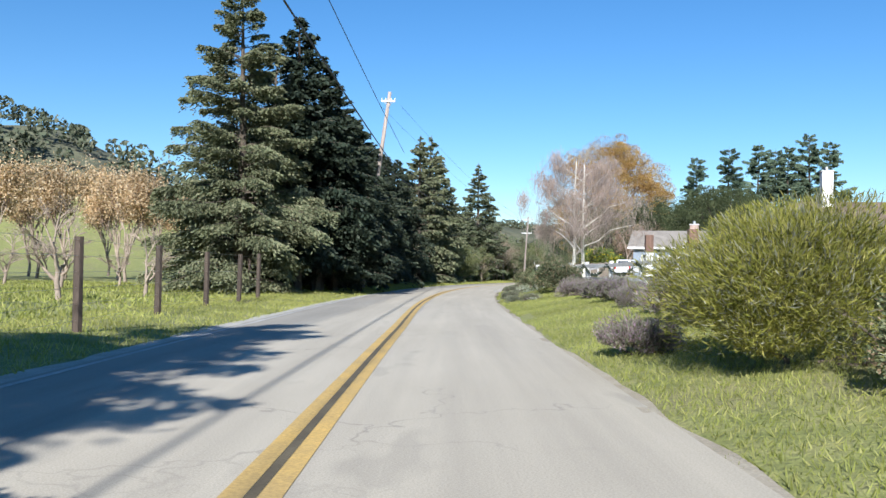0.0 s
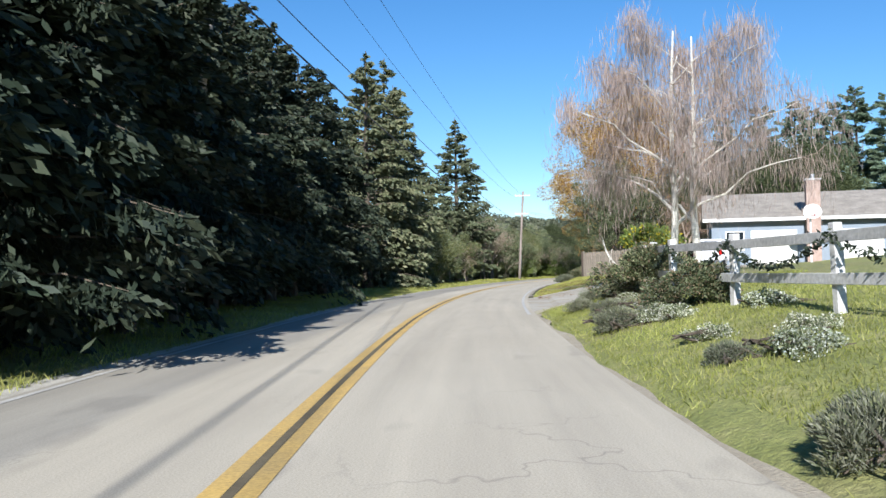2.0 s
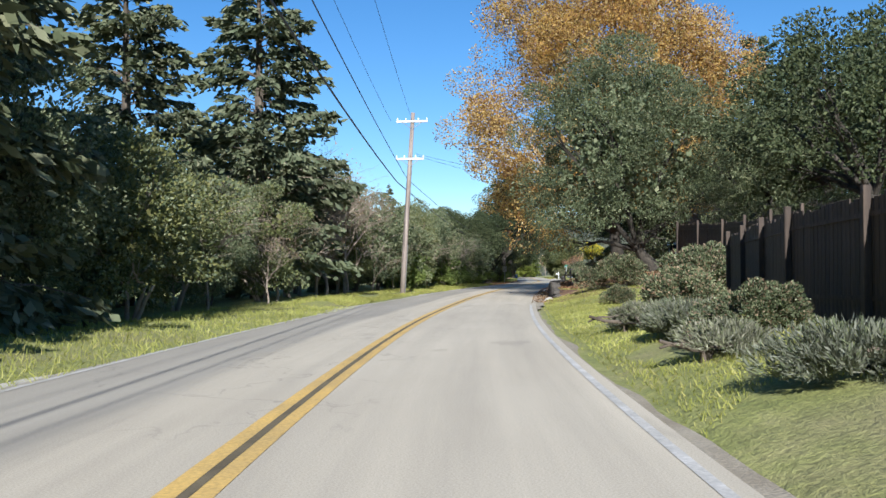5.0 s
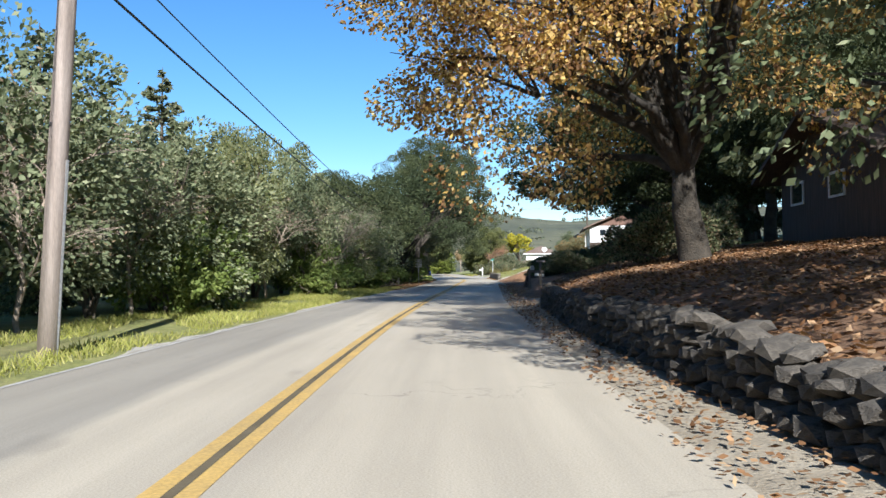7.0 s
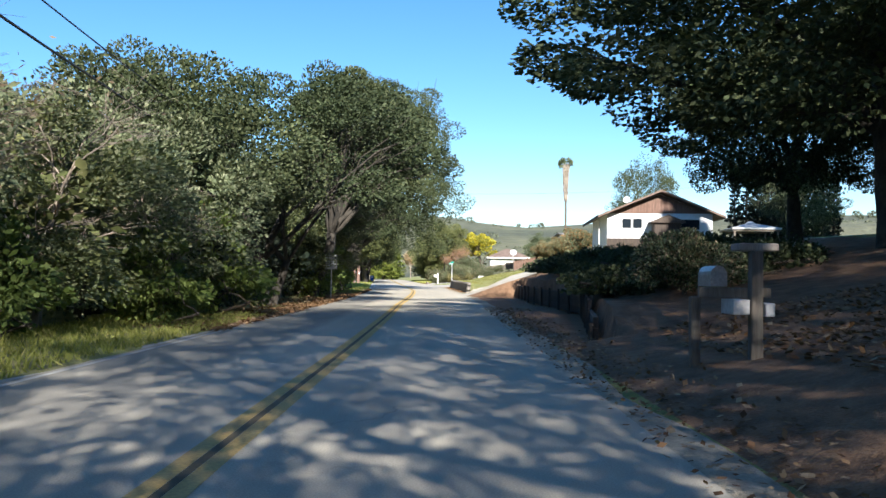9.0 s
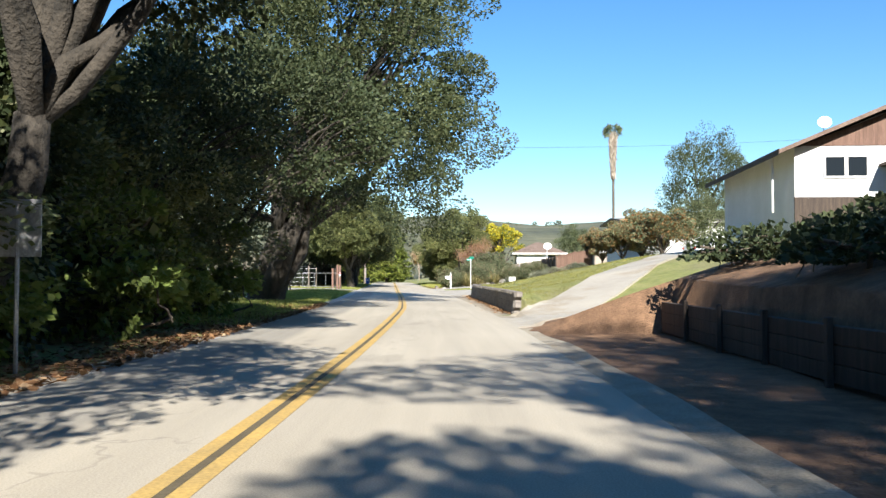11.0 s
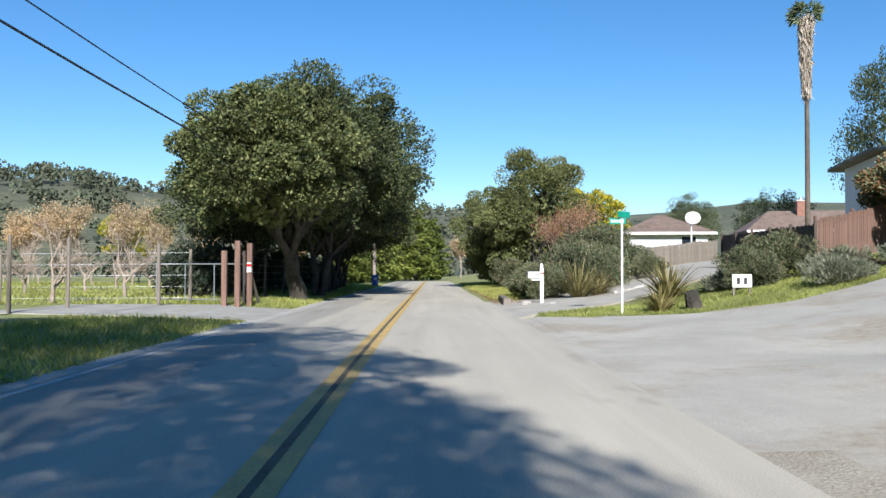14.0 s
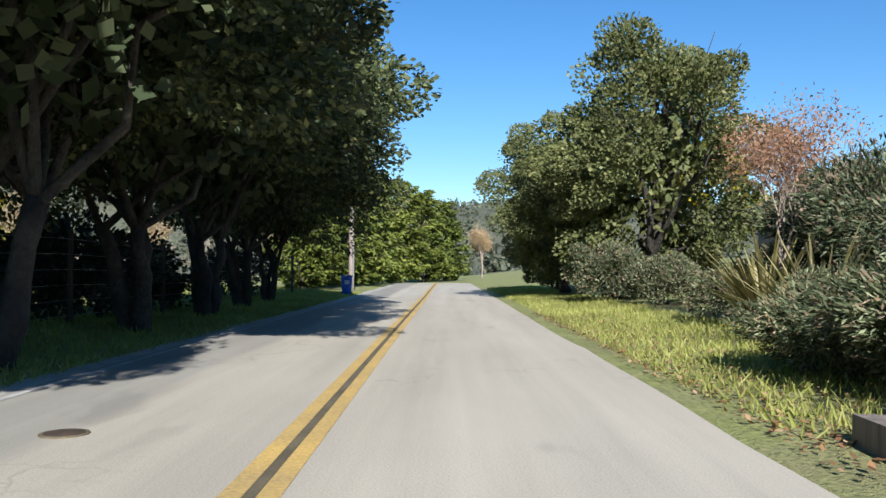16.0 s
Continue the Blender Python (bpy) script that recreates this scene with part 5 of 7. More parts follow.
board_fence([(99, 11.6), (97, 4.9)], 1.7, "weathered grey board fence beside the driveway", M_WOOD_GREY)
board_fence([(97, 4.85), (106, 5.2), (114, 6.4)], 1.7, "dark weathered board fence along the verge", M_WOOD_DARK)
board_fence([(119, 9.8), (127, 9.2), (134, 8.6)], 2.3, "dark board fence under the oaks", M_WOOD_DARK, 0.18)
board_fence([(311, 12.8), (315, 15.5), (320, 22.5)], 1.7, "weathered brown board fence beside the drive", M_WOOD_GREY)
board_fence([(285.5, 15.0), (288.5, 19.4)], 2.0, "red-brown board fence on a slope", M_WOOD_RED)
# same fence past the corner; darker wood stands for its shaded face
board_fence([(285.5, 15.0), (299, 15.9)], 1.8, "side of the slope board fence, its shade put into dark boards", M_WOOD_DARK)
rail_fence([(86.6, 8.5), (87.4, 9.3), (88.2, 10.1)], 1.05, "short white rail fence beside the drive")

# ---- walls ----
sw = tagged(new("stone_wall"), "dry-stacked dark fieldstone wall holding a leafy bank", "wall", kind="structure")
rock_meshes = []
for k in range(7):
    rr = random.Random(k + 5)
    bm = bmesh.new()
    bmesh.ops.create_icosphere(bm, subdivisions=1, radius=0.5)
    for v in bm.verts:
        v.co *= rr.uniform(0.8, 1.15)
        v.co.x = max(-0.42, min(0.42, v.co.x))
    me = bpy.data.meshes.new("stone")
    bm.to_mesh(me)
    bm.free()
    me.materials.append(M_STONE)
    rock_meshes.append(me)


def stone(parent, x, y, z, sx, sy, sz, turn, mat=None, name="stone"):
    o = new(name, RT.choice(rock_meshes))
    o.parent = parent
    o.matrix_basis = pose(x, y, z, RT.uniform(-14, 14), RT.uniform(-14, 14), turn + RT.uniform(-15, 15)) @ Matrix.Diagonal((sx, sy, sz, 1))
    return o


s = 132.4
while s < 169:
    z = 0.0
    w = RT.uniform(0.2, 0.36)
    top = 0.3 + 0.4 * min(1, (s - 132) / 5) - 0.1 * max(0, (s - 160) / 9)
    while z < top - 0.05:
        hgt = RT.uniform(0.12, 0.22)
        d = wall_d(STONE_WALL, min(max(s, 132.5), 168.9)) - 0.08 + z * 0.12 + RT.uniform(-0.06, 0.06)
        x, y = at(s + RT.uniform(-0.12, 0.12), d)
        stone(sw, x, y, z + hgt / 2, 0.55, w * 1.15, hgt * 1.2, head(s))
        z += hgt * 0.92
    s += w * 0.92

bw = tagged(new("block_wall"), "split-face concrete block retaining wall in four courses", "wall", kind="structure")
blk = []
for k in range(3):
    rr = random.Random(k + 50)
    bm = bmesh.new()
    pr = [(-0.205, 0.0), (0.205, 0.0), (0.205, -0.2), (0.11, -0.27), (-0.11, -0.27), (-0.205, -0.2)]
    lo = [bm.verts.new((x, y + (rr.uniform(-0.012, 0.012) if y else 0), 0.002)) for x, y in pr]
    hi = [bm.verts.new((x * 0.99, y + (rr.uniform(-0.012, 0.012) if y else 0), 0.176)) for x, y in pr]
    bm.faces.new(lo[::-1])
    bm.faces.new(hi)
    for i in range(6):
        bm.faces.new((lo[i], lo[(i + 1) % 6], hi[(i + 1) % 6], hi[i]))
    bmesh.ops.recalc_face_normals(bm, faces=bm.faces[:])
    me = bpy.data.meshes.new("block")
    bm.to_mesh(me)
    bm.free()
    me.materials.append(M_BLOCK)
    blk.append(me)
wl = [Vector((*at(s, d), 0)) for s, d in [(228.8 + 0.5 * k, wall_d(BLOCK_WALL, 228.8 + 0.5 * k)) for k in range(77)]]
acc = [0.0]
for a, b in zip(wl, wl[1:]):
    acc.append(acc[-1] + (b - a).length)
rest = bmesh.new()
for course in range(5):
    L = 0.0 if course % 2 == 0 else 0.21
    while L < acc[-1] - 0.5:
        i = int(np.searchsorted(acc, L, side="right") - 1)
        a, b = wl[i], wl[i + 1]
        p = a.lerp(b, (L - acc[i]) / (acc[i + 1] - acc[i]))
        ang = math.degrees(math.atan2(b.y - a.y, b.x - a.x))
        nrm = Vector((-(b - a).y, (b - a).x, 0)).normalized()
        p = p + nrm * (0.2 - 0.02 * course)
        m = pose(p.x, p.y, 0.01 + 0.178 * course - 0.1, 0, 0, ang + 180 + RT.uniform(-1.2, 1.2))
        if L < 26.0:
            o = new("block", RT.choice(blk))
            o.parent = bw
            o.matrix_basis = m
        else:
            n0 = len(rest.verts)
            rest.from_mesh(RT.choice(blk))
            rest.verts.ensure_lookup_table()
            bmesh.ops.transform(rest, matrix=m, verts=rest.verts[n0:])
        L += 0.42
tagged(part("far_blocks", rest, M_BLOCK, bw), kind="stuff")
tw = tagged(new("timber_wall"), "low dark timber retaining wall below an ivy bank", "wall", kind="structure")
s = 184.0
while s < 220:
    a, b = Vector((*at(s, wall_d(TIMBER_WALL, s)), 0)), Vector((*at(min(s + 2.4, 220), wall_d(TIMBER_WALL, min(s + 2.4, 220))), 0))
    ang = math.degrees(math.atan2(b.y - a.y, b.x - a.x))
    top = 0.72 * min(1, 0.35 + (s - 184) / 8)
    for z in (0.0, 0.24, 0.48):
        if z < top:
            part("sleeper", boxed(0.004, -0.06, z + 0.003, (b - a).length - 0.006, 0.06, z + 0.237, m=pose(a.x, a.y, 0, 0, 0, ang), bevel=0.012), M_WOOD_DARK, tw)
    part("stake", boxed(-0.05, 0.065, -0.3, 0.05, 0.15, top + 0.1, m=pose(a.x, a.y, 0, 0, 0, ang), bevel=0.01), M_WOOD_DARK, tw)
    s += 2.4

# ---- houses ----


def gable_house(m, w, l, eave, ridge, wall, roof, label, openings=(), name="house", over=0.5, base=1.5, gable=None, chimney=None, chim_mat=None, hip=0.0, trim=None):
    """Ridge along local x. w: along x, l: along y; the front is y = 0, its left end x = 0. openings: (side, from, to, bottom, top, kind)."""
    t = thing(name, label, "house", "", m)
    th = 0.2
    part("wall", boxed(0, 0, -base, w, th, eave), wall, t)
    part("wall", boxed(0, l - th, -base, w, l, eave), wall, t)
    for x in (0, w - th):
        bm = bmesh.new()
        pts = [(th, -base), (l - th, -base), (l - th, eave), (l / 2, ridge - 0.12 if not hip else eave), (th, eave)]
        va = [bm.verts.new((x, y, z)) for y, z in pts]
        vb = [bm.verts.new((x + th, y, z)) for y, z in pts]
        bm.faces.new(va)
        bm.faces.new(vb[::-1])
        for i in range(5):
            bm.faces.new((va[i], vb[i], vb[(i + 1) % 5], va[(i + 1) % 5]))
        bmesh.ops.recalc_face_normals(bm, faces=bm.faces[:])
        part("wall", bm, gable or wall, t)
    k = (ridge - eave) / (l / 2)
    for sgn in (0, 1):
        bm = bmesh.new()
        y0 = -over if sgn == 0 else l + over
        z0 = eave - k * over
        pts = [(-over, y0, z0), (w + over, y0, z0), (w + over - hip, l / 2, ridge), (-over + hip, l / 2, ridge)]
        lo = [bm.verts.new(p) for p in pts]
        hi = [bm.verts.new((p[0], p[1], p[2] + 0.16)) for p in pts]
        bm.faces.new(lo)
        bm.faces.new(hi[::-1])
        for i in range(4):
            bm.faces.new((lo[i], hi[i], hi[(i + 1) % 4], lo[(i + 1) % 4]))
        bmesh.ops.recalc_face_normals(bm, faces=bm.faces[:])
        part("roof", bm, roof, t)
        yy = (y0 - 0.03, y0 - 0.004) if sgn == 0 else (y0 + 0.004, y0 + 0.03)
        part("fascia", boxed(-over, yy[0], z0 - 0.05, w + over, yy[1], z0 + 0.18), trim or M_WHITE, t)
    if hip:
        for x, e in ((-over, hip), (w + over, -hip)):
            bm = bmesh.new()
            z0 = eave - k * over
            pts = [(x, -over, z0 + 0.01), (x, l + over, z0 + 0.01), (x + e, l / 2, ridge + 0.01)]
            lo = [bm.verts.new(p) for p in pts]
            hi = [bm.verts.new((p[0], p[1], p[2] + 0.16)) for p in pts]
            bm.faces.new(lo)
            bm.faces.new(hi[::-1])
            for i in range(3):
                bm.faces.new((lo[i], hi[i], hi[(i + 1) % 3], lo[(i + 1) % 3]))
            bmesh.ops.recalc_face_normals(bm, faces=bm.faces[:])
            part("roof", bm, roof, t)
    for side, a, b, z0, z1, kind in openings:
        if side == "front":
            mm = Matrix.Translation((a, 0, 0))
        else:
            mm = Matrix.Translation((0, 0, 0)) @ Matrix.Rotation(radians(-90), 4, 'Z') @ Matrix.Translation((-b, 0, 0))
        ww = b - a
        if kind == "garage":
            dd = part("garage_door", boxed(0, -0.03, z0, ww, 0.0, z1, m=mm), M_WHITE, t)
            for i in range(4):
                zz = z0 + (z1 - z0) * i / 4
                part("door_panel", boxed(0.06, -0.05, zz + 0.04, ww - 0.06, -0.032, zz + (z1 - z0) / 4 - 0.04, m=mm, bevel=0.008), M_WHITE, dd)
        elif kind == "door":
            part("door", boxed(0, -0.04, z0, ww, -0.002, z1, m=mm), M_WOOD_DARK, t)
        else:
            wn_ = part("window", boxed(0, -0.02, z0, ww, -0.003, z1, m=mm), M_GLASS, t)
            for x0, x1, q0, q1 in ((-0.08, 0, z0 - 0.08, z1 + 0.08), (ww, ww + 0.08, z0 - 0.08, z1 + 0.08), (0, ww, z1, z1 + 0.08), (0, ww, z0 - 0.08, z0)):
                part("frame", boxed(x0, -0.06, q0, x1, -0.003, q1, m=mm), M_WHITE, wn_)
            nb = max(1, int(ww / 0.9))
            for i in range(1, nb):
                part("mullion", boxed(ww * i / nb - 0.03, -0.05, z0, ww * i / nb + 0.03, -0.021, z1, m=mm), M_WHITE, wn_)
    if chimney:
        x, y, top = chimney
        ch = part("chimney", boxed(x - 0.45, y - 0.45, -0.3 if y < 0 else eave - 0.5, x + 0.45, y + 0.45, top, bevel=0.02), chim_mat or M_BRICK, t)
        part("chimney_cap", boxed(x - 0.52, y - 0.52, top, x + 0.52, y + 0.52, top + 0.12, bevel=0.02), M_GREYWHITE, ch)
        part("flue", cyl(0.14, 0.14, top + 0.12, top + 0.45, 9, x, y), M_METAL, ch)
    return t


def house_at(s, d, turn, z):
    x, y = at(s, d)
    return pose(x, y, z, 0, 0, head(s) + turn)


gable_house(house_at(73, 22.5, -2, 2.8), 24, 11, 2.9, 5.2, M_SIDING_GREEN, M_ROOF_BROWN, "low grey-green ranch house with brown shingle roof",
            [("front", 3, 4.2, 0.9, 2.3, "window"), ("front", 5, 9.4, 0.7, 2.4, "window"), ("front", 12, 16, 0.7, 2.4, "window")], over=0.9, chimney=(6.5, 4.5, 7.8), chim_mat=M_STUCCO_WHITE, hip=5.5, trim=M_TAN)
gable_house(house_at(100, 13.8, -6, 1.4), 22, 10, 3.3, 5.2, M_SIDING_BLUE, M_ROOF_GREY, "blue-grey ranch house with white garage door",
            [("front", 2.6, 5.6, 0.0, 2.4, "garage"), ("front", 8.2, 11.0, 0.0, 2.4, "garage"), ("front", 1.0, 2.1, 1.1, 2.3, "window"), ("front", 13, 16, 0.9, 2.3, "window"), ("left", 2.0, 3.4, 1.2, 2.5, "window"), ("left", 6.0, 7.0, 1.5, 2.5, "window")], over=0.6, chimney=(6.6, -0.3, 5.7), chim_mat=M_CHIMNEY)
gable_house(house_at(154.5, 12.3, -2, 1.9), 9, 9.5, 3.0, 4.6, M_WOOD_DARK, M_WOOD_DARK, "dark timber cabin shaded by oaks",
            [("front", 1.2, 2.4, 1.3, 2.3, "window"), ("left", 3.2, 4.4, 1.75, 2.45, "window"), ("left", 7.0, 8.2, 1.75, 2.45, "window")], over=0.9, trim=M_WOOD_DARK)
# white house: its gable looks back along the road
x0_, y0_ = at(232, 14.0)
hm = pose(x0_, y0_, 4.25, 0, 0, head(232) - 7) @ Matrix.Diagonal((0.92, 0.92, 0.97, 1))
gh = gable_house(hm @ Matrix.Translation((0, 0, 0)) @ pose(8.8, 0, 0, 0, 0, 90), 12, 8.8, 2.1, 3.85, M_STUCCO_WHITE, M_ROOF_BROWN, "white stucco house with wide gable and dark trim",
                 [("left", 5.9, 6.65, 0.95, 1.7, "window"), ("left", 6.8, 7.55, 0.95, 1.7, "window"), ("left", 1.1, 2.6, 0.85, 1.65, "window")], over=0.85, trim=M_WOOD_DARK, base=3.4)
GI = pose(8.8, 0, 0, 0, 0, 90).inverted()


def prism(pts, y0, y1, m):
    """A flat outline (x, z) given thickness from y0 to y1."""
    bm = bmesh.new()
    a = [bm.verts.new(m @ Vector((x, y0, z))) for x, z in pts]
    b = [bm.verts.new(m @ Vector((x, y1, z))) for x, z in pts]
    bm.faces.new(a)
    bm.faces.new(b[::-1])
    n = len(pts)
    for i in range(n):
        bm.faces.new((a[i], b[i], b[(i + 1) % n], a[(i + 1) % n]))
    bmesh.ops.recalc_face_normals(bm, faces=bm.faces[:])
    return bm


part("gable_panel", prism([(0.25, 2.15), (8.55, 2.15), (4.4, 3.68)], -0.04, -0.004, GI), M_WOOD_RED, gh, "red-brown boarded gable")
part("base_band", boxed(-0.03, -0.08, -3.4, 8.83, -0.004, 0.12, m=GI), M_WOOD_DARK, gh, "dark skirting below the white wall")
part("porch", boxed(3.7, -1.5, -3.0, 5.9, -0.09, 1.3, m=GI, bevel=0.01), M_WOOD_DARK, gh, "dark boarded entry porch")
part("porch_roof", prism([(3.4, 1.31), (6.2, 1.31), (6.2, 1.41), (4.8, 1.95), (3.4, 1.41)], -1.75, -0.02, GI), M_WOOD_DARK, gh)
part("downpipe", tube(bmesh.new(), [tuple(GI @ Vector((-0.55, 1.2, z))) for z in (-0.4, 1.0, 1.9)], [0.05, 0.05, 0.05], 7), M_WHITE, gh)
dish = part("satellite_dish", tube(bmesh.new(), [tuple(GI @ Vector(p)) for p in ((1.9, 2.0, 3.3), (1.9, 1.9, 3.36), (1.88, 1.82, 3.4))], [0.06, 0.2, 0.3], 14), M_WHITE, gh, "small white dish on the roof edge")
part("mast", tube(bmesh.new(), [tuple(GI @ Vector((1.9, 2.0, z))) for z in (2.6, 3.3)], [0.025, 0.025], 6), M_METAL, dish)
gz_ = thing("gazebo", "small open gazebo with pale canopy beside the house", "gazebo", "", hm @ Matrix.Translation((12.6, 2.5, -0.6)))
for x in (-1.8, 1.8):
    for y in (-1.8, 1.8):
        part("post", boxed(x - 0.06, y - 0.06, -2.6, x + 0.06, y + 0.06, 1.5, bevel=0.008), M_WOOD_GREY, gz_)
for y in (-1.86, 1.86):
    part("beam", boxed(-2.0, y - 0.04, 1.42, 2.0, y + 0.04, 1.56), M_WOOD_GREY, gz_)
part("canopy", tube(bmesh.new(), [(0, 0, 1.57), (0, 0, 1.68), (0, 0, 2.12), (0, 0, 2.3)], [2.9, 2.9, 0.5, 0.25], 4), M_GREYWHITE, gz_)
gable_house(house_at(327, 17.0, -6, 2.3), 6.8, 8, 2.6, 4.1, M_STUCCO_WHITE, M_ROOF_BROWN, "white and tan house with brown hipped roof",
            [("front", 4.6, 5.8, 1.0, 2.1, "window"), ("left", 3, 4, 1.0, 2.1, "window")], over=0.7, hip=3.8, gable=M_TAN)
gable_house(house_at(332, 30, -10, 2.6), 18, 9, 2.8, 4.6, M_TAN, M_ROOF_BROWN, "tan house with brown roof and brick chimney", [("front", 2, 4, 0.8, 2.1, "window"), ("front", 7, 12, 0.0, 2.3, "garage")], over=0.8, hip=3.0, chimney=(5, 3.5, 5.6))
gable_house(house_at(294, 24.6, 0, 4.8), 12, 9, 2.7, 3.2, M_STUCCO_WHITE, M_ROOF_GREY, "flat pale house on the slope", [("front", 0.8, 1.9, 0.7, 1.7, "window"), ("front", 5, 8, 0.8, 2.1, "window")], over=0.7, base=3.6)
gable_house(house_at(405, 60, 0, 1.5), 14, 9, 3.0, 4.6, M_STUCCO_WHITE, M_ROOF_BROWN, "far pale house among trees", [("front", 2, 5, 1.0, 2.2, "window")], over=0.5)

# ---- vehicles ----


def vehicle(m, paint, label, kind="suv"):
    t = thing("car", label, "car", "parked cars", m)
    L, W = 4.6, 1.82
    if kind == "suv":
        low = [(0.0, 0.35), (0.0, 0.95), (0.35, 1.02), (3.45, 1.0), (4.4, 0.88), (4.6, 0.7), (4.6, 0.35)]
        cab = [(0.08, 1.0), (0.22, 1.66), (0.5, 1.74), (2.4, 1.72), (3.35, 1.02)]
    elif kind == "truck":
        low = [(0.0, 0.5), (0.0, 1.05), (2.0, 1.05), (4.6, 1.05), (5.2, 0.95), (5.3, 0.55)]
        cab = [(1.75, 1.05), (1.85, 1.72), (2.0, 1.78), (3.3, 1.76), (4.05, 1.07)]
    else:
        low = [(0.0, 0.3), (0.0, 0.8), (0.5, 0.92), (3.3, 0.92), (4.4, 0.75), (4.55, 0.3)]
        cab = [(0.35, 0.92), (0.95, 1.4), (1.3, 1.44), (2.3, 1.42), (3.2, 0.94)]
    for nm, prof, w, mt in (("body", low, W, paint), ("cabin", cab, W * 0.86, paint)):
        bm = bmesh.new()
        a = [bm.verts.new((-w / 2, y, z)) for y, z in prof]
        b = [bm.verts.new((w / 2, y, z)) for y, z in prof]
        bm.faces.new(a)
        bm.faces.new(b[::-1])
        for i in range(len(prof)):
            bm.faces.new((a[i], b[i], b[(i + 1) % len(prof)], a[(i + 1) % len(prof)]))
        bmesh.ops.recalc_face_normals(bm, faces=bm.faces[:])
        bmesh.ops.bevel(bm, geom=bm.edges[:], offset=0.06, segments=2, affect='EDGES')
        part(nm, bm, mt, t, smooth=False)
    # glazing, set just proud of the cabin
    cy = [p[0] for p in cab]
    zb, zt = cab[0][1] + 0.1, max(p[1] for p in cab) - 0.13
    for sg in (-1, 1):
        x = sg * (W * 0.43 + 0.004)
        bm = bmesh.new()
        pts = [(cy[1] + 0.12, zb), (cy[3] + 0.45, zb), (cy[3] - 0.05, zt), (cy[1] + 0.2, zt)]
        va = [bm.verts.new((x, y, z)) for y, z in pts]
        vb = [bm.verts.new((x + sg * 0.012, y, z)) for y, z in pts]
        bm.faces.new(va)
        bm.faces.new(vb[::-1])
        for i in range(4):
            bm.faces.new((va[i], vb[i], vb[(i + 1) % 4], va[(i + 1) % 4]))
        bmesh.ops.recalc_face_normals(bm, faces=bm.faces[:])
        part("side_window", bm, M_GLASS, t)
    (ya, za), (yb, zb2) = cab[0], cab[1]
    bm = bmesh.new()
    q = [(-0.62, 0.2), (0.62, 0.2), (0.56, 0.88), (-0.56, 0.88)]
    va = [bm.verts.new((x, ya + (yb - ya) * u - 0.012, za + (zb2 - za) * u)) for x, u in q]
    vb = [bm.verts.new((x, ya + (yb - ya) * u + 0.03, za + (zb2 - za) * u)) for x, u in q]
    bm.faces.new(va)
    bm.faces.new(vb[::-1])
    for i in range(4):
        bm.faces.new((va[i], vb[i], vb[(i + 1) % 4], va[(i + 1) % 4]))
    bmesh.ops.recalc_face_normals(bm, faces=bm.faces[:])
    part("rear_window", bm, M_GLASS, t)
    for sg in (-1, 1):
        part("tail_light", boxed(sg * 0.8 - 0.09, -0.03, 0.72, sg * 0.8 + 0.09, 0.03, 1.12 if kind == "suv" else 0.9, bevel=0.01), M_TAIL, t)
    part("bumper", boxed(-0.85, -0.1, 0.36, 0.85, 0.04, 0.56, bevel=0.03), paint if kind != "truck" else M_METAL, t)
    ends = (0.85, 3.75) if kind != "truck" else (1.0, 4.4)
    for y in ends:
        for sg in (-1, 1):
            x = sg * (W / 2 - 0.1)
            wh = part("wheel", tube(bmesh.new(), [(x - 0.11, y, 0.33), (x - 0.09, y, 0.33), (x + 0.09, y, 0.33), (x + 0.11, y, 0.33)], [0.28, 0.33, 0.33, 0.28], 16), M_RUBBER, t)
            part("rim", tube(bmesh.new(), [(x + sg * 0.105, y, 0.33), (x + sg * 0.125, y, 0.33)], [0.2, 0.18], 12), M_METAL, wh)
    return t


vehicle(place(93, 12.6, 0.05, -24), M_CAR_WHITE, "white sport utility vehicle parked on the driveway")
vehicle(place(92, 24.0, 0.05, -60), M_CAR_SILVER, "silver car parked before the house", "sedan")
vehicle(place(268, 22.5, 0.05, -75), M_CAR_WHITE, "white pickup truck parked on the slope", "truck")

# ---- small things ----


def hoop(m, label, round_board=True, h=3.05):
    t = thing("basketball_hoop", label, "basketball hoop", "", m)
    part("pole", cyl(0.06, 0.06, -0.2, h - 0.1, 9), M_WHITE_METAL, t)
    if round_board:
        bm = tube(bmesh.new(), [(0, -0.32, h + 0.25), (0, -0.36, h + 0.25)], [0.62, 0.62], 20)
        bmesh.ops.scale(bm, vec=(1, 1, 0.78), verts=bm.verts, space=Matrix.Translation((0, 0, -h - 0.25)))
    else:
        bm = boxed(-0.7, -0.36, h - 0.15, 0.7, -0.32, h + 0.75)
    part("backboard", bm, M_WHITE, t)
    ring = [(0.23 * math.cos(a), -0.6 + 0.23 * math.sin(a), h) for a in np.linspace(0, 2 * math.pi, 17)]
    part("rim", tube(bmesh.new(), ring, [0.012] * 17, 5), M_TAIL, t)
    part("arm", tube(bmesh.new(), [(0, 0, h - 0.15), (0, -0.32, h + 0.15)], [0.035, 0.035], 6), M_BLACK, t)
    return t


hoop(place(96, 19.5, 0, 8), "white rounded basketball backboard on a pole by a garage")
hoop(place(92, 28, 0, 10), "dark-framed basketball hoop on a pole", False)
hoop(place(318.5, 20.0, 0.2, 4), "white rounded basketball backboard beside a drive")

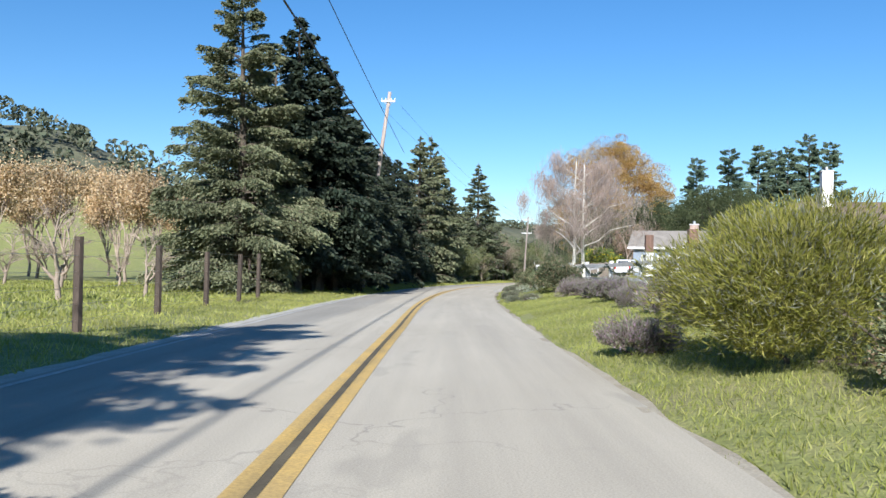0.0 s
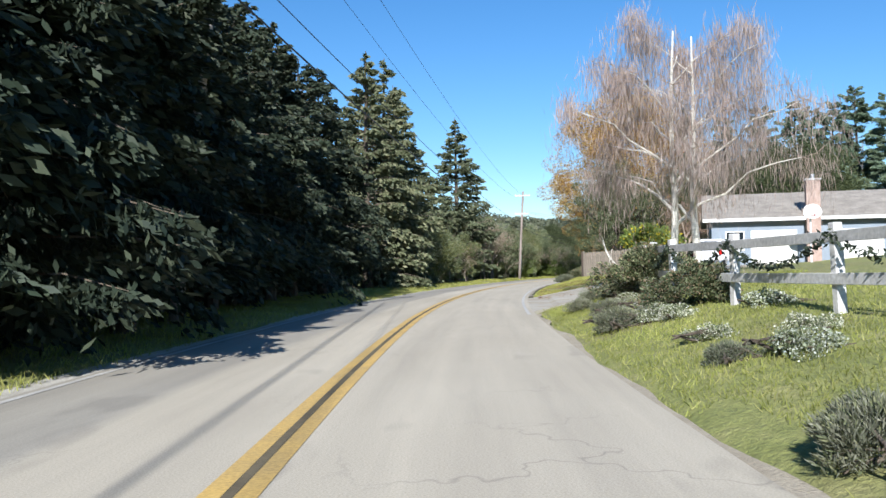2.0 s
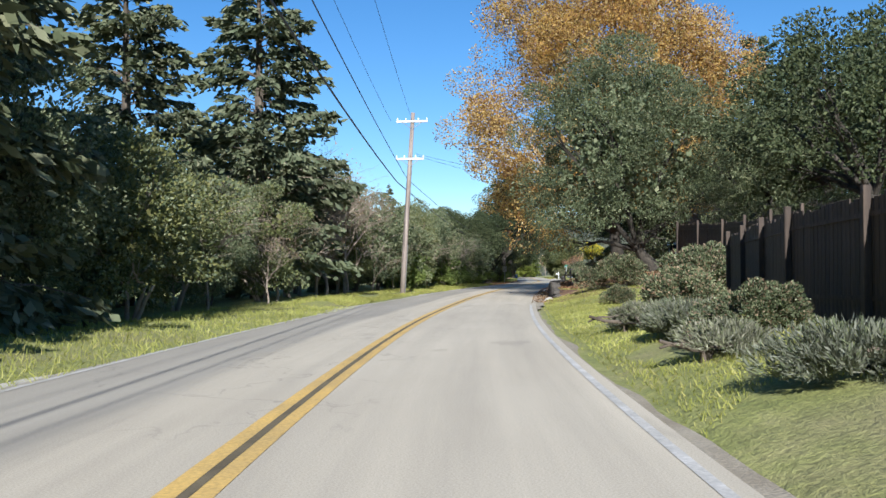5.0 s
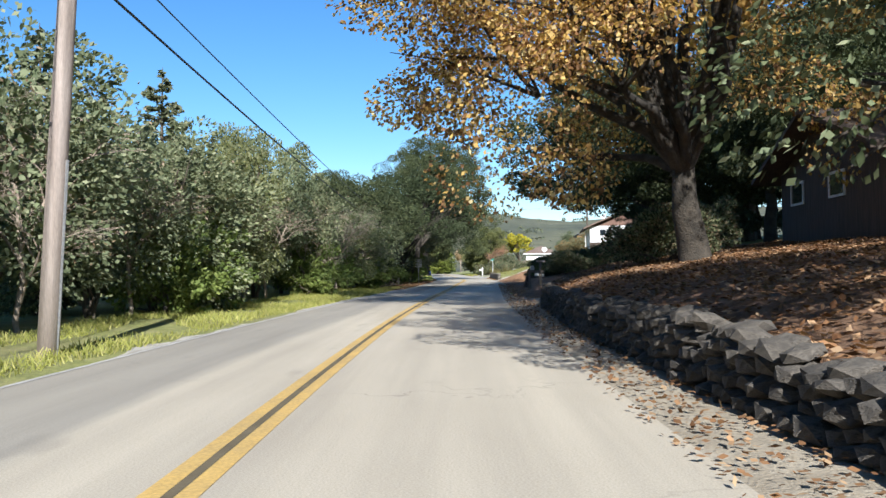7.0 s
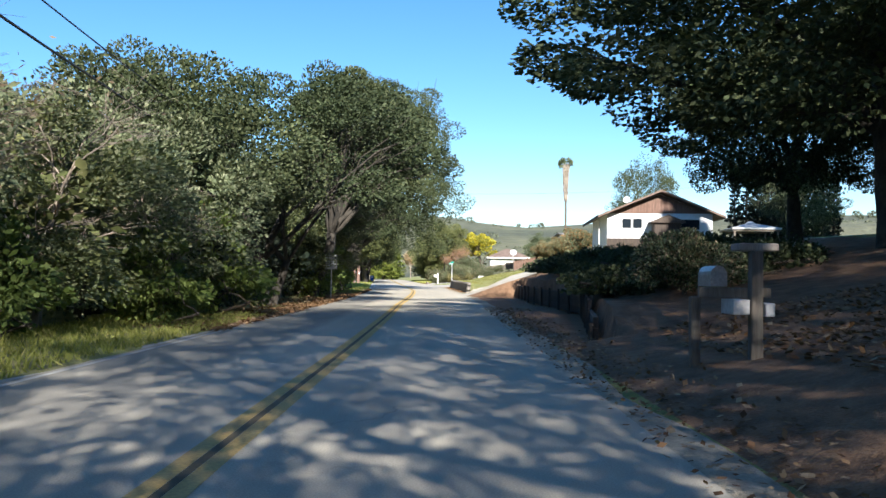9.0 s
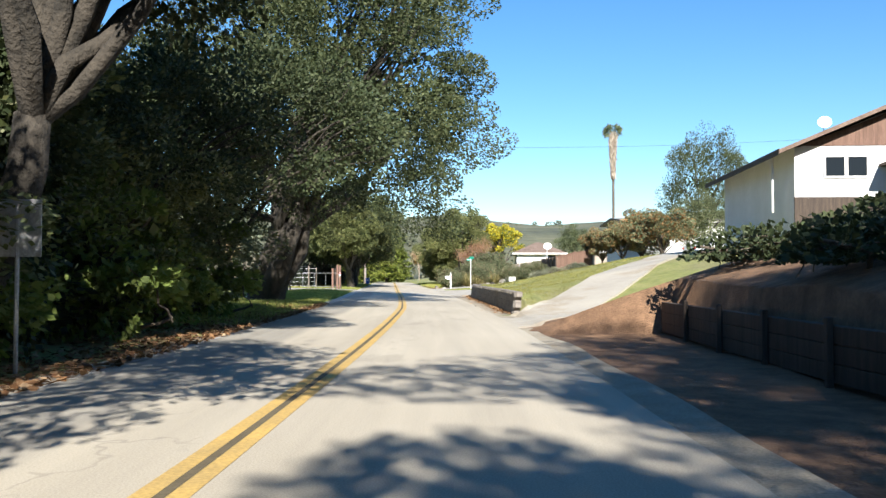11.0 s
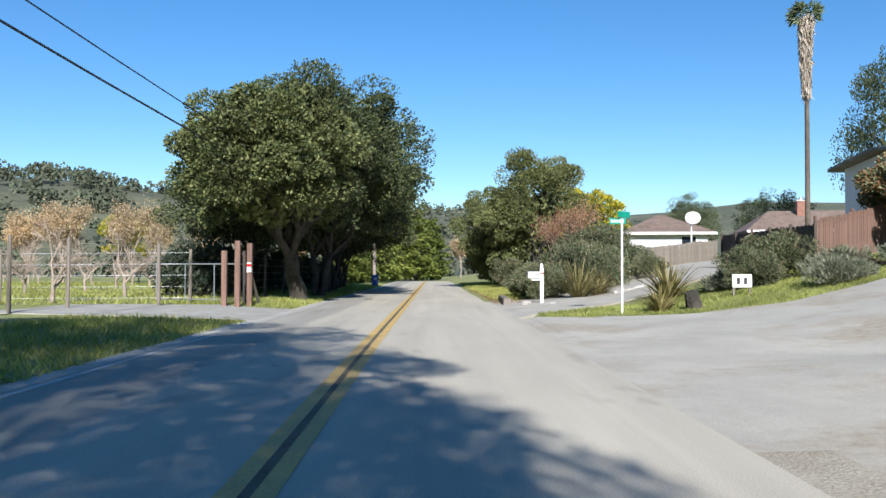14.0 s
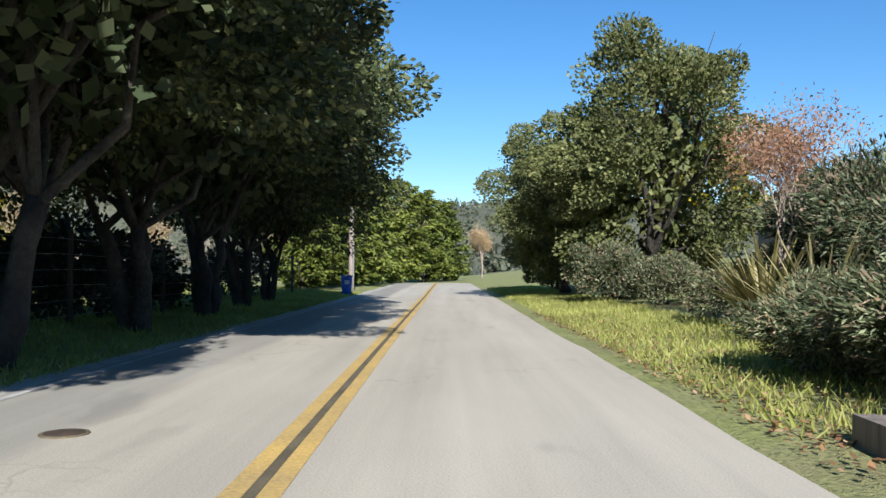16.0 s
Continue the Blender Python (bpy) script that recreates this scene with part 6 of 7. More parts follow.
t = thing("street_sign", "white pole with two crossed green street-name plates", "street sign", "", place(277.2, 5.55, 0, 8))
part("pole", cyl(0.032, 0.032, -0.4, 2.78, 9), M_WHITE_METAL, t)
pl = part("plate", boxed(-0.38, -0.008, 2.62, 0.12, 0.008, 2.8), M_SIGN_GREEN, t)
for k in range(5):
    part("bar", boxed(-0.34 + k * 0.085, -0.013, 2.67, -0.285 + k * 0.085, -0.0085, 2.75), M_WHITE, pl)
pl = part("plate", boxed(-0.008, -0.2, 2.82, 0.008, 0.4, 3.0, m=pose(0, 0, 0, 0, 0, -55)), M_SIGN_GREEN, t)
for k in range(4):
    part("bar", boxed(-0.013, -0.14 + k * 0.12, 2.87, -0.0085, -0.07 + k * 0.12, 2.95, m=pose(0, 0, 0, 0, 0, -55)), M_WHITE, pl)

t = thing("mailbox", "white mailbox on a carved white post among rocks", "mailbox", "", place(286.5, 4.35, 0, 6))
part("post", boxed(-0.07, -0.07, -0.3, 0.07, 0.07, 1.45, bevel=0.012), M_WHITE, t)
part("finial", tube(bmesh.new(), [(0, 0, 1.45), (0, 0, 1.5), (0, 0, 1.56), (0, 0, 1.64)], [0.05, 0.075, 0.06, 0.01], 10), M_WHITE, t)
part("arm", boxed(-0.42, -0.05, 0.93, 0.0, 0.05, 1.02, bevel=0.01), M_WHITE, t)


def letterbox(parent, x, y, z, L, W, H, mat, turn=0.0):
    prof = [(-W / 2, 0)] + [(W / 2 * math.cos(a), H * 0.55 + H * 0.45 * math.sin(a)) for a in np.linspace(math.pi, 0, 9)] + [(W / 2, 0)]
    bm = bmesh.new()
    a = [bm.verts.new((-L / 2, p, q)) for p, q in prof]
    b = [bm.verts.new((L / 2, p, q)) for p, q in prof]
    bm.faces.new(a[::-1])
    bm.faces.new(b)
    for i in range(len(prof)):
        bm.faces.new((a[i], a[(i + 1) % len(prof)], b[(i + 1) % len(prof)], b[i]))
    bmesh.ops.recalc_face_normals(bm, faces=bm.faces[:])
    bmesh.ops.transform(bm, matrix=pose(x, y, z, 0, 0, turn), verts=bm.verts)
    return part("box", bm, mat, parent)


bx = letterbox(t, -0.3, 0, 1.03, 0.52, 0.22, 0.26, M_WHITE)
for k in range(3):
    part("bar", boxed(-0.36 + k * 0.085, -0.118, 1.12, -0.31 + k * 0.085, -0.1105, 1.2), M_BLACK, bx)
part("flag", boxed(-0.1, -0.118, 1.2, 0.06, -0.112, 1.24), M_TAIL, bx)

t = thing("mailbox", "black mailbox on a tall dark post at the verge", "mailbox", "", place(256.4, -8.6, 0, 0))
part("post", boxed(-0.07, -0.07, -0.4, 0.07, 0.07, 2.1, bevel=0.01), M_WOOD_DARK, t)
letterbox(t, 0, -0.14, 0.75, 0.62, 0.3, 0.42, M_BLACK)

t = thing("mailbox_stand", "weathered timber mailbox stand with paper boxes", "mailbox", "", place(176.0, 3.75, 0, 0))
part("post", boxed(-0.07, -0.07, -0.3, 0.07, 0.07, 1.28, bevel=0.012), M_WOOD_GREY, t)
part("beam", boxed(-0.2, -0.06, 1.28, 0.26, 0.3, 1.37, bevel=0.012), M_POLE, t, "pale flat top board")
part("crossbar", boxed(-0.65, 0.08, 0.72, 0.22, 0.14, 0.84, bevel=0.008), M_WOOD_GREY, t)
part("post", boxed(-0.62, 0.5, -0.3, -0.5, 0.62, 0.72, bevel=0.012), M_WOOD_GREY, t)
letterbox(t, -0.42, 0.3, 0.85, 0.5, 0.2, 0.25, M_METAL, 90)
part("paper_box", boxed(-0.3, -0.1, 0.52, -0.1, 0.34, 0.7, bevel=0.01), M_GREYWHITE, t)
part("paper_box", boxed(0.09, -0.1, 0.5, 0.2, 0.3, 0.66, bevel=0.01), M_GREYWHITE, t)

t = thing("road_sign", "back of a small grey road sign on a post", "road sign", "", place(210.9, -5.5, 0, 5))
part("post", cyl(0.03, 0.03, -0.4, 2.25, 7), M_METAL, t)
part("plate", boxed(-0.3, -0.01, 1.55, 0.3, 0.005, 2.3, bevel=0.002), M_METAL, t)
t = thing("number_board", "white board with dark marks on short stakes", "sign", "", place(278.4, 9.5, -0.1, 0))
part("board", boxed(-0.3, -0.02, 0.35, 0.3, 0.02, 0.75, bevel=0.004), M_WHITE, t)
for x in (-0.12, 0.1):
    part("bar", boxed(x - 0.05, -0.027, 0.45, x + 0.05, -0.0205, 0.65), M_BLACK, t)
for x in (-0.25, 0.25):
    part("stake", boxed(x - 0.03, 0.021, -0.4, x + 0.03, 0.06, 0.7), M_WOOD_GREY, t)
t = thing("stump", "dark leaning tree stump in the grass", "stump", "", place(276.8, 7.5))
part("body", tube(bmesh.new(), [(0.1, 0, -0.2), (0.05, 0, 0.1), (-0.05, 0, 0.5), (-0.07, 0, 0.55)], [0.3, 0.24, 0.2, 0.1], 9), M_BARK_OAK, t)

t = thing("wheelie_bin", "blue wheeled bin standing at the verge", "bin", "", place(330.2, -5.35, 0.0, 10))
bm = boxed(-0.28, -0.3, 0.08, 0.28, 0.3, 0.98, bevel=0.02)
for v in bm.verts:
    k = 0.82 + 0.18 * (v.co.z - 0.08) / 0.9
    v.co.x *= k
    v.co.y *= k
part("body", bm, M_BIN_BLUE, t)
part("lid", boxed(-0.31, -0.34, 0.985, 0.31, 0.34, 1.06, bevel=0.02), M_BIN_BLUE, t)
part("label", boxed(-0.12, -0.318, 0.6, 0.12, -0.306, 0.8), M_WHITE, t)
for sg in (-1, 1):
    part("wheel", tube(bmesh.new(), [(sg * 0.24 - 0.04, 0.28, 0.1), (sg * 0.24 + 0.04, 0.28, 0.1)], [0.11, 0.11], 12), M_RUBBER, t)

t = thing("manhole_cover", "dark round iron manhole cover set in the asphalt", "manhole cover", "", pose(*at(292.1, -3.0), 0.036))
part("ring", tube(bmesh.new(), [(0, 0, -0.05), (0, 0, 0.006)], [0.19, 0.19], 24), M_TAR, t)
part("lid", tube(bmesh.new(), [(0, 0, -0.04), (0, 0, 0.011)], [0.16, 0.155], 24), M_IRON, t)

for s, d, k in [(285.5, 3.6, 0.34), (286.4, 3.75, 0.26), (285.1, 4.6, 0.22), (133.4, 2.5, 0.4), (132.6, 2.3, 0.25)]:
    x, y = at(s, d)
    o = stone(None, x, y, gz(s, d) + k * 0.25, k * 1.4, k, k * 0.75, head(s), name="rock")
    o.data = o.data.copy()
    o.data.materials[0] = M_ROCK
    tagged(o, "pale rock lying beside the road edge", "rock", "rocks")
for i in range(9):
    s, d = 289.2 + i * 0.35, 7.9 + 0.25 * i
    x, y = at(s, d)
    o = stone(None, x, y, gz(s, d) + 0.08, 0.34, 0.3, 0.24, 30 * i, name="rock")
    o.data = o.data.copy()
    o.data.materials[0] = M_ROCK
    tagged(o, "pale rock edging a planted bed", "rock", "rocks")
part_log = tube(bmesh.new(), [(*at(286.3, 2.95), 0.12), (*at(291.8, 3.15), 0.12)], [0.2, 0.19], 4)
tagged(part("log", part_log, M_WOOD_GREY), "weathered log edging the planted bed", "log")

# ---------- shrubs, orchard, grass ----------
broom = shrub("broom_bush", "large yellow-green broom bush", 101, 2.35, 2.0, L_BROOM, 70000, (0.13, 0.011), 0.6, 60, ((L_GREY, 0.2),))
plant_at(broom, 10.3, 4.3, 0.8, 0)
plant_at(broom, 14.9, 6.1, 0.82, 120)
mauve = shrub("lavender_bush", "grey-mauve flowering bush beside the fence", 102, 1.25, 1.15, L_PURPLE, 16000, (0.13, 0.014), 0.8, 40, ((L_GREY, 0.3), (L_SCRUB, 0.15)))
for s, d, k in [(13.2, 2.95, 0.55), (17.6, 4.9, 0.85), (20.2, 5.6, 0.75), (24.0, 5.2, 0.6), (27.5, 5.4, 0.7), (31.2, 5.4, 0.65), (34.5, 5.0, 0.6), (37.5, 5.4, 0.6)]:
    tagged(plant_at(mauve, s, d, k, RT.uniform(0, 360)), group="mauve bushes")
dark_bush = shrub("evergreen_bush", "olive-green dense bush on the verge", 103, 1.7, 1.5, L_SCRUB, 15000, (0.085, 0.04), 0.3, 36, ((L_TAN, 0.2), (L_OAK, 0.35)))
for s, d, k in [(39.2, 4.75, 0.82), (53.5, 4.4, 0.5), (58.6, 4.5, 0.72), (7.6, 4.7, 0.5), (117, 6.5, 0.9), (130.2, 5.3, 0.85), (122, 4.6, 0.4), (104, 4.0, 0.45), (110, 4.3, 0.6), (187, 6.2, 0.9),
                (162, 7.6, 1.2), (170, 10, 1.5), (176, 9, 1.2), (296, 8.2, 1.3), (305, 7.4, 0.9), (312, 6.9, 0.9), (317, 6.2, 1.2)]:
    plant_at(dark_bush, s, d, k, RT.uniform(0, 360))
sage = shrub("sage_clump", "low grey sage clump in the grass", 104, 0.55, 0.7, L_GREY, 6500, (0.10, 0.012), 0.9, 24, ((L_SCRUB, 0.25),))
for s, d, k in [(42.4, 2.75, 0.75), (37.5, 2.7, 0.6), (36.5, 3.4, 0.6), (47, 3.2, 0.5), (53, 3.0, 0.8), (56.3, 3.3, 0.7), (59.5, 3.0, 0.6), (60.5, 4.2, 0.85), (62, 3.6, 0.75), (100, 3.6, 1.0), (103, 3.3, 0.9), (106, 3.6, 1.1), (109, 3.4, 1.0),
                (277.5, 12, 1.5), (281, 14, 1.6), (279.5, 16, 1.6), (281.5, 10.2, 1.2), (284, 11.5, 1.1)]:
    tagged(plant_at(sage, s, d, k, RT.uniform(0, 360)), group="sage clumps")
alys = shrub("flower_clump", "clump of small white flowers in the grass", 105, 0.45, 0.8, L_WHITEFL, 3600, (0.045, 0.035), 0.4, 24, ((L_SCRUB, 0.4),))
for s, d, k in [(46.5, 3.8, 0.6), (52.5, 3.8, 0.6), (54.2, 3.8, 0.75), (53.8, 3.0, 0.6), (49, 3.5, 0.5), (51.5, 5.2, 0.6), (57, 5.4, 0.7), (60.6, 5.4, 0.6), (36, 3.4, 0.35), (47.6, 4.4, 0.5), (58.2, 3.9, 0.5)]:
    tagged(plant_at(alys, s, d, k, RT.uniform(0, 360)), group="white flowers")
ivy = shrub("ivy_mound", "dark ivy and periwinkle mound covering a shaded bank", 106, 0.45, 1.5, L_OAK, 2600, (0.10, 0.075), 0.2, 26)
for i in range(40):
    s = 188 + RT.uniform(0, 31.5)
    w = wall_d(TIMBER_WALL, s) + 0.6
    tagged(plant_at(ivy, s, w + RT.uniform(0, 6.0), RT.uniform(0.7, 1.25), RT.uniform(0, 360)), group="ivy mounds")
magnolia = shrub("magnolia_shrub", "glossy yellow-green evergreen shrub over a fence", 107, 4.0, 2.3, L_BRIGHT, 6000, (0.26, 0.12), 0.3, 40, ((L_YELLOW, 0.15),))
plant_at(magnolia, 106.5, 10.2, 1.0, 0)
rusty = broadleaf("persimmon_tree", "bushy tree with rust and green leaves on a slope", 108, 5.0, (2.6, 2.6, 2.4), L_RUST, 18000, 50, 0.15, 0.12, (0.17, 0.1), None, 0.27, extra=((L_SCRUB, 0.62),), hollow=0.35)
for s, d, k in [(284.5, 21.5, 0.85), (288, 24.5, 1.1), (281, 24.5, 1.0), (287.5, 20.2, 0.8)]:
    plant_at(rusty, s, d, k, RT.uniform(0, 360))
plant_at(oak_round, 283, 28.5, 0.55, 90)
plant_at(oak_bank, 345, 52, 1.15, 40, sz=2.1)
plant_at(oak_round, 236, 30, 0.7, 200)
plant_at(oak_round, 362, 34, 0.7, 300)
plant_at(oak_bank, 368, 46, 0.8, 20)
for s, d, k in [(290, 26, 0.6)]:
    plant_at(scrub_a, s, d, k, RT.uniform(0, 360))
flax = sword_plant("flax_clump", "clump of stiff arching bronze-green flax blades", 111, 1.75, 110, L_FLAX)
for s, d, k in [(289.2, 6.3, 1.05), (282.4, 8.3, 0.9), (290.6, 7.4, 0.8), (299.0, 5.9, 1.1), (302.3, 6.3, 1.15), (277.0, 6.6, 0.55), (296.6, 6.4, 0.8)]:
    tagged(plant_at(flax, s, d, k, RT.uniform(0, 360)), group="flax clumps")
olive = shrub("olive_shrub", "spreading grey-olive shrub with drooping stems", 112, 2.6, 2.0, L_SCRUB, 22000, (0.15, 0.03), 0.1, 44, ((L_TAN, 0.15), (L_OAK, 0.4)))
for s, d, k in [(291.3, 5.2, 0.62), (293.4, 5.0, 0.66), (295.6, 4.6, 0.5), (295.0, 7.4, 0.9), (298.0, 8.6, 0.95), (301, 9.4, 0.95), (303.5, 9.8, 1.25), (307, 10.6, 1.3), (300, 12, 0.55), (282.5, 12.0, 0.7), (281, 10.8, 0.55)]:
    plant_at(olive, s, d, k, RT.uniform(0, 360))
sap = bare_tree("sapling", "thin leaning white sapling beside the drive", 113, 3.2, 0.3, M_BIRCH, 4, 0.045, 0.6, 0.2, lean=(-0.35, 0.1), kids=(2, 3))
plant_at(sap, 67.4, 5.5, 0.75, 0)

# orchard
fruit = bare_tree("orchard_tree", "leafless pruned orchard tree", 121, 3.4, 1.2, M_BARK_PALE, 6, 0.11, 0.22, -0.1, M_BARK_PALE, kids=(3, 5))
for i in range(9):
    for j in range(5):
        tagged(plant_at(fruit, 286 + i * 6.5 + RT.uniform(-0.6, 0.6), -15 - j * 7 + RT.uniform(-0.6, 0.6), RT.uniform(0.8, 1.1), RT.uniform(0, 360)), group="orchard trees")
for i in range(6):
    for j in range(4):
        tagged(plant_at(fruit, 14 + i * 7 + RT.uniform(-0.6, 0.6), -13 - j * 7 + RT.uniform(-0.6, 0.6), RT.uniform(0.9, 1.2), RT.uniform(0, 360)), group="orchard trees")
autumn = bare_tree("poplar_tree", "tall tree with thinning tan-orange leaves", 122, 11.0, 0.6, M_BARK_PALE, 6, 0.16, 0.22, 0.0, M_TWIG, L_ORANGE, 9000, kids=(3, 5), ls=(0.2, 0.14))
for s, d, k in [(62, -26, 0.85), (68, -30, 0.9), (75, -28, 0.85), (82, -34, 0.95), (70, -36, 1.0), (90, -31, 0.9), (57, -33, 0.85), (97, -36, 1.0), (50, -36, 0.85), (54, -48, 1.0), (60, -40, 0.9), (66, -46, 1.1), (72, -40, 1.0), (80, -47, 1.0), (40, -50, 0.95), (46, -60, 1.1), (56, -60, 1.0), (30, -55, 0.9), (90, -45, 1.0)]:
    tagged(plant_at(autumn, s, d, k, RT.uniform(0, 360)), group="autumn trees beyond the orchard")
for s, d, k in [(329, -27, 0.72), (338, -37, 0.8), (322, -33, 0.6), (345, -30, 0.7), (345, -62, 0.75), (352, -70, 0.85), (362, -58, 0.8), (370, -50, 0.85), (338, -85, 0.8), (375, -75, 0.9), (385, -62, 0.9), (325, -95, 0.9), (400, -40, 0.8), (410, -25, 0.7), (415, 5, 0.75), (412, -8, 0.7), (418, 18, 0.8)]:
    tagged(plant_at(autumn, s, d, k, RT.uniform(0, 360)), group="autumn trees beyond the orchard")
yellow_far = plant_at(gold_small, 350, -35, 1.1, 0)
plant_at(gold_small, 362, -80, 1.2, 40)

# woods on the far slopes, one sheet of clumps
rng = np.random.default_rng(5)
C = []
while len(C) < 4200:
    a, r = rng.uniform(0, 2 * math.pi), rng.uniform(150, 900) ** 1.0
    x, y = 60 + r * math.cos(a), 200 + r * math.sin(a)
    near = min(math.hypot(x - AXIS[i][0], y - AXIS[i][1]) for i in range(0, len(AXIS), 30))
    if near < 95 or noise.noise(Vector((x * 0.012, y * 0.012, 0))) < (0.02 if r > 330 else 0.12):
        continue
    C.append((x, y, r))
k = 0
while k < 2600:
    x, y = rng.uniform(-330, 170), rng.uniform(540, 900)
    if noise.noise(Vector((x * 0.014, y * 0.014, 0))) > -0.05:
        C.append((x, y, 450))
    k += 1
V = []
for x, y, r in C:
    i = int(np.argmin((AXIS[:, 0] - x) ** 2 + (AXIS[:, 1] - y) ** 2))
    z = far_rise(x, y)
    n = 40 if r > 400 else 60
    hgt = rng.uniform(4, 8)
    p = unit(rng.normal(0, 1, (n, 3))) * np.array([hgt * 0.45, hgt * 0.45, hgt * 0.5]) + np.array([x, y, z + hgt * 0.5])
    sz = 1.5 if r > 400 else 1.2
    V.append(sprays(rng, p, rng.normal(0, 1, (n, 3)), sz * 1.4, sz, 0.3))
tagged(quads("far_woods", np.concatenate(V), leaf_mat("far_tree_leaves", (0.075, 0.09, 0.06), (0.11, 0.125, 0.08), (0.16, 0.16, 0.11), 0.1, 0.9, 0.02)), "distant grey-green woods on the hills", "woods", kind="stuff")


def blades(name, label, mat, n, s0, s1, d0, d1, hgt, wid, seed, keep=None, lean=0.5, cat="grass"):
    """Many small blades scattered over a stretch of the verge."""
    rng = np.random.default_rng(seed)
    out = []
    S = rng.uniform(s0, s1, n)
    D = d0 + (d1 - d0) * rng.uniform(0, 1, n)
    pos = []
    for s, d in zip(S, D):
        if keep is None or keep(s, d):
            pos.append((*at(s, d), gz(s, d) - 0.01))
    pos = np.array(pos)
    n = len(pos)
    up = unit(np.stack([rng.normal(0, lean, n), rng.normal(0, lean, n), np.ones(n)], 1))
    L = (hgt * rng.uniform(0.5, 1.5, n))[:, None]
    side = unit(np.cross(up, rng.normal(0, 1, (n, 3)))) * (wid * rng.uniform(0.6, 1.4, n))[:, None]
    tip = pos + up * L + np.stack([rng.normal(0, 0.25, n), rng.normal(0, 0.25, n), np.zeros(n)], 1) * L
    q = np.stack([pos - side, pos + side, tip + side * 0.25, tip - side * 0.25], 1)
    return tagged(quads(name, q, mat), label, cat, kind="stuff")


def patchy(s, d):
    return noise.noise(Vector((s * 0.22, d * 0.5, 1.0))) > -0.25


blades("verge_grass", "bright green grass along the fence verge", L_GRASS, 60000, -2, 125, -9.5, -5.1, 0.10, 0.009, 1)
blades("verge_grass", "bright green grass under the scrub verge", L_GRASS, 40000, 125, 192, -8.5, -5.2, 0.13, 0.012, 2, lambda s, d: d < ld(s) - 0.25 and patchy(s, d))
blades("verge_grass", "tall green grass by the oak and orchard gate", L_GRASS, 70000, 222, 335, -9.5, -4.9, 0.13, 0.013, 3, lambda s, d: not 275 < s < 282.8)
blades("verge_grass", "lush sunlit grass below the white fence", L_GRASS, 110000, 4, 64, 2.08, 7.5, 0.07, 0.007, 4, lambda s, d: patchy(s, d) or d > 2.6)
blades("verge_grass", "rough grass and weeds beside the driveway mouth", L_GRASS, 26000, 60, 76, 2.3, 9.0, 0.10, 0.009, 14, lambda s, d: s < 62.6 + (d - 1.8) * 1.6)
blades("verge_grass", "grass strip before the board fence", L_GRASS, 70000, 76.5, 133, 2.1, 6.5, 0.065, 0.009, 5, lambda s, d: not d > 1.6 + (s - 76.4) * 0.62 and (patchy(s, d) or s > 112))
blades("orchard_grass", "green orchard meadow", L_GRASS, 40000, 0, 60, -45, -9, 0.16, 0.03, 6)
blades("orchard_grass", "green orchard meadow with bare rows", L_GRASS, 40000, 283, 345, -48, -9, 0.16, 0.03, 7)
blades("lawn", "short sunlit lawn above the block wall", L_LAWN, 80000, 228.9, 262, 3.4, 20, 0.05, 0.014, 8, lambda s, d: wall_d(BLOCK_WALL, s) is not None and d > wall_d(BLOCK_WALL, s) + 0.05 and d < 2.3 + (s - 226.8) * 0.555)
blades("verge_grass", "grass island around the street sign", L_GRASS, 90000, 273.5, 291, 2.8, 18, 0.09, 0.012, 9, lambda s, d: d > 3.2 and s < 277.6 + (d - 2.3) * 0.95 and s > max(276.5 - (d - 2.3) * 0.36, 274.1 + (d - 9) * 0.48))
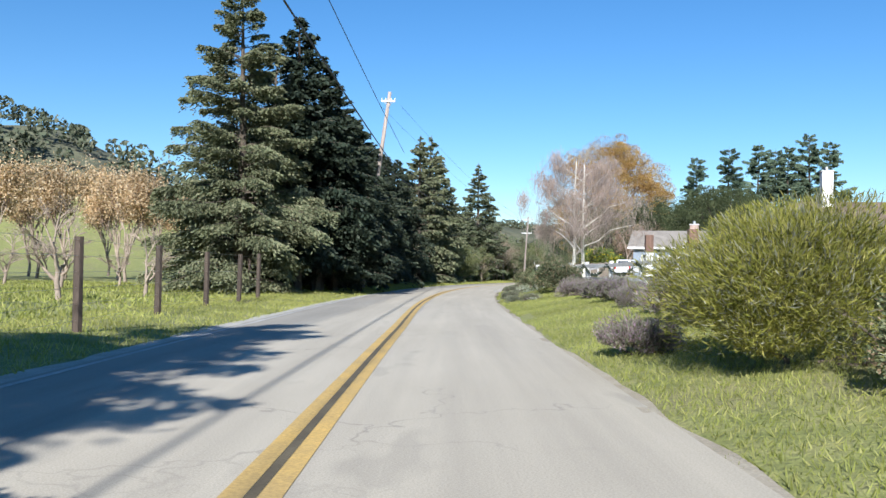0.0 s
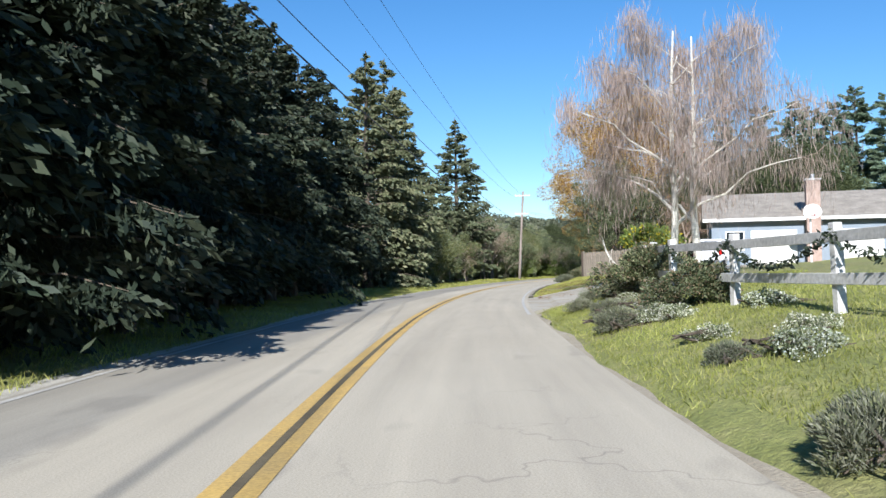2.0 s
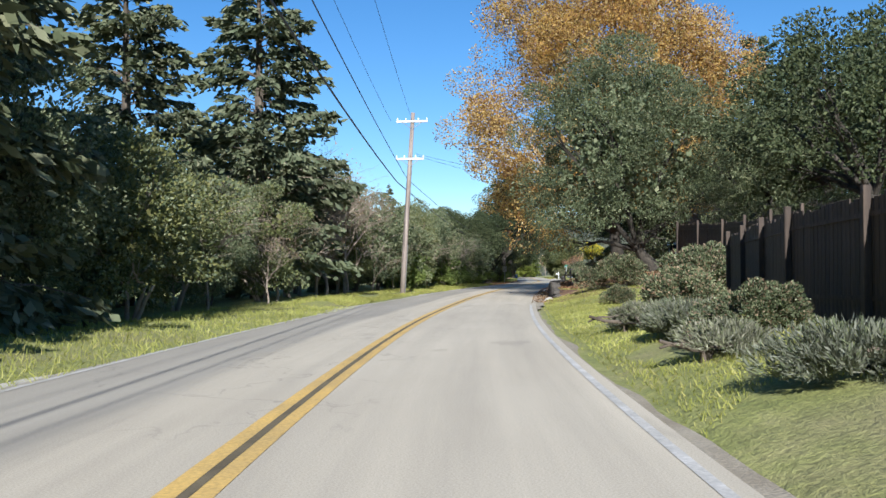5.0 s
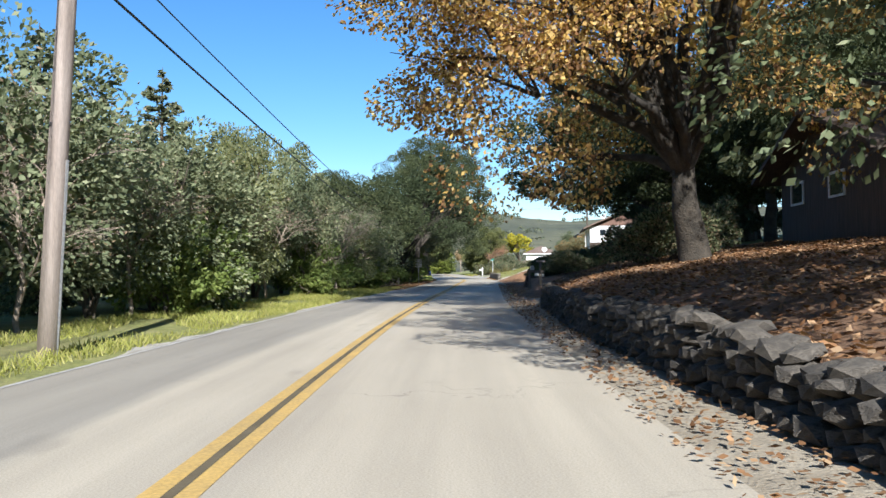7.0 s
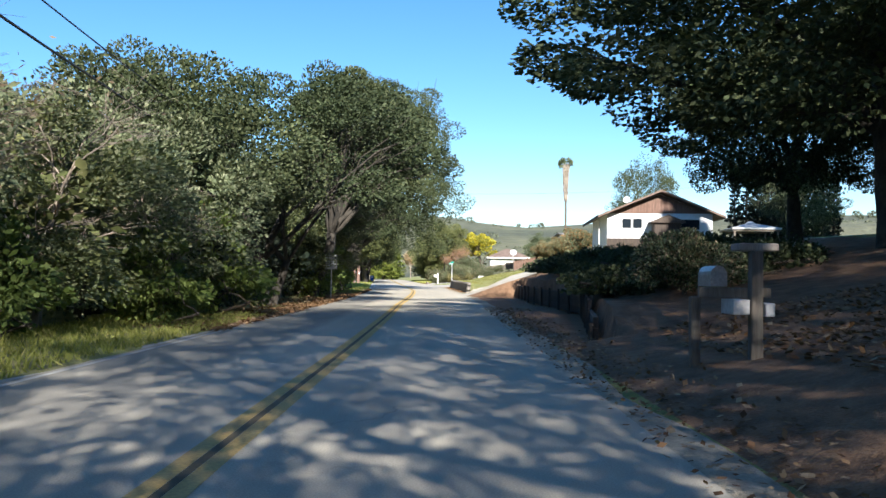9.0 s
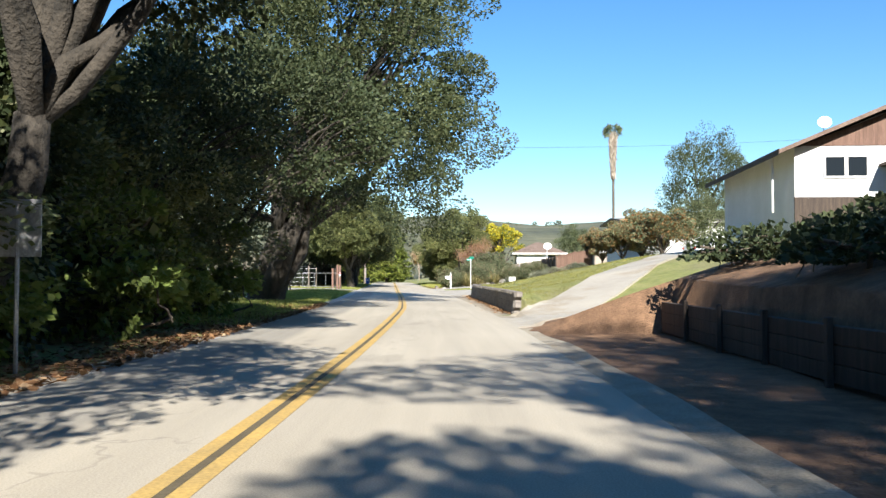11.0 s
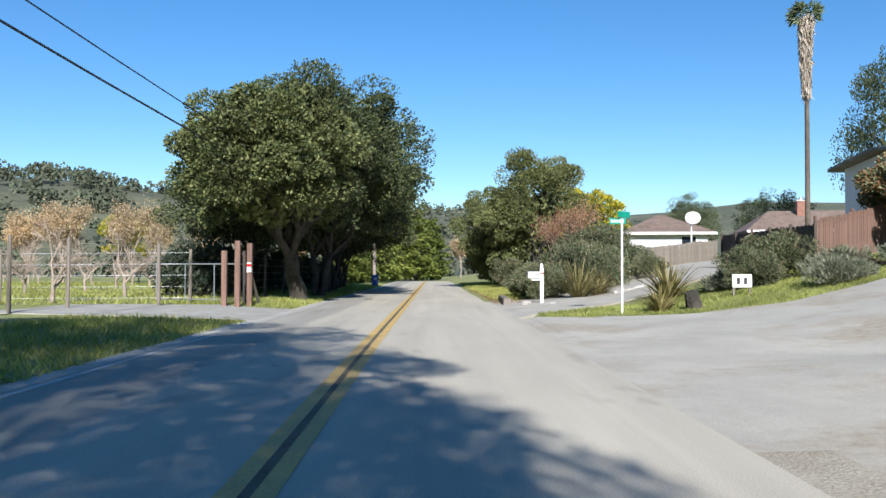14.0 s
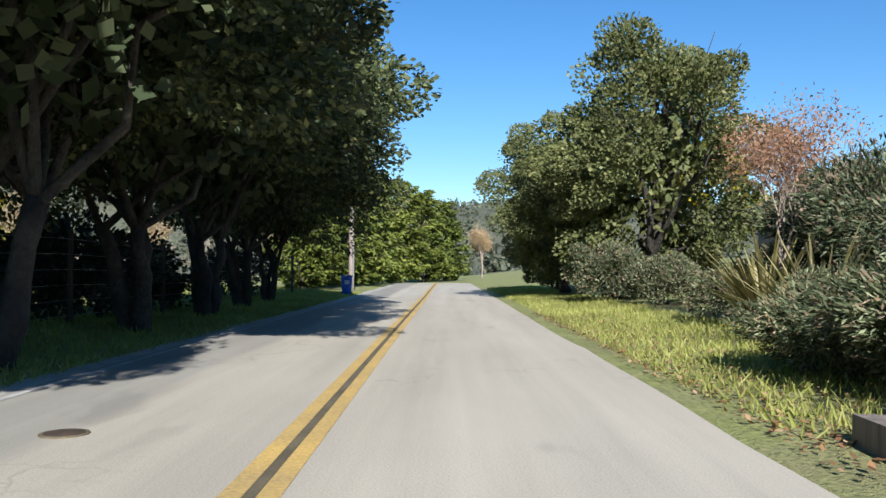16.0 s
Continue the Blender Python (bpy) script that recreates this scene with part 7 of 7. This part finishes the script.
blades("verge_grass", "green grass below the planted bed", L_GRASS, 26000, 292, 345, 2.7, 6.0, 0.13, 0.013, 10)


def litter(name, label, n, s0, s1, f, seed, mat=None, size=0.1):
    rng = np.random.default_rng(seed)
    pos = []
    for s in rng.uniform(s0, s1, n):
        d = f(s, rng)
        pos.append((*at(s, d), max(gz(s, d), 0.03 if d > 1.7 else crown_z(s, d)) + 0.012))
    pos = np.array(pos)
    n = len(pos)
    a = unit(np.stack([rng.normal(0, 1, n), rng.normal(0, 1, n), rng.normal(0, 0.25, n)], 1))
    b = unit(np.cross(a, np.stack([rng.normal(0, 0.3, n), rng.normal(0, 0.3, n), np.ones(n)], 1)))
    k = (size * rng.uniform(0.6, 1.5, n))[:, None]
    q = np.stack([pos - a * k, pos + b * k * 0.7, pos + a * k, pos - b * k * 0.7], 1)
    q[:, :, 2] += rng.uniform(0, 0.05, n)[:, None]
    return tagged(quads(name, q, mat or L_LITTER), label, "fallen leaves", kind="stuff")


litter("leaf_litter", "brown fallen sycamore leaves over the bank", 42000, 133, 182, lambda s, r: (wall_d(STONE_WALL, min(max(s, 132.5), 169)) or 3) + r.uniform(0, 11) ** 1.0, 1, None, 0.05)
litter("leaf_litter", "fallen leaves along the foot of the wall", 6000, 130, 200, lambda s, r: rd(s) + abs(r.normal(0.6, 0.4)), 2, None, 0.034)
litter("leaf_litter", "dry leaves and bark at the block wall foot", 9000, 229, 262, lambda s, r: (wall_d(BLOCK_WALL, max(s, 228.9)) or 3.2) - 0.05 - abs(r.normal(0, 0.33)), 3, None, 0.04)
litter("leaf_litter", "dry leaves along the shaded left verge", 12000, 185, 240, lambda s, r: ld(s) + 0.1 - abs(r.normal(0.7, 0.9)), 4, None, 0.06)
litter("leaf_litter", "scattered brown leaves below the birches", 6000, 74, 92, lambda s, r: 2.3 + r.uniform(0, 6), 5, None, 0.028)
litter("leaf_litter", "dry leaf mould beside the planted bed", 3000, 287, 312, lambda s, r: 2.5 + abs(r.normal(0, 1.2)), 6, None, 0.03)
